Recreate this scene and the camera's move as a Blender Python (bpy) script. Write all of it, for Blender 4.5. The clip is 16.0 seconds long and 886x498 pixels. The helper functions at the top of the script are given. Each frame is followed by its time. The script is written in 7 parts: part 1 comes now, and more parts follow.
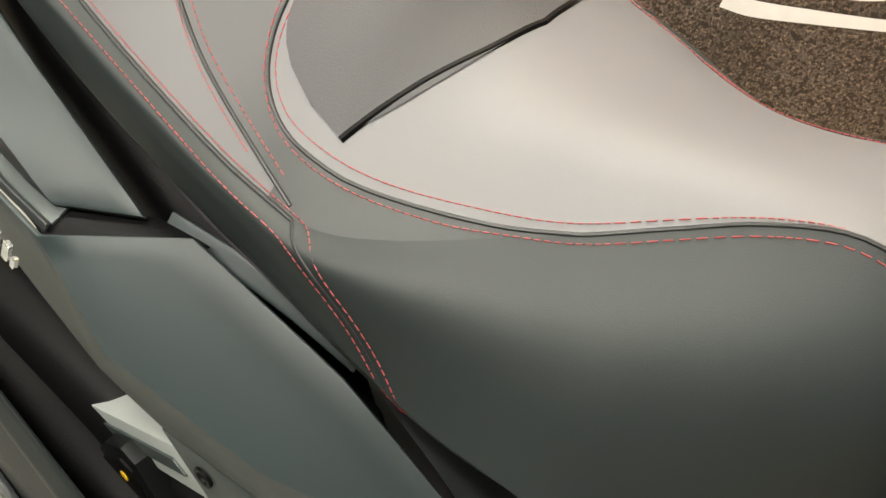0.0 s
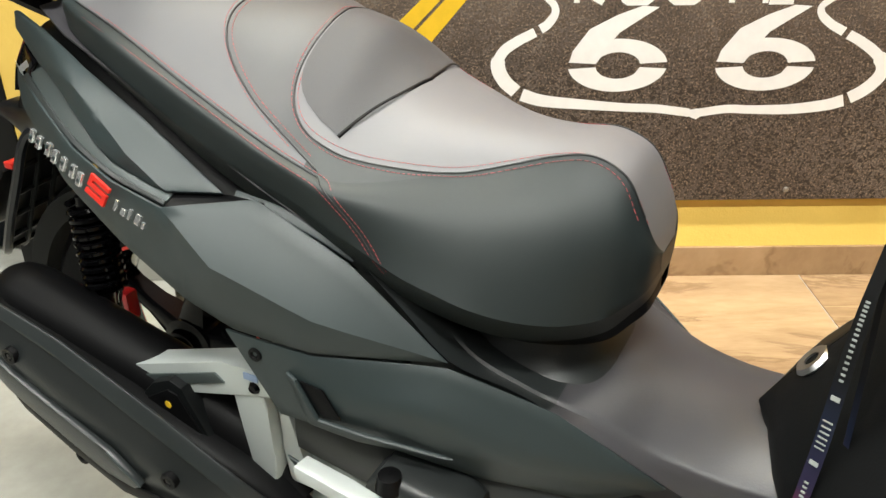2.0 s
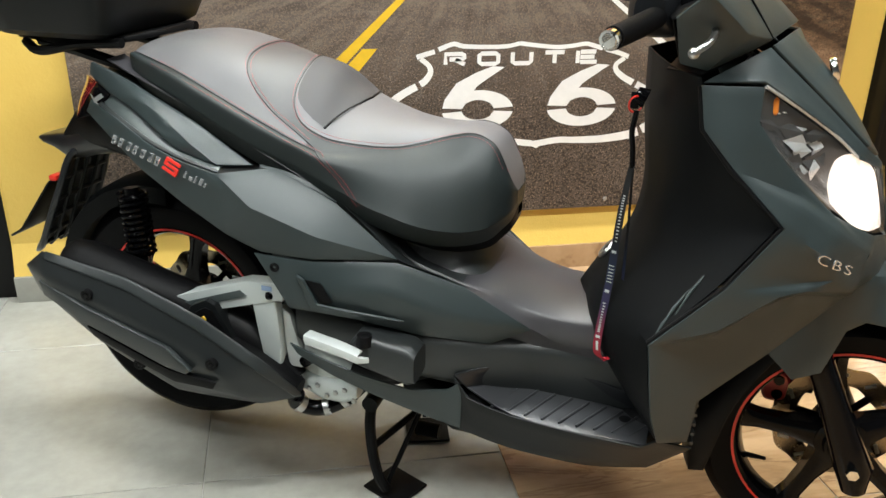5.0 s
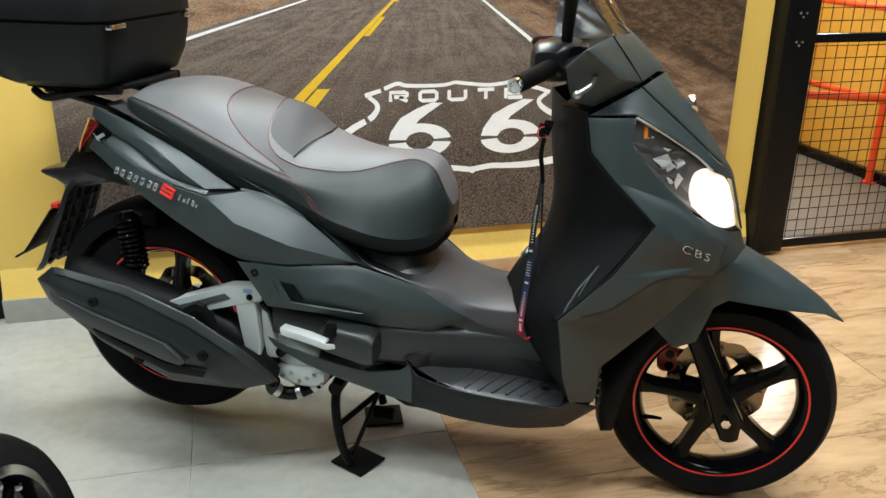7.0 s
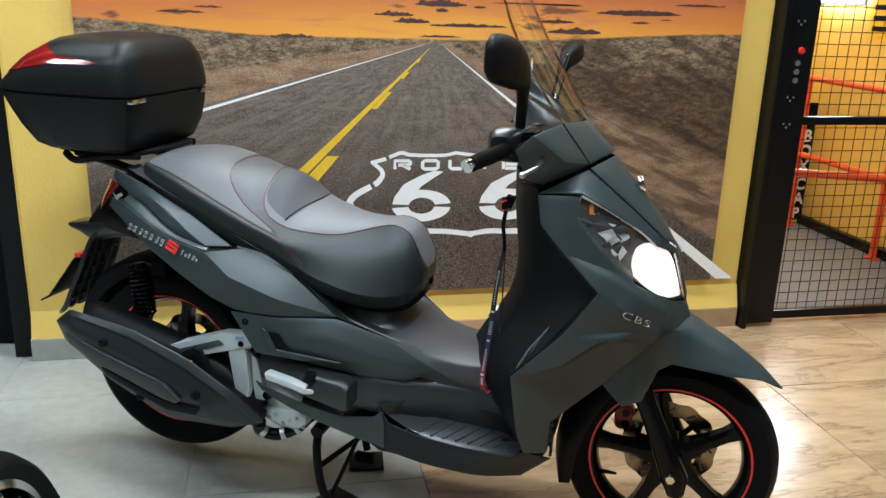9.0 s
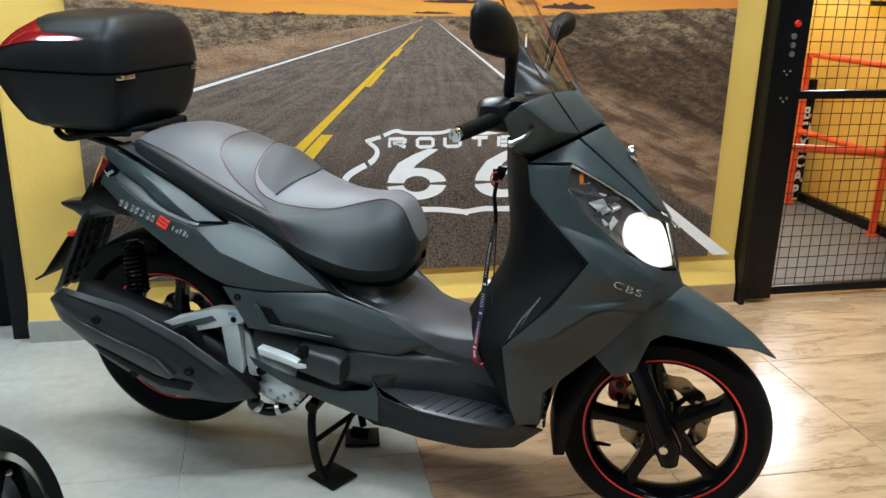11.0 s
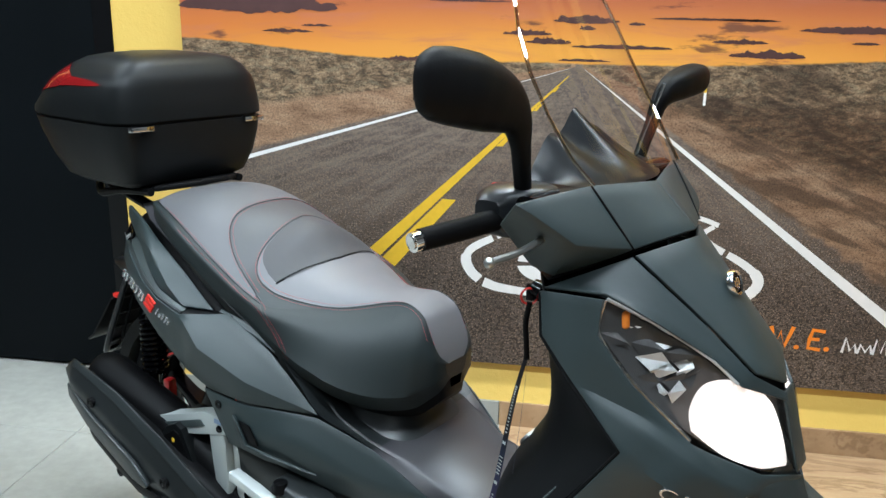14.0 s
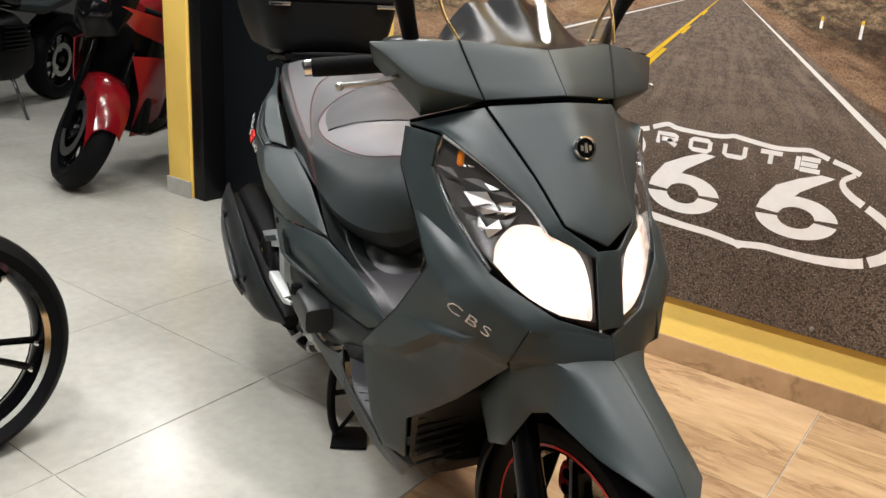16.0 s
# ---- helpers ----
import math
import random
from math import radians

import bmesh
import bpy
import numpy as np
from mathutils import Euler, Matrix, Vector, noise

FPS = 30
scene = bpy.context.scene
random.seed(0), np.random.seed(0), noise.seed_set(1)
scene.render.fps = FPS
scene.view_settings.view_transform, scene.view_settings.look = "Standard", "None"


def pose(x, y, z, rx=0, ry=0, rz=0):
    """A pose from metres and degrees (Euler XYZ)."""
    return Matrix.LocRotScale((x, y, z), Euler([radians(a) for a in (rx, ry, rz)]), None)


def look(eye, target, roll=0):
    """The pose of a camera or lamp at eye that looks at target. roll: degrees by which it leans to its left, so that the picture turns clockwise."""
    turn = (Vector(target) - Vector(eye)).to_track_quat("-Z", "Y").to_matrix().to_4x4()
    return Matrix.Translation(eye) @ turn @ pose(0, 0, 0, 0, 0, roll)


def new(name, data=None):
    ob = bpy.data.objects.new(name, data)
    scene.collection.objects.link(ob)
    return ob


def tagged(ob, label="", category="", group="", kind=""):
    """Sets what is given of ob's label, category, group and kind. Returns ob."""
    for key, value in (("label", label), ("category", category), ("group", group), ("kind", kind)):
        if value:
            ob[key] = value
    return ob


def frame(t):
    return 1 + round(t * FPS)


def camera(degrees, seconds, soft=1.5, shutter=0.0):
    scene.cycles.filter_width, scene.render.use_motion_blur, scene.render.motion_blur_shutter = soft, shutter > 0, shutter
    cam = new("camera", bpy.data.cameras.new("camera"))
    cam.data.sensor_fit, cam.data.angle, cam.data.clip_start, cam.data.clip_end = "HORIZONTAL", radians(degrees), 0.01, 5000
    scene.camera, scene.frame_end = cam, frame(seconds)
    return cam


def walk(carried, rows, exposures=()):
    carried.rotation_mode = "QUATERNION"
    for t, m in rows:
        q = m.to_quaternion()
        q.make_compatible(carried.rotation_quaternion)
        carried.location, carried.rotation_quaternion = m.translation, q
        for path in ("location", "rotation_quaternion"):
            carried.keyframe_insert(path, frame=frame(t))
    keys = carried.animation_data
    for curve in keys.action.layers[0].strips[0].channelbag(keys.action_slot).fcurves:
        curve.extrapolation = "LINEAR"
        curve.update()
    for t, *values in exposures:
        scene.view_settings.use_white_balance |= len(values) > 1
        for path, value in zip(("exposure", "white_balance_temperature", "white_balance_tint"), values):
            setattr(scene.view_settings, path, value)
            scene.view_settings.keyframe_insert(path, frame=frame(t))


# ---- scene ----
cam = camera(55.9, 16.0)
PATH = [
    (0, (0.201, -1.484, 1.068), (-0.167, 0.058, -0.152), -2.3),
    (0.5, (0.114, -1.583, 1.092), (-0.001, 0.056, -0.05), -3.7),
    (1, (0.089, -1.696, 1.147), (0.152, -0.004, 0.082), -2.9),
    (1.5, (0.135, -1.829, 1.153), (0.213, -0.098, 0.155), -1.2),
    (2, (0.158, -1.964, 1.165), (0.171, -0.212, 0.201), -0.3),
    (2.5, (0.108, -2.058, 1.182), (0.092, -0.278, 0.27), -1.1),
    (3, (0.028, -2.167, 1.201), (0.119, -0.371, 0.324), -2.0),
    (3.5, (0.004, -2.237, 1.179), (0.274, -0.466, 0.291), -1.1),
    (6, (-0.057, -2.86, 1.29), (0.316, -1.026, 0.584), 1.3),
    (6.5, (-0.084, -2.92, 1.309), (0.348, -1.095, 0.612), 0.9),
    (7, (-0.089, -2.961, 1.313), (0.385, -1.154, 0.6), 0.7),
    (7.5, (-0.099, -2.999, 1.337), (0.433, -1.207, 0.625), 1.3),
    (8, (-0.086, -3.032, 1.365), (0.455, -1.221, 0.712), 2.0),
    (8.5, (-0.028, -3.11, 1.384), (0.435, -1.257, 0.788), 2.1),
    (9, (0.028, -3.182, 1.388), (0.416, -1.308, 0.806), 1.8),
    (9.5, (0.044, -3.217, 1.385), (0.402, -1.336, 0.807), 1.2),
    (12, (0.085, -3.104, 1.317), (0.475, -1.246, 0.686), 1.1),
    (12.5, (0.132, -2.95, 1.302), (0.504, -1.078, 0.706), 0.6),
    (13, (0.275, -2.845, 1.31), (0.514, -0.945, 0.734), 0.7),
    (13.5, (0.461, -2.765, 1.346), (0.383, -0.849, 0.776), 0.5),
    (14, (0.62, -2.637, 1.355), (0.337, -0.731, 0.821), 1.2),
    (14.5, (0.847, -2.534, 1.352), (0.352, -0.654, 0.882), 2.6),
    (15, (1.087, -2.51, 1.31), (0.341, -0.715, 0.84), 3.7),
    (15.5, (1.278, -2.557, 1.256), (0.346, -0.885, 0.678), 3.5),
    (16, (1.48, -2.601, 1.251), (0.398, -1.053, 0.595), 4.0),
]
EXPOSURES = [(0.0, 0.32, 7350, 8), (1.5, 0.37, 6900, 6), (2.5, 0.43, 6700, 6), (3.5, 0.52, 6650, 6), (6.0, 0.2, 6200, 5), (7.0, 0.14, 6050, 4), (9.0, -0.05, 5550, 3), (12.0, 0.04, 5600, 3), (13.0, -0.04, 5600, 3), (13.5, -0.06, 5650, 4), (14.0, 0.13, 5550, 3), (15.0, 0.4, 5750, 4), (15.5, 0.25, 6350, 9), (16.0, 0.1, 6600, 13)]
walk(cam, [(t, look(eye, target, roll)) for t, eye, target, roll in PATH], EXPOSURES)

# ---- world and light ----
world = bpy.data.worlds.new("world")
scene.world = world
world.use_nodes = True
world.node_tree.nodes["Background"].inputs[0].default_value = (0.9, 0.95, 1.0, 1)
world.node_tree.nodes["Background"].inputs[1].default_value = 0.0

CEIL = 3.3
# the row at y -2.3 is added as fill from the camera's side
PANELS = [(-1.5, -0.42, 0.9, 0.2, 0.36), (0.3, -0.42, 0.9, 0.2, 0.75), (2.1, -0.42, 0.9, 0.2, 0.5), (-1.5, -2.3, 0.9, 0.2, 0.75), (0.3, -2.3, 0.9, 0.2, 0.95), (2.1, -2.3, 0.9, 0.2, 0.32), (0.3, -4.2, 0.9, 0.2, 0.25), (-4.0, -1.6, 0.9, 0.2, 0.5), (-4.0, 1.4, 0.9, 0.2, 0.55)]
PANEL_POWER = 74.0


# ---- materials ----
class Tree:
    """A node tree with short calls for the usual nodes."""

    def __init__(self, name):
        self.material = bpy.data.materials.new(name)
        self.material.use_nodes = True
        self.t = self.material.node_tree
        self.bsdf = self.t.nodes["Principled BSDF"]
        self.coord = self.t.nodes.new("ShaderNodeTexCoord")

    def link(self, a, b):
        self.t.links.new(a, b)

    def put(self, socket, v):
        if hasattr(v, "is_output"):
            self.link(v, socket)
        else:
            socket.default_value = v

    def m(self, op, a, b=0.0, c=0.0, clamp=False):
        n = self.t.nodes.new("ShaderNodeMath")
        n.operation, n.use_clamp = op, clamp
        for i, v in enumerate((a, b, c)):
            self.put(n.inputs[i], v)
        return n.outputs[0]

    def xyz(self, v=None):
        n = self.t.nodes.new("ShaderNodeSeparateXYZ")
        self.link(v or self.coord.outputs["Object"], n.inputs[0])
        return n.outputs

    def vec(self, x, y, z=0.0):
        n = self.t.nodes.new("ShaderNodeCombineXYZ")
        for i, v in enumerate((x, y, z)):
            self.put(n.inputs[i], v)
        return n.outputs[0]

    def noise(self, scale, v=None, detail=4.0, rough=0.55, dist=0.0):
        n = self.t.nodes.new("ShaderNodeTexNoise")
        n.inputs["Scale"].default_value, n.inputs["Detail"].default_value = scale, detail
        n.inputs["Roughness"].default_value, n.inputs["Distortion"].default_value = rough, dist
        self.link(v or self.coord.outputs["Object"], n.inputs["Vector"])
        return n.outputs["Fac"]

    def voronoi(self, scale, v=None):
        n = self.t.nodes.new("ShaderNodeTexVoronoi")
        n.inputs["Scale"].default_value = scale
        self.link(v or self.coord.outputs["Object"], n.inputs["Vector"])
        return n.outputs

    def ramp(self, v, stops, smooth=False):
        n = self.t.nodes.new("ShaderNodeValToRGB")
        if smooth:
            n.color_ramp.interpolation = "EASE"
        e = n.color_ramp.elements
        while len(e) < len(stops):
            e.new(0.5)
        for k, (p, c) in zip(e, stops):
            k.position = p
            k.color = (*c, 1) if isinstance(c, tuple) else (c, c, c, 1)
        self.link(v, n.inputs[0])
        return n.outputs[0]

    def step(self, v, a, b):
        """0 below a, 1 above b, smooth between."""
        n = self.t.nodes.new("ShaderNodeMapRange")
        n.interpolation_type = "SMOOTHSTEP"
        for i, s in enumerate((v, a, b, 0.0, 1.0)):
            self.put(n.inputs[i], s)
        return n.outputs[0]

    def mix(self, f, a, b, blend="MIX"):
        n = self.t.nodes.new("ShaderNodeMix")
        n.data_type, n.blend_type = "RGBA", blend
        self.put(n.inputs[0], f)
        for i, v in ((6, a), (7, b)):
            self.put(n.inputs[i], (*v, 1) if isinstance(v, tuple) else v)
        return n.outputs[2]

    def bump(self, height, strength, distance=0.001):
        n = self.t.nodes.new("ShaderNodeBump")
        n.inputs["Strength"].default_value, n.inputs["Distance"].default_value = strength, distance
        self.link(height, n.inputs["Height"])
        self.link(n.outputs[0], self.bsdf.inputs["Normal"])

    def set(self, **kw):
        for k, v in kw.items():
            k = k.replace("_", " ")
            self.put(self.bsdf.inputs[k], (*v, 1) if isinstance(v, tuple) and len(v) == 3 else v)
        return self


def plain(name, col, rough, metal=0.0, var=0.12, scale=9.0, grain=420.0, bump=0.0, coat=0.0, spec=0.5):
    """A surface with faint blotches, uneven gloss and a fine grain."""
    t = Tree(name)
    big, fine = t.noise(scale, detail=5), t.noise(grain, detail=2)
    a = tuple(c * (1 - var) for c in col)
    b = tuple(min(1, c * (1 + var)) for c in col)
    t.set(Base_Color=t.mix(big, a, b), Metallic=metal, Coat_Weight=coat, Specular_IOR_Level=spec)
    t.set(Roughness=t.m("ADD", rough - 0.06, t.m("MULTIPLY", big, 0.12)))
    if bump:
        t.bump(fine, bump)
    return t.material


def piece_wood(name):
    """Wood-look porcelain with cracks and knots, each tile a little different."""
    t = Tree(name)
    info = t.t.nodes.new("ShaderNodeObjectInfo")
    n = t.t.nodes.new("ShaderNodeVectorMath")
    n.operation = "MULTIPLY_ADD"
    geo = t.t.nodes.new("ShaderNodeNewGeometry")
    t.link(geo.outputs["Position"], n.inputs[0])
    n.inputs[1].default_value = (1.1, 4.6, 1)
    t.link(t.vec(t.m("MULTIPLY", info.outputs["Random"], 31.0), t.m("MULTIPLY", info.outputs["Random"], 17.0)), n.inputs[2])
    v = n.outputs[0]
    broad, fibre = t.noise(1.5, v, 6, 0.6, 0.6), t.noise(9.0, v, 6, 0.65, 0.25)
    crack = t.step(t.m("ABSOLUTE", t.m("SUBTRACT", t.noise(1.5, v, 6, 0.62, 0.5), 0.47)), 0.0, 0.028)
    col = t.ramp(t.m("ADD", t.m("MULTIPLY", broad, 0.7), t.m("MULTIPLY", fibre, 0.3)),
                 [(0.3, (0.25, 0.150, 0.078)), (0.47, (0.41, 0.262, 0.142)), (0.62, (0.53, 0.358, 0.205))])
    col = t.mix(t.m("MULTIPLY", t.m("SUBTRACT", 1.0, crack), 0.42), col, (0.15, 0.08, 0.038))
    t.set(Base_Color=col, Roughness=t.m("ADD", 0.15, t.m("MULTIPLY", fibre, 0.16)), Specular_IOR_Level=0.5)
    return t.material


def piece_grey(name):
    """Satin light-grey porcelain with faint clouding."""
    t = Tree(name)
    geo = t.t.nodes.new("ShaderNodeNewGeometry")
    p = geo.outputs["Position"]
    cloud, fine = t.noise(2.2, p, 6, 0.6), t.noise(26.0, p, 5)
    col = t.ramp(t.m("ADD", t.m("MULTIPLY", cloud, 0.6), t.m("MULTIPLY", fine, 0.4)),
                 [(0.3, (0.31, 0.305, 0.27)), (0.7, (0.43, 0.425, 0.385))])
    dirt = t.step(t.noise(5.0, p, 6, 0.7), 0.66, 0.8)
    t.set(Base_Color=t.mix(t.m("MULTIPLY", dirt, 0.25), col, (0.3, 0.28, 0.24)),
          Roughness=t.m("ADD", 0.17, t.m("MULTIPLY", cloud, 0.14)), Specular_IOR_Level=0.5)
    return t.material


def yellow_wall(name):
    t = Tree(name)
    cloud, lump, fine = t.noise(3.0, None, 6), t.noise(38.0, None, 5), t.noise(180.0, None, 3)
    col = t.mix(cloud, (0.67, 0.43, 0.085), (0.77, 0.54, 0.13))
    scar = t.step(t.noise(7.0, None, 8, 0.7), 0.68, 0.75)
    t.set(Base_Color=t.mix(t.m("MULTIPLY", scar, 0.35), col, (0.6, 0.36, 0.08)), Roughness=0.55)
    t.bump(t.m("ADD", lump, t.m("MULTIPLY", fine, 0.4)), 0.35, 0.004)
    return t.material


HX, HZ = 0.64, 1.222  # vanishing point of the printed road


def mural_print(name):
    """A printed desert road at sunset, seen in perspective."""
    t = Tree(name)
    o = t.xyz()
    x, z = o[0], o[2]
    flat = t.vec(x, z)
    dx, dz = t.m("SUBTRACT", x, HX), t.m("MAXIMUM", t.m("SUBTRACT", HZ, z), 0.004)
    u = t.m("DIVIDE", dx, dz)
    v = t.m("DIVIDE", 1.0, dz)
    ground = t.vec(t.m("MULTIPLY", u, 1.0), t.m("MULTIPLY", v, 1.6))
    # asphalt: coarse chippings close by, streaks along the lanes further off
    near = t.step(dz, 0.12, 0.75)
    chips = t.voronoi(165.0, flat)
    chip = t.m("MULTIPLY", t.xyz(chips["Color"])[0], 1.0)
    streak = t.noise(3.0, t.vec(t.m("MULTIPLY", u, 2.6), t.m("MULTIPLY", v, 0.25)), 5, 0.6)
    blot = t.noise(1.8, ground, 6, 0.65, 0.5)
    grit = t.noise(190.0, flat, 4, 0.75)
    tone = t.m("ADD", t.m("MULTIPLY", streak, 0.55), t.m("MULTIPLY", blot, 0.45))
    road = t.ramp(tone, [(0.33, (0.066, 0.051, 0.042)), (0.5, (0.142, 0.110, 0.089)), (0.68, (0.25, 0.198, 0.158))])
    lit = t.step(t.m("ADD", t.m("MULTIPLY", chip, 0.5), t.m("MULTIPLY", grit, 0.9)), 0.60, 0.86)
    road = t.mix(t.m("MULTIPLY", lit, t.m("ADD", 0.15, t.m("MULTIPLY", near, 0.68))), road, (0.46, 0.33, 0.235))
    dark = t.step(t.m("ADD", t.m("MULTIPLY", chip, -0.6), grit), -0.05, 0.45)
    road = t.mix(t.m("MULTIPLY", t.m("SUBTRACT", 1.0, dark), t.m("MULTIPLY", near, 0.95)), road, (0.020, 0.013, 0.010))
    road = t.mix(t.m("MULTIPLY", near, t.m("MULTIPLY", t.step(grit, 0.62, 0.42), 0.55)), road, (0.024, 0.017, 0.013))
    # scrub on both sides
    shrub = t.noise(19.0, t.vec(x, t.m("MULTIPLY", z, 2.3)), 8, 0.68, 0.3)
    tuft = t.noise(60.0, t.vec(x, t.m("MULTIPLY", z, 1.6)), 6, 0.7)
    sand = t.ramp(t.noise(7.0, t.vec(x, t.m("MULTIPLY", z, 3.2)), 8, 0.66),
                  [(0.3, (0.19, 0.105, 0.056)), (0.5, (0.36, 0.215, 0.125)), (0.7, (0.50, 0.335, 0.21))])
    sand = t.mix(t.m("MULTIPLY", t.step(tuft, 0.4, 0.7), 0.3), sand, (0.12, 0.07, 0.04))
    mottled = t.m("ADD", t.m("MULTIPLY", shrub, 0.65), t.m("MULTIPLY", tuft, 0.35))
    brush = t.ramp(mottled, [(0.36, (0.030, 0.019, 0.011)), (0.46, (0.125, 0.082, 0.046)), (0.55, (0.32, 0.215, 0.125)), (0.66, (0.50, 0.37, 0.23))])
    brown = t.ramp(mottled, [(0.36, (0.020, 0.011, 0.006)), (0.48, (0.095, 0.053, 0.028)), (0.58, (0.21, 0.125, 0.068)), (0.7, (0.40, 0.265, 0.155))])
    right = t.step(x, 0.7, 0.9)
    clump = t.noise(24.0, t.vec(x, t.m("MULTIPLY", z, 1.8)), 10, 0.72, 0.2)
    above = t.noise(24.0, t.vec(x, t.m("ADD", t.m("MULTIPLY", z, 1.8), 0.018)), 10, 0.72, 0.2)
    bush = t.step(clump, 0.48, 0.60)
    crest = t.step(t.m("SUBTRACT", clump, above), 0.0, 0.06)
    leaf = t.mix(crest, t.mix(tuft, (0.018, 0.013, 0.008), (0.075, 0.055, 0.032)), t.mix(tuft, (0.13, 0.10, 0.06), (0.38, 0.31, 0.20)))
    brush = t.mix(t.m("MULTIPLY", bush, 0.6), brush, leaf)
    brown = t.mix(t.m("MULTIPLY", bush, 0.45), brown, t.mix(0.45, leaf, (0.02, 0.012, 0.008)))
    wild = t.mix(t.m("MULTIPLY", right, t.step(dz, 0.05, 0.16)), brush, brown)
    wob = t.m("MULTIPLY", t.m("SUBTRACT", t.noise(5.0, flat, 5), 0.5), 0.9)
    verge_l = t.step(t.m("ADD", u, wob), -7.4, -6.4)
    verge_r = t.m("SUBTRACT", 1.0, t.step(t.m("ADD", u, t.m("MULTIPLY", wob, 1.2)), 2.35, 2.9))
    land = t.mix(t.m("MULTIPLY", verge_l, verge_r), wild, sand)
    # long evening shadows across the right-hand verge
    band = t.noise(4.0, t.vec(t.m("MULTIPLY", x, 0.9), t.m("ADD", t.m("MULTIPLY", z, 5.0), t.m("MULTIPLY", x, 2.1))), 4)
    land = t.mix(t.m("MULTIPLY", t.m("MULTIPLY", right, t.step(band, 0.46, 0.6)), 0.62), land, (0.03, 0.016, 0.01))
    speck = t.noise(170.0, flat, 4, 0.75)
    land = t.mix(t.m("MULTIPLY", t.step(t.m("MULTIPLY", speck, -1.0), -0.56, -0.38), 0.55), land, (0.018, 0.012, 0.008))
    land = t.mix(t.m("MULTIPLY", t.m("MULTIPLY", right, t.step(dz, 0.04, 0.12)), 0.16), land, (0.030, 0.018, 0.012))
    edge = t.m("MULTIPLY", t.m("SUBTRACT", t.noise(24.0, flat, 4), 0.5), 0.22)
    on_road = t.m("MULTIPLY", t.step(t.m("ADD", u, edge), -3.62, -3.46), t.m("SUBTRACT", 1.0, t.step(t.m("ADD", u, edge), 1.46, 1.56)))
    land = t.mix(on_road, land, road)
    # sky
    h = t.m("SUBTRACT", z, HZ)
    glow = t.m("SUBTRACT", 1.0, t.m("MINIMUM", t.m("ABSOLUTE", t.m("MULTIPLY", t.m("SUBTRACT", x, 0.75), 0.62)), 1.0))
    sky = t.ramp(t.m("MULTIPLY", h, 2.0), [(0.03, (0.64, 0.23, 0.032)), (0.2, (0.52, 0.148, 0.030)), (0.4, (0.44, 0.125, 0.045)), (0.65, (0.34, 0.125, 0.07)), (1.0, (0.25, 0.13, 0.10))])
    sky = t.mix(t.m("MULTIPLY", t.m("MULTIPLY", glow, 0.7), t.m("SUBTRACT", 1.0, t.step(h, 0.02, 0.2))), sky, (0.80, 0.40, 0.055))
    wisp = t.noise(2.6, t.vec(t.m("MULTIPLY", x, 0.9), t.m("MULTIPLY", z, 6.0)), 7, 0.62, 0.4)
    sky = t.mix(t.m("MULTIPLY", t.step(wisp, 0.5, 0.7), 0.55), sky, (0.46, 0.15, 0.085))
    cloud = t.noise(2.2, t.vec(t.m("ADD", x, 3.3), t.m("MULTIPLY", z, 5.2)), 8, 0.6, 0.2)
    sky = t.mix(t.m("MULTIPLY", t.step(cloud, 0.575, 0.63), 0.8), sky, (0.085, 0.034, 0.03))
    sky = t.mix(t.m("MULTIPLY", t.step(h, 0.10, 0.34), 0.42), sky, (0.10, 0.035, 0.022))
    ridge = t.m("ADD", t.m("MULTIPLY", t.step(t.m("MULTIPLY", x, -1.0), -0.1, 0.7), 0.05), t.m("MULTIPLY", t.step(x, 0.8, 1.9), 0.042))
    ridge = t.m("ADD", ridge, t.m("MULTIPLY", t.noise(16.0, t.vec(x, 0.0), 5), 0.012))
    out = t.mix(t.step(t.m("SUBTRACT", h, ridge), -0.004, 0.003), land, sky)
    t.set(Base_Color=out, Roughness=0.5, Specular_IOR_Level=0.35)
    return t.material


GRAPHITE = plain("graphite_satin_paint", (0.0205, 0.0305, 0.0320), 0.47, metal=0.0, var=0.06, bump=0.1, grain=1400.0, spec=0.5)
# paler grey that stands for reflections, a glint and the arm's shaded web
RELIEF_GREY = plain("relief_grey_tone", (0.050, 0.062, 0.062), 0.38, metal=0.2, var=0.05, spec=0.5)
COVER_BLACK = plain("satin_charcoal_cover", (0.018, 0.0215, 0.022), 0.34, var=0.1, bump=0.2)
EXHAUST_BLACK = plain("satin_black_exhaust_cover", (0.013, 0.015, 0.0155), 0.32, var=0.1, bump=0.2, spec=0.4)
SATIN_BLACK = plain("satin_black_plastic", (0.010, 0.011, 0.013), 0.3, var=0.1, spec=0.4)
BLACK_PLASTIC = plain("black_grained_plastic", (0.0052, 0.0060, 0.0064), 0.42, bump=0.25, var=0.15, spec=0.2)
TUNNEL = plain("charcoal_grained_plastic", (0.047, 0.045, 0.050), 0.42, bump=0.15, var=0.1)
MARK = plain("satin_silver_mark", (0.78, 0.79, 0.80), 0.2, metal=0.85, var=0.05)
LINER = plain("black_liner_plastic", (0.0060, 0.0064, 0.0068), 0.48, bump=0.2, spec=0.07)
MAT_RUBBER = plain("dark_grey_mat_rubber", (0.028, 0.029, 0.032), 0.33, bump=0.25, spec=0.45)
BODY_GREY = plain("charcoal_body_plastic", (0.016, 0.0185, 0.019), 0.42, bump=0.2, var=0.12, spec=0.5)
MATT_BLACK = plain("matt_black_plastic", (0.0032, 0.0032, 0.0036), 0.48, bump=0.2, spec=0.12)
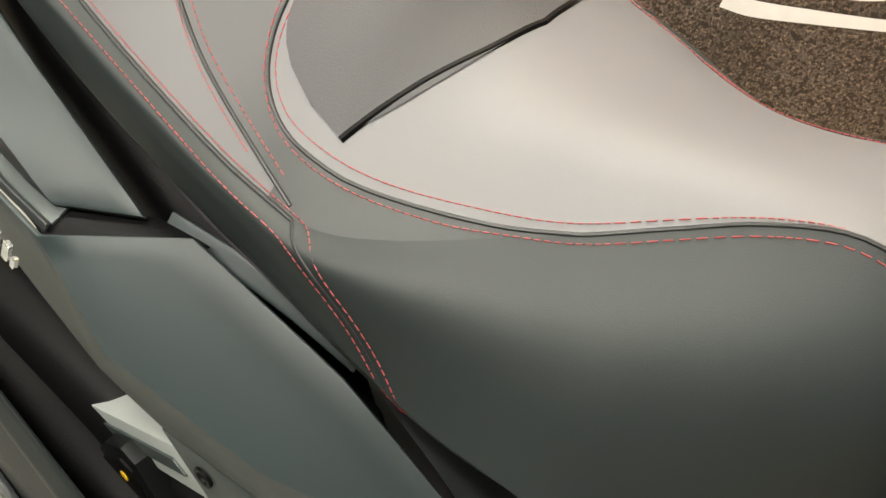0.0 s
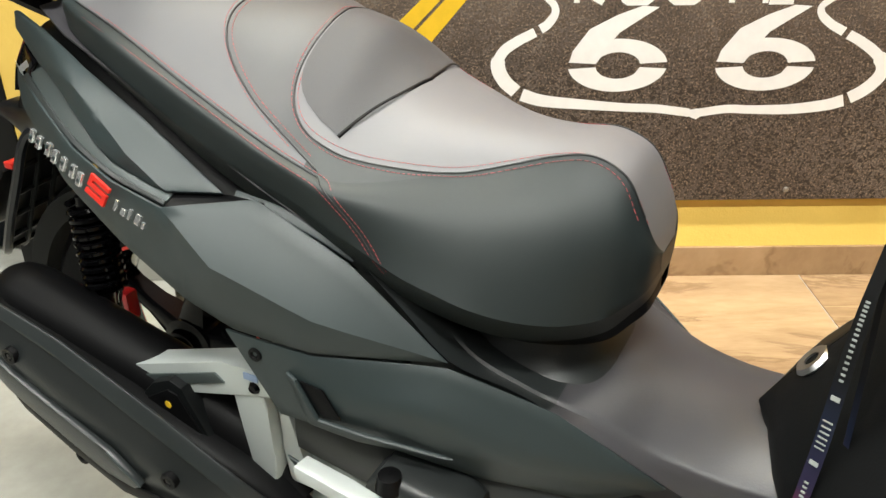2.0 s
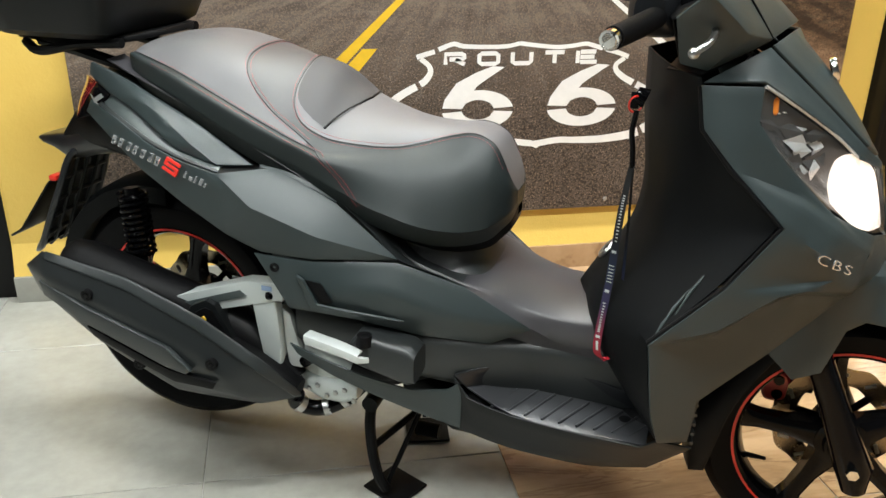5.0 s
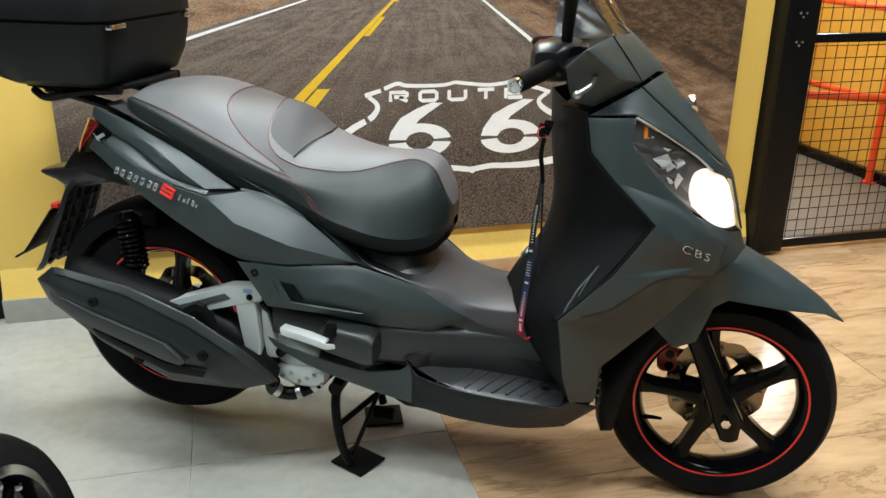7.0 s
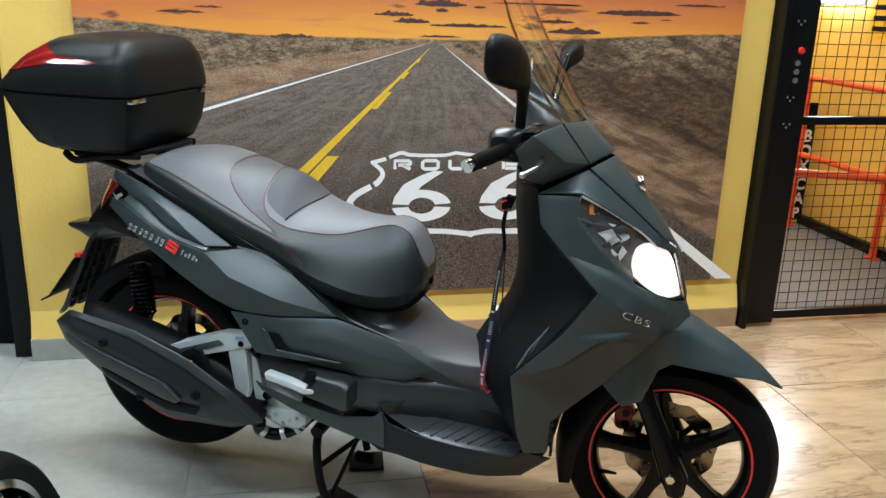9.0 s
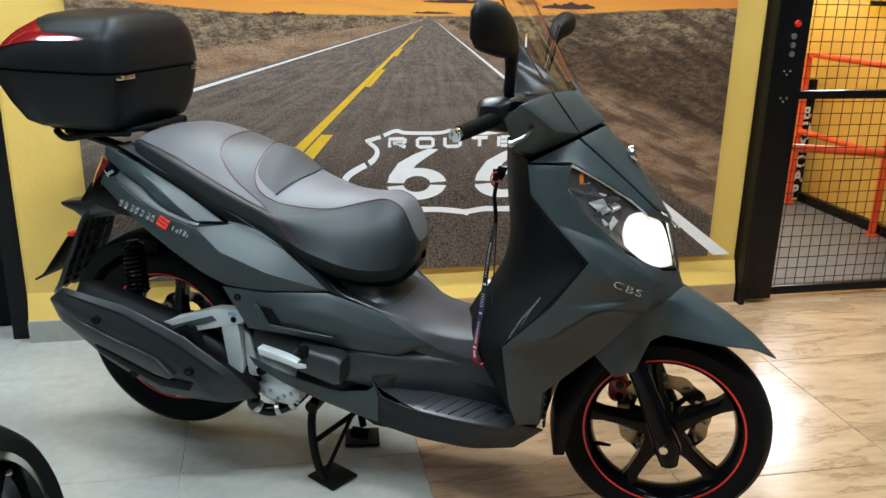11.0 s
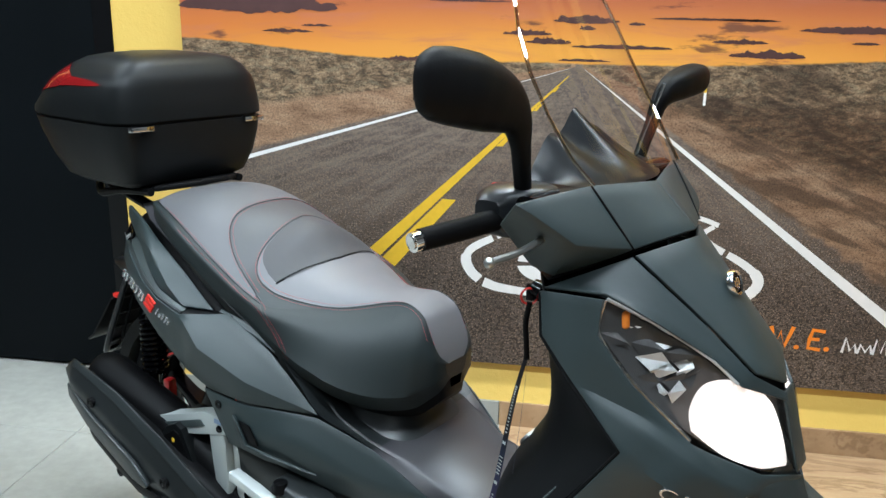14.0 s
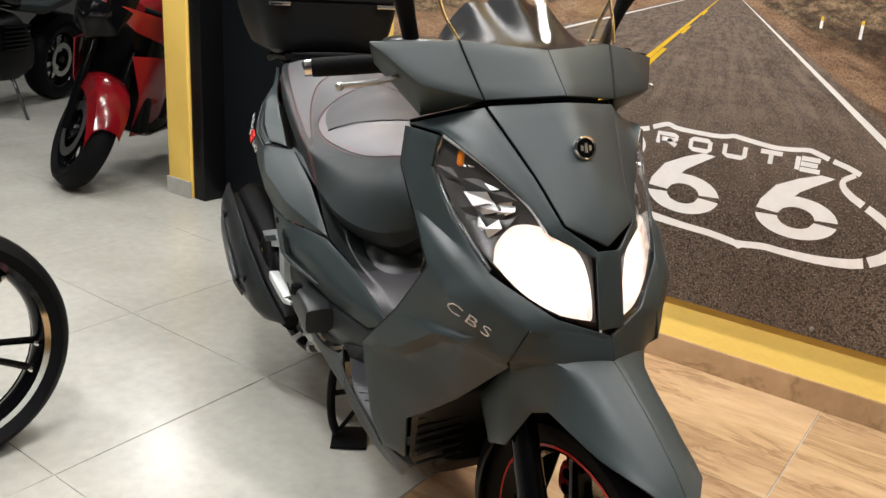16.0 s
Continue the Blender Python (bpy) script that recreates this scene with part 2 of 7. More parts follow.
GLOSS_BLACK = plain("gloss_black_enamel", (0.0025, 0.0025, 0.003), 0.12, var=0.1, spec=0.13)


def inner_arc(u):
    """Seam round the lumbar rest, turning forward into the seat's edge: x for a distance u from the middle."""
    return -0.340 + 0.059 * (1 - math.sqrt(max(0.0, 1 - (u / 0.1675) ** 5)))


def front_seam(x):
    """How far the front seat's seam lies from the middle, ahead of the lumbar rest."""
    return 0.1675 - 1.3 * max(0.0, x + 0.281) ** 1.6


def outer_arc(u):
    """Seam in front of the pillion's seat."""
    return -0.447 + 0.188 * (u / 0.191) ** 5.5


def seat_vinyl(name):
    """Grey vinyl with a darker panel between the two curved seams; some shading is put into the colours."""
    t = Tree(name)
    o = t.xyz()
    u = t.m("ABSOLUTE", o[1])
    outer = t.m("ADD", -0.447, t.m("MULTIPLY", 0.188, t.m("POWER", t.m("DIVIDE", u, 0.191), 5.5)))
    bend = t.m("SQRT", t.m("MAXIMUM", t.m("SUBTRACT", 1.0, t.m("POWER", t.m("DIVIDE", u, 0.1675), 5.0)), 0.0))
    inner = t.m("ADD", -0.281, t.m("MULTIPLY", bend, -0.059))
    cup = t.m("MULTIPLY", t.m("GREATER_THAN", o[0], outer), t.m("MAXIMUM", t.m("LESS_THAN", o[0], inner), t.m("GREATER_THAN", u, 0.1672)))
    run = t.m("SUBTRACT", 0.1675, t.m("MULTIPLY", 1.3, t.m("POWER", t.m("MAXIMUM", t.m("ADD", o[0], 0.281), 0.0), 1.6)))
    flank = t.m("MULTIPLY", t.m("GREATER_THAN", u, run), t.m("MULTIPLY", t.m("GREATER_THAN", o[0], -0.281), t.m("LESS_THAN", o[0], -0.125)))
    cup = t.m("MULTIPLY", cup, t.m("SUBTRACT", 1.0, flank))
    big, fine = t.noise(10.0, detail=5), t.noise(1500.0, detail=2)
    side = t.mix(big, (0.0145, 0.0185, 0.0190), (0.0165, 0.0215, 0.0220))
    # panel paler where it faces up, fading to the flank: shading put in colour
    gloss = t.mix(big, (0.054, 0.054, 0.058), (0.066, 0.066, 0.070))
    # pillion is the same vinyl, darkened for facing away from the light
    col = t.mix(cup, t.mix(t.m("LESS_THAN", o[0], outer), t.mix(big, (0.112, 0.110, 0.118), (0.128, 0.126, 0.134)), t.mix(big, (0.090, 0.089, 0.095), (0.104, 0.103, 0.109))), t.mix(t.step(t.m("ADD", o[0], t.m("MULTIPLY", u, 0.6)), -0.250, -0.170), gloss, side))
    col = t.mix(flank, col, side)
    t.set(Base_Color=col, Roughness=t.m("ADD", 0.40, t.m("MULTIPLY", big, 0.14)))
    t.bump(fine, 0.16)
    return t.material


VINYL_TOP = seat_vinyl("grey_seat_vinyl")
VINYL_SIDE = plain("dark_grey_seat_vinyl", (0.015, 0.020, 0.0205), 0.47, bump=0.16, grain=1500.0, var=0.08, scale=14.0, spec=0.35)
SUEDE = plain("charcoal_suede_vinyl", (0.046, 0.045, 0.049), 0.6, bump=0.4, grain=700.0, var=0.05)
RUBBER = plain("tyre_rubber", (0.0035, 0.0035, 0.004), 0.6, bump=0.3, var=0.2, spec=0.08)
RED_LINE = plain("red_stripe", (0.55, 0.02, 0.012), 0.4, var=0.05)
THREAD = plain("red_thread", (0.33, 0.05, 0.055), 0.7, var=0.1)
PIPING = plain("black_piping", (0.016, 0.017, 0.018), 0.42)
CHROME = plain("chrome", (0.75, 0.76, 0.77), 0.1, metal=1.0, var=0.04)
# brassy tint stands for the wood floor mirrored in the disc
DISC_STEEL = plain("warm_disc_steel", (0.26, 0.22, 0.16), 0.26, metal=1.0, var=0.2)
STEEL = plain("brushed_steel", (0.42, 0.42, 0.41), 0.34, metal=1.0, var=0.12)
ALLOY = plain("cast_grey_alloy", (0.50, 0.54, 0.53), 0.42, metal=0.4, var=0.1, bump=0.3, grain=300)
RED_CALIPER = plain("red_caliper_paint", (0.36, 0.012, 0.014), 0.3, var=0.05)
WHITE_PAINT = plain("white_road_paint", (0.82, 0.79, 0.76), 0.55, var=0.1, scale=30)
YELLOW_PAINT = plain("yellow_road_paint", (0.74, 0.46, 0.02), 0.55, var=0.2, scale=25)
ORANGE_PAINT = plain("orange_lettering", (0.85, 0.24, 0.01), 0.5, var=0.08)
YELLOW = yellow_wall("yellow_rough_plaster")
BLACK_WALL = plain("black_painted_panel", (0.0038, 0.0050, 0.0062), 0.5, var=0.15, scale=3, bump=0.1, spec=0.08)
BLACK_STEEL = plain("black_painted_steel", (0.004, 0.004, 0.0045), 0.3, var=0.2, spec=0.2)
CEILING_WHITE = plain("dark_grey_ceiling_paint", (0.06, 0.06, 0.06), 0.8, var=0.05)
WALL_WHITE = plain("grey_wall_paint", (0.12, 0.12, 0.118), 0.6, var=0.05)
GROUT = plain("grey_grout", (0.40, 0.39, 0.36), 0.8, var=0.2)
LIFT_FLOOR = plain("grey_checker_steel_floor", (0.15, 0.147, 0.15), 0.5, metal=0.0, var=0.3, scale=30, bump=0.5, grain=120)
LIFT_RED = plain("orange_red_rail_paint", (0.72, 0.085, 0.02), 0.32, var=0.06)
WOOD_TILE, GREY_TILE, MURAL = piece_wood("wood_look_tile"), piece_grey("light_grey_tile"), mural_print("desert_road_print")


def glowing(name, col, power):
    t = Tree(name)
    t.set(Base_Color=(0.8, 0.8, 0.8), Emission_Color=col, Emission_Strength=power)
    return t.material


LAMP_GLOW = glowing("ceiling_lamp_glow", (1.0, 0.95, 0.88), 9.0)
LIFT_GLOW = glowing("lift_lamp_glow", (1.0, 0.97, 0.92), 52.0)


def lamp_bowl(name):
    """The lit bowl of a headlight: bright round the bulb, fading and streaked towards the rim of its reflector."""
    t = Tree(name)
    x, y, z = t.xyz()
    u = t.m("SUBTRACT", t.m("ABSOLUTE", y), 0.078)
    w = t.m("SUBTRACT", z, 0.782)
    far = t.m("SQRT", t.m("ADD", t.m("MULTIPLY", u, u), t.m("MULTIPLY", w, w)))
    flute = t.noise(60.0, t.vec(t.m("ADD", x, y), t.m("MULTIPLY", z, 0.12)), 3, 0.6)
    core = t.m("SUBTRACT", 1.0, t.step(far, 0.012, 0.07))
    t.set(Base_Color=(0.8, 0.8, 0.8), Emission_Color=t.mix(core, (1.0, 0.72, 0.55), (1.0, 0.93, 0.86)),
          Emission_Strength=t.m("ADD", t.m("ADD", 0.5, t.m("MULTIPLY", core, 1.8)), t.m("MULTIPLY", t.step(flute, 0.45, 0.62), 0.6)))
    return t.material


HEAD_GLOW = lamp_bowl("headlamp_bowl_glow")


def thin_clear(name, tint=(1.0, 1.0, 1.0), gloss_min=0.03):
    """A thin clear sheet: seen through straight, with a gloss that grows at grazing angles."""
    t = Tree(name)
    see, gloss, mix, fr = (t.t.nodes.new("ShaderNode" + k) for k in ("BsdfTransparent", "BsdfGlossy", "MixShader", "LayerWeight"))
    see.inputs[0].default_value = (*tint, 1)
    gloss.inputs["Roughness"].default_value = 0.03
    t.link(t.m("ADD", gloss_min, t.m("MULTIPLY", t.m("POWER", fr.outputs["Facing"], 4.0), 0.6)), mix.inputs[0])
    t.link(see.outputs[0], mix.inputs[1])
    t.link(gloss.outputs[0], mix.inputs[2])
    t.link(mix.outputs[0], t.t.nodes["Material Output"].inputs[0])
    return t.material


CLEAR = thin_clear("clear_acrylic", (0.985, 0.985, 0.98))
EDGE = thin_clear("polished_acrylic_edge", (0.90, 0.78, 0.60), 0.45)
REFLECTOR = plain("bright_reflector_metal", (0.82, 0.84, 0.85), 0.3, metal=0.7, var=0.25, scale=70)
SMOKED = plain("dark_reflector_housing", (0.085, 0.083, 0.082), 0.25, metal=0.5, var=0.2, scale=40)
LENS = thin_clear("clear_lamp_lens", (0.97, 0.97, 0.97))
RED_LENS = plain("red_lamp_lens", (0.20, 0.007, 0.008), 0.14, var=0.1, coat=0.6)
AMBER = plain("amber_indicator", (0.75, 0.22, 0.02), 0.2, coat=0.5)
MIRROR = plain("mirror_glass", (0.85, 0.86, 0.87), 0.02, metal=1.0, var=0.01)
PALE_GREY = plain("pale_grey_cast_peg", (0.48, 0.51, 0.50), 0.4, metal=0.2, var=0.08)


# ---- mesh helpers ----
def part(name, bm, material, parent=None, label="", smooth=35.0):
    """Links a bmesh as one mesh object under its parent."""
    bmesh.ops.recalc_face_normals(bm, faces=bm.faces)
    me = bpy.data.meshes.new(name)
    bm.to_mesh(me)
    bm.free()
    for mt in material if isinstance(material, (list, tuple)) else [material]:
        me.materials.append(mt)
    if smooth:
        me.shade_smooth()
        me.set_sharp_from_angle(angle=radians(smooth))
    ob = new(name, me)
    ob.parent = parent
    if label:
        tagged(ob, label)
    return ob


def thing(name, label, category, m=None, group="", kind=""):
    ob = new(name)
    ob.empty_display_size = 0.1
    if m is not None:
        ob.matrix_basis = m
    return tagged(ob, label, category, group, kind)


def box(x0, x1, y0, y1, z0, z1, bevel=0.0, bm=None):
    bm = bm or bmesh.new()
    vs = [bm.verts.new(p) for p in ((x0, y0, z0), (x1, y0, z0), (x1, y1, z0), (x0, y1, z0), (x0, y0, z1), (x1, y0, z1), (x1, y1, z1), (x0, y1, z1))]
    fs = [bm.faces.new([vs[i] for i in f]) for f in ((3, 2, 1, 0), (4, 5, 6, 7), (0, 1, 5, 4), (1, 2, 6, 5), (2, 3, 7, 6), (3, 0, 4, 7))]
    if bevel:
        es = list({e for f in fs for e in f.edges})
        bmesh.ops.bevel(bm, geom=es, offset=bevel, segments=2, affect="EDGES", profile=0.6)
    return bm


def loft(rings, closed=True, caps=True, bm=None):
    """Skin through rings of equal length."""
    bm = bm or bmesh.new()
    vs = [[bm.verts.new(p) for p in r] for r in rings]
    n = len(rings[0])
    for a, b in zip(vs, vs[1:]):
        for i in range(n if closed else n - 1):
            j = (i + 1) % n
            bm.faces.new((a[i], a[j], b[j], b[i]))
    if caps and closed:
        bm.faces.new(vs[0][::-1])
        bm.faces.new(vs[-1])
    return bm


def tube(path, r, n=10, bm=None, caps=True):
    """A round bar along a path; r is one radius or one for each point."""
    path = [Vector(p) for p in path]
    rs = r if isinstance(r, (list, tuple)) else [r] * len(path)
    rings, side = [], None
    for i, p in enumerate(path):
        d = (path[min(i + 1, len(path) - 1)] - path[max(i - 1, 0)]).normalized()
        if side is None:
            side = d.orthogonal().normalized()
        side = (side - d * side.dot(d)).normalized()
        up = d.cross(side)
        rings.append([p + rs[i] * (math.cos(a) * side + math.sin(a) * up) for a in (2 * math.pi * k / n for k in range(n))])
    return loft(rings, True, caps, bm)


def spline(points, steps=8):
    """Smooth line through points (Catmull-Rom)."""
    p = [Vector(q) for q in points]
    p = [2 * p[0] - p[1]] + p + [2 * p[-1] - p[-2]]
    out = []
    for i in range(1, len(p) - 2):
        a, b, c, d = p[i - 1:i + 3]
        for k in range(steps):
            s = k / steps
            out.append(0.5 * (2 * b + (c - a) * s + (2 * a - 5 * b + 4 * c - d) * s * s + (3 * b - a - 3 * c + d) * s ** 3))
    return out + [p[-2]]


def spin(profile, n=48, axis="y", bm=None, close=False):
    """Turns (radius, offset) round an axis through the origin."""
    rings = []
    for k in range(n):
        a = 2 * math.pi * k / n
        c, s = math.cos(a), math.sin(a)
        rings.append([{"y": (r * c, o, r * s), "z": (r * c, r * s, o), "x": (o, r * c, r * s)}[axis] for r, o in profile])
    bm = bm or bmesh.new()
    vs = [[bm.verts.new(p) for p in r] for r in rings]
    m = len(profile)
    for i in range(n):
        a, b = vs[i], vs[(i + 1) % n]
        for j in range(m if close else m - 1):
            k = (j + 1) % m
            bm.faces.new((a[j], a[k], b[k], b[j]))
    return bm


def move(bm, m):
    bmesh.ops.transform(bm, matrix=m, verts=bm.verts)
    return bm


def net(points, faces, levels=2, thick=0.004, crease=0.55, edge=1.0, flip=False):
    """A panel from a coarse net of corners: subdivided, its facets softened, its rim kept, and given thickness."""
    bm = bmesh.new()
    vs = [bm.verts.new((x, -y if flip else y, z)) for x, y, z in points]
    for f in faces:
        bm.faces.new([vs[i] for i in f])
    bmesh.ops.recalc_face_normals(bm, faces=bm.faces)
    layer = bm.edges.layers.float.new("crease_edge")
    for e in bm.edges:
        e[layer] = edge if len(e.link_faces) < 2 else crease
    corner = bm.verts.layers.float.new("crease_vert")
    for v in bm.verts:
        rim = [(e.other_vert(v).co - v.co).normalized() for e in v.link_edges if len(e.link_faces) < 2]
        if len(rim) == 2 and rim[0].dot(rim[1]) > -0.88:
            v[corner] = 1.0
    me = bpy.data.meshes.new("tmp")
    bm.to_mesh(me)
    bm.free()
    ob = new("tmp", me)
    s = ob.modifiers.new("s", "SUBSURF")
    s.levels = levels
    if thick:
        k = ob.modifiers.new("t", "SOLIDIFY")
        k.thickness, k.offset = thick, 0.0
        b = ob.modifiers.new("b", "BEVEL")
        b.width, b.segments, b.limit_method, b.angle_limit = thick * 0.35, 2, "ANGLE", radians(60)
    dg = bpy.context.evaluated_depsgraph_get()
    out = bmesh.new()
    out.from_mesh(ob.evaluated_get(dg).to_mesh())
    bpy.data.objects.remove(ob)
    bpy.data.meshes.remove(me)
    return out


def poly_prism(points, y0, y1, bevel=0.0):
    """An outline in x and z, given depth from y0 to y1."""
    bm = bmesh.new()
    a = [bm.verts.new((x, y0, z)) for x, z in points]
    b = [bm.verts.new((x, y1, z)) for x, z in points]
    n = len(points)
    bm.faces.new(a)
    bm.faces.new(b[::-1])
    for i in range(n):
        bm.faces.new((a[i], b[i], b[(i + 1) % n], a[(i + 1) % n]))
    if bevel:
        es = [e for e in bm.edges if abs(e.verts[0].co.y - e.verts[1].co.y) < 1e-6]
        bmesh.ops.bevel(bm, geom=es, offset=bevel, segments=2, affect="EDGES", profile=0.6)
    return bm


def ring_super(cx, cy, cz, w, h, n=28, p=2.6, tilt=0.0, axis="x"):
    """A rounded-box ring in the plane across an axis."""
    out = []
    for k in range(n):
        a = 2 * math.pi * k / n
        c, s = math.cos(a), math.sin(a)
        u = w * math.copysign(abs(c) ** (2 / p), c)
        v = h * math.copysign(abs(s) ** (2 / p), s)
        out.append({"x": (cx + v * tilt, cy + u, cz + v), "z": (cx + u, cy + v, cz), "y": (cx + u, cy, cz + v)}[axis])
    return out


# ---- setting: floor, walls, ceiling ----
def setting(name, bm, material, label, smooth=0):
    return tagged(part(name, bm, material, None, label, smooth), "", name.split("_")[0], "", "structure")


WY = 0.025          # face of the main wall
SPLIT = 0.438       # where grey tiles end and wood-look tiles begin
ground = setting("floor", box(-8.0, 4.0, -7.0, 4.0, -0.15, -0.003), GROUT, "grey grouted base of the tiled showroom floor")
# unseen ceiling and outer walls close the room, dark to limit bounced light
setting("ceiling", box(-8.2, 4.2, -7.2, 4.2, CEIL, CEIL + 0.12), CEILING_WHITE, "unseen showroom ceiling, dark grey to limit bounced light")
setting("wall_south", box(-8.2, 4.2, -7.2, -7.0, 0, CEIL), WALL_WHITE, "unseen grey showroom wall, kept dark to limit bounced light")
setting("wall_west", box(-8.2, -8.0, -7.0, 4.0, 0, CEIL), WALL_WHITE, "unseen grey showroom wall, kept dark to limit bounced light")
setting("wall_far_north", box(-8.2, -2.14, 4.0, 4.2, 0, CEIL), WALL_WHITE, "unseen grey showroom wall, kept dark to limit bounced light")
setting("wall_east", box(4.0, 4.2, -7.0, 0.1, 0, CEIL), WALL_WHITE, "unseen grey showroom wall, kept dark to limit bounced light")


def wall_block(x0, x1, y0, y1, z0, z1):
    bm = box(x0, x1, y0, y1, z0, z1)
    bmesh.ops.bevel(bm, geom=[e for e in bm.edges if abs(e.verts[0].co.z - e.verts[1].co.z) > 0.5], offset=0.012, segments=3, affect="EDGES")
    return bm


setting("wall_north", wall_block(-0.905, 2.045, WY, 0.25, 0, CEIL), YELLOW, "rough yellow plastered wall behind the mural", 40)
setting("wall_pier", wall_block(-2.14, -1.95, WY, 0.4, 0, CEIL), YELLOW, "rough yellow plastered pier beside the black door", 40)
setting("wall_side", box(-2.14, -2.0, 0.4, 4.0, 0, CEIL), WALL_WHITE, "grey wall behind the yellow pier")
setting("wall_behind_door", box(-2.0, -0.9, 0.27, 0.4, 0, CEIL), BLACK_WALL, "black wall closing the door recess")

# skirting of cut tiles
setting("baseboard_wood", box(SPLIT, 2.040, WY - 0.036, WY, 0.0, 0.088, 0.002), WOOD_TILE, "wood-look tile skirting under the yellow wall")
setting("baseboard_grey", box(-0.903, SPLIT - 0.003, WY - 0.036, WY, 0.0, 0.088, 0.002), GREY_TILE, "light grey tile skirting under the yellow wall")
setting("baseboard_pier", box(-2.138, -1.952, WY - 0.012, WY, 0.0, 0.088, 0.002), GREY_TILE, "light grey tile skirting under the yellow pier")

ledge = bmesh.new()
loft([[(x, WY + 0.002, 0.089), (x, WY - 0.030, 0.089), (x, WY - 0.028, 0.094), (x, WY, 0.190)] for x in (-0.9, 2.042)], bm=ledge)
setting("trim_ledge", ledge, YELLOW, "sloping yellow plaster foot of the wall above the skirting")

# black door set back between two posts
door = tagged(part("door_1", box(-1.86, -0.975, 0.17, 0.21, 0.012, 2.6, 0.003), BLACK_WALL, None, "closed matt black door leaf set back between posts", 0), "", "door", "", "structure")
for x0, x1 in ((-0.975, -0.907), (-1.945, -1.86)):
    part("door_post", box(x0, x1, 0.035, 0.19, 0.0, 2.6, 0.004), BLACK_STEEL, door, "black steel door post")
part("door_head", box(-1.945, -0.907, 0.035, 0.19, 2.602, 2.7, 0.004), BLACK_STEEL, door)

# ceiling lamps, all out of view, with the added fill row among them
for x, y, w, d, share in PANELS:
    lamp = thing("ceiling_light", "flush rectangular white led ceiling light, lit, out of view", "ceiling light", pose(x, y, CEIL), "ceiling lights")
    fr = box(-w / 2 - 0.02, w / 2 + 0.02, -d / 2 - 0.02, d / 2 + 0.02, -0.03, -0.001, 0.003)
    part("frame", fr, CEILING_WHITE, lamp, "white frame", 0)
    part("diffuser", box(-w / 2, w / 2, -d / 2, d / 2, -0.034, -0.0305), LAMP_GLOW, lamp, "glowing diffuser", 0)
    data = bpy.data.lights.new("panel_light", "AREA")
    data.shape, data.size, data.size_y, data.energy, data.color = "RECTANGLE", w, d, PANEL_POWER * share, (0.97, 0.985, 0.975)
    src = new("panel_light", data)
    src.location = (x, y, CEIL - 0.05)

# ---- mural ----
MX0, MX1, MZ0, MZ1, MY = -0.645, 1.893, 0.223, 2.05, 0.0
mural = tagged(part("mural", box(MX0, MX1, MY, WY - 0.004, MZ0, MZ1, 0.0015), MURAL, None, "printed wall mural of a desert road at sunset", 0), "", "mural")


def flat_shape(name, outline, material, lift=0.0008, label="", y=MY):
    """A flat printed shape on the mural."""
    bm = bmesh.new()
    f = bm.faces.new([bm.verts.new((x, y - lift, z)) for x, z in outline])
    bmesh.ops.triangulate(bm, faces=[f])
    return part(name, bm, material, mural, label, 0)


def band(points, width, name, material, close=False, lift=0.0008):
    """A flat printed line along points, of a width or of one width for each point."""
    p = [Vector((x, 0, z)) for x, z in points]
    ws = width if isinstance(width, (list, tuple)) else [width] * len(p)
    bm, rows = bmesh.new(), []
    n = len(p)
    for i in range(n):
        a, b = (p[i - 1], p[(i + 1) % n]) if close else (p[max(i - 1, 0)], p[min(i + 1, n - 1)])
        d = (b - a).normalized()
        q = Vector((-d.z, 0, d.x)) * ws[i] / 2
        rows.append([bm.verts.new((c.x, MY - lift, c.z)) for c in (p[i] + q, p[i] - q)])
    for i in range(n if close else n - 1):
        a, b = rows[i], rows[(i + 1) % n]
        bm.faces.new((a[0], a[1], b[1], b[0]))
    return part(name, bm, material, mural, "", 0)


def ground_line(u0, u1, z0, z1, name, material):
    """A stripe on the printed road between two slopes to the vanishing point."""
    at = lambda u, z: (HX + u * (HZ - z), z)  # noqa: E731
    flat_shape(name, [at(u0, z0), at(u1, z0), at(u1, z1), at(u0, z1)], material)


ground_line(-3.36, -3.22, 0.833, 1.214, "edge_line", WHITE_PAINT)
ground_line(1.285, 1.365, 0.227, 1.212, "edge_line", WHITE_PAINT)
ground_line(-1.07, -0.975, 0.30, 1.19, "centre_line", YELLOW_PAINT)
ground_line(-0.955, -0.85, 0.30, 0.785, "centre_line", YELLOW_PAINT)
for z0, z1 in ((0.965, 1.03), (1.08, 1.105), (1.14, 1.155)):
    ground_line(-0.967, -0.885, z0, z1, "centre_dash", YELLOW_PAINT)

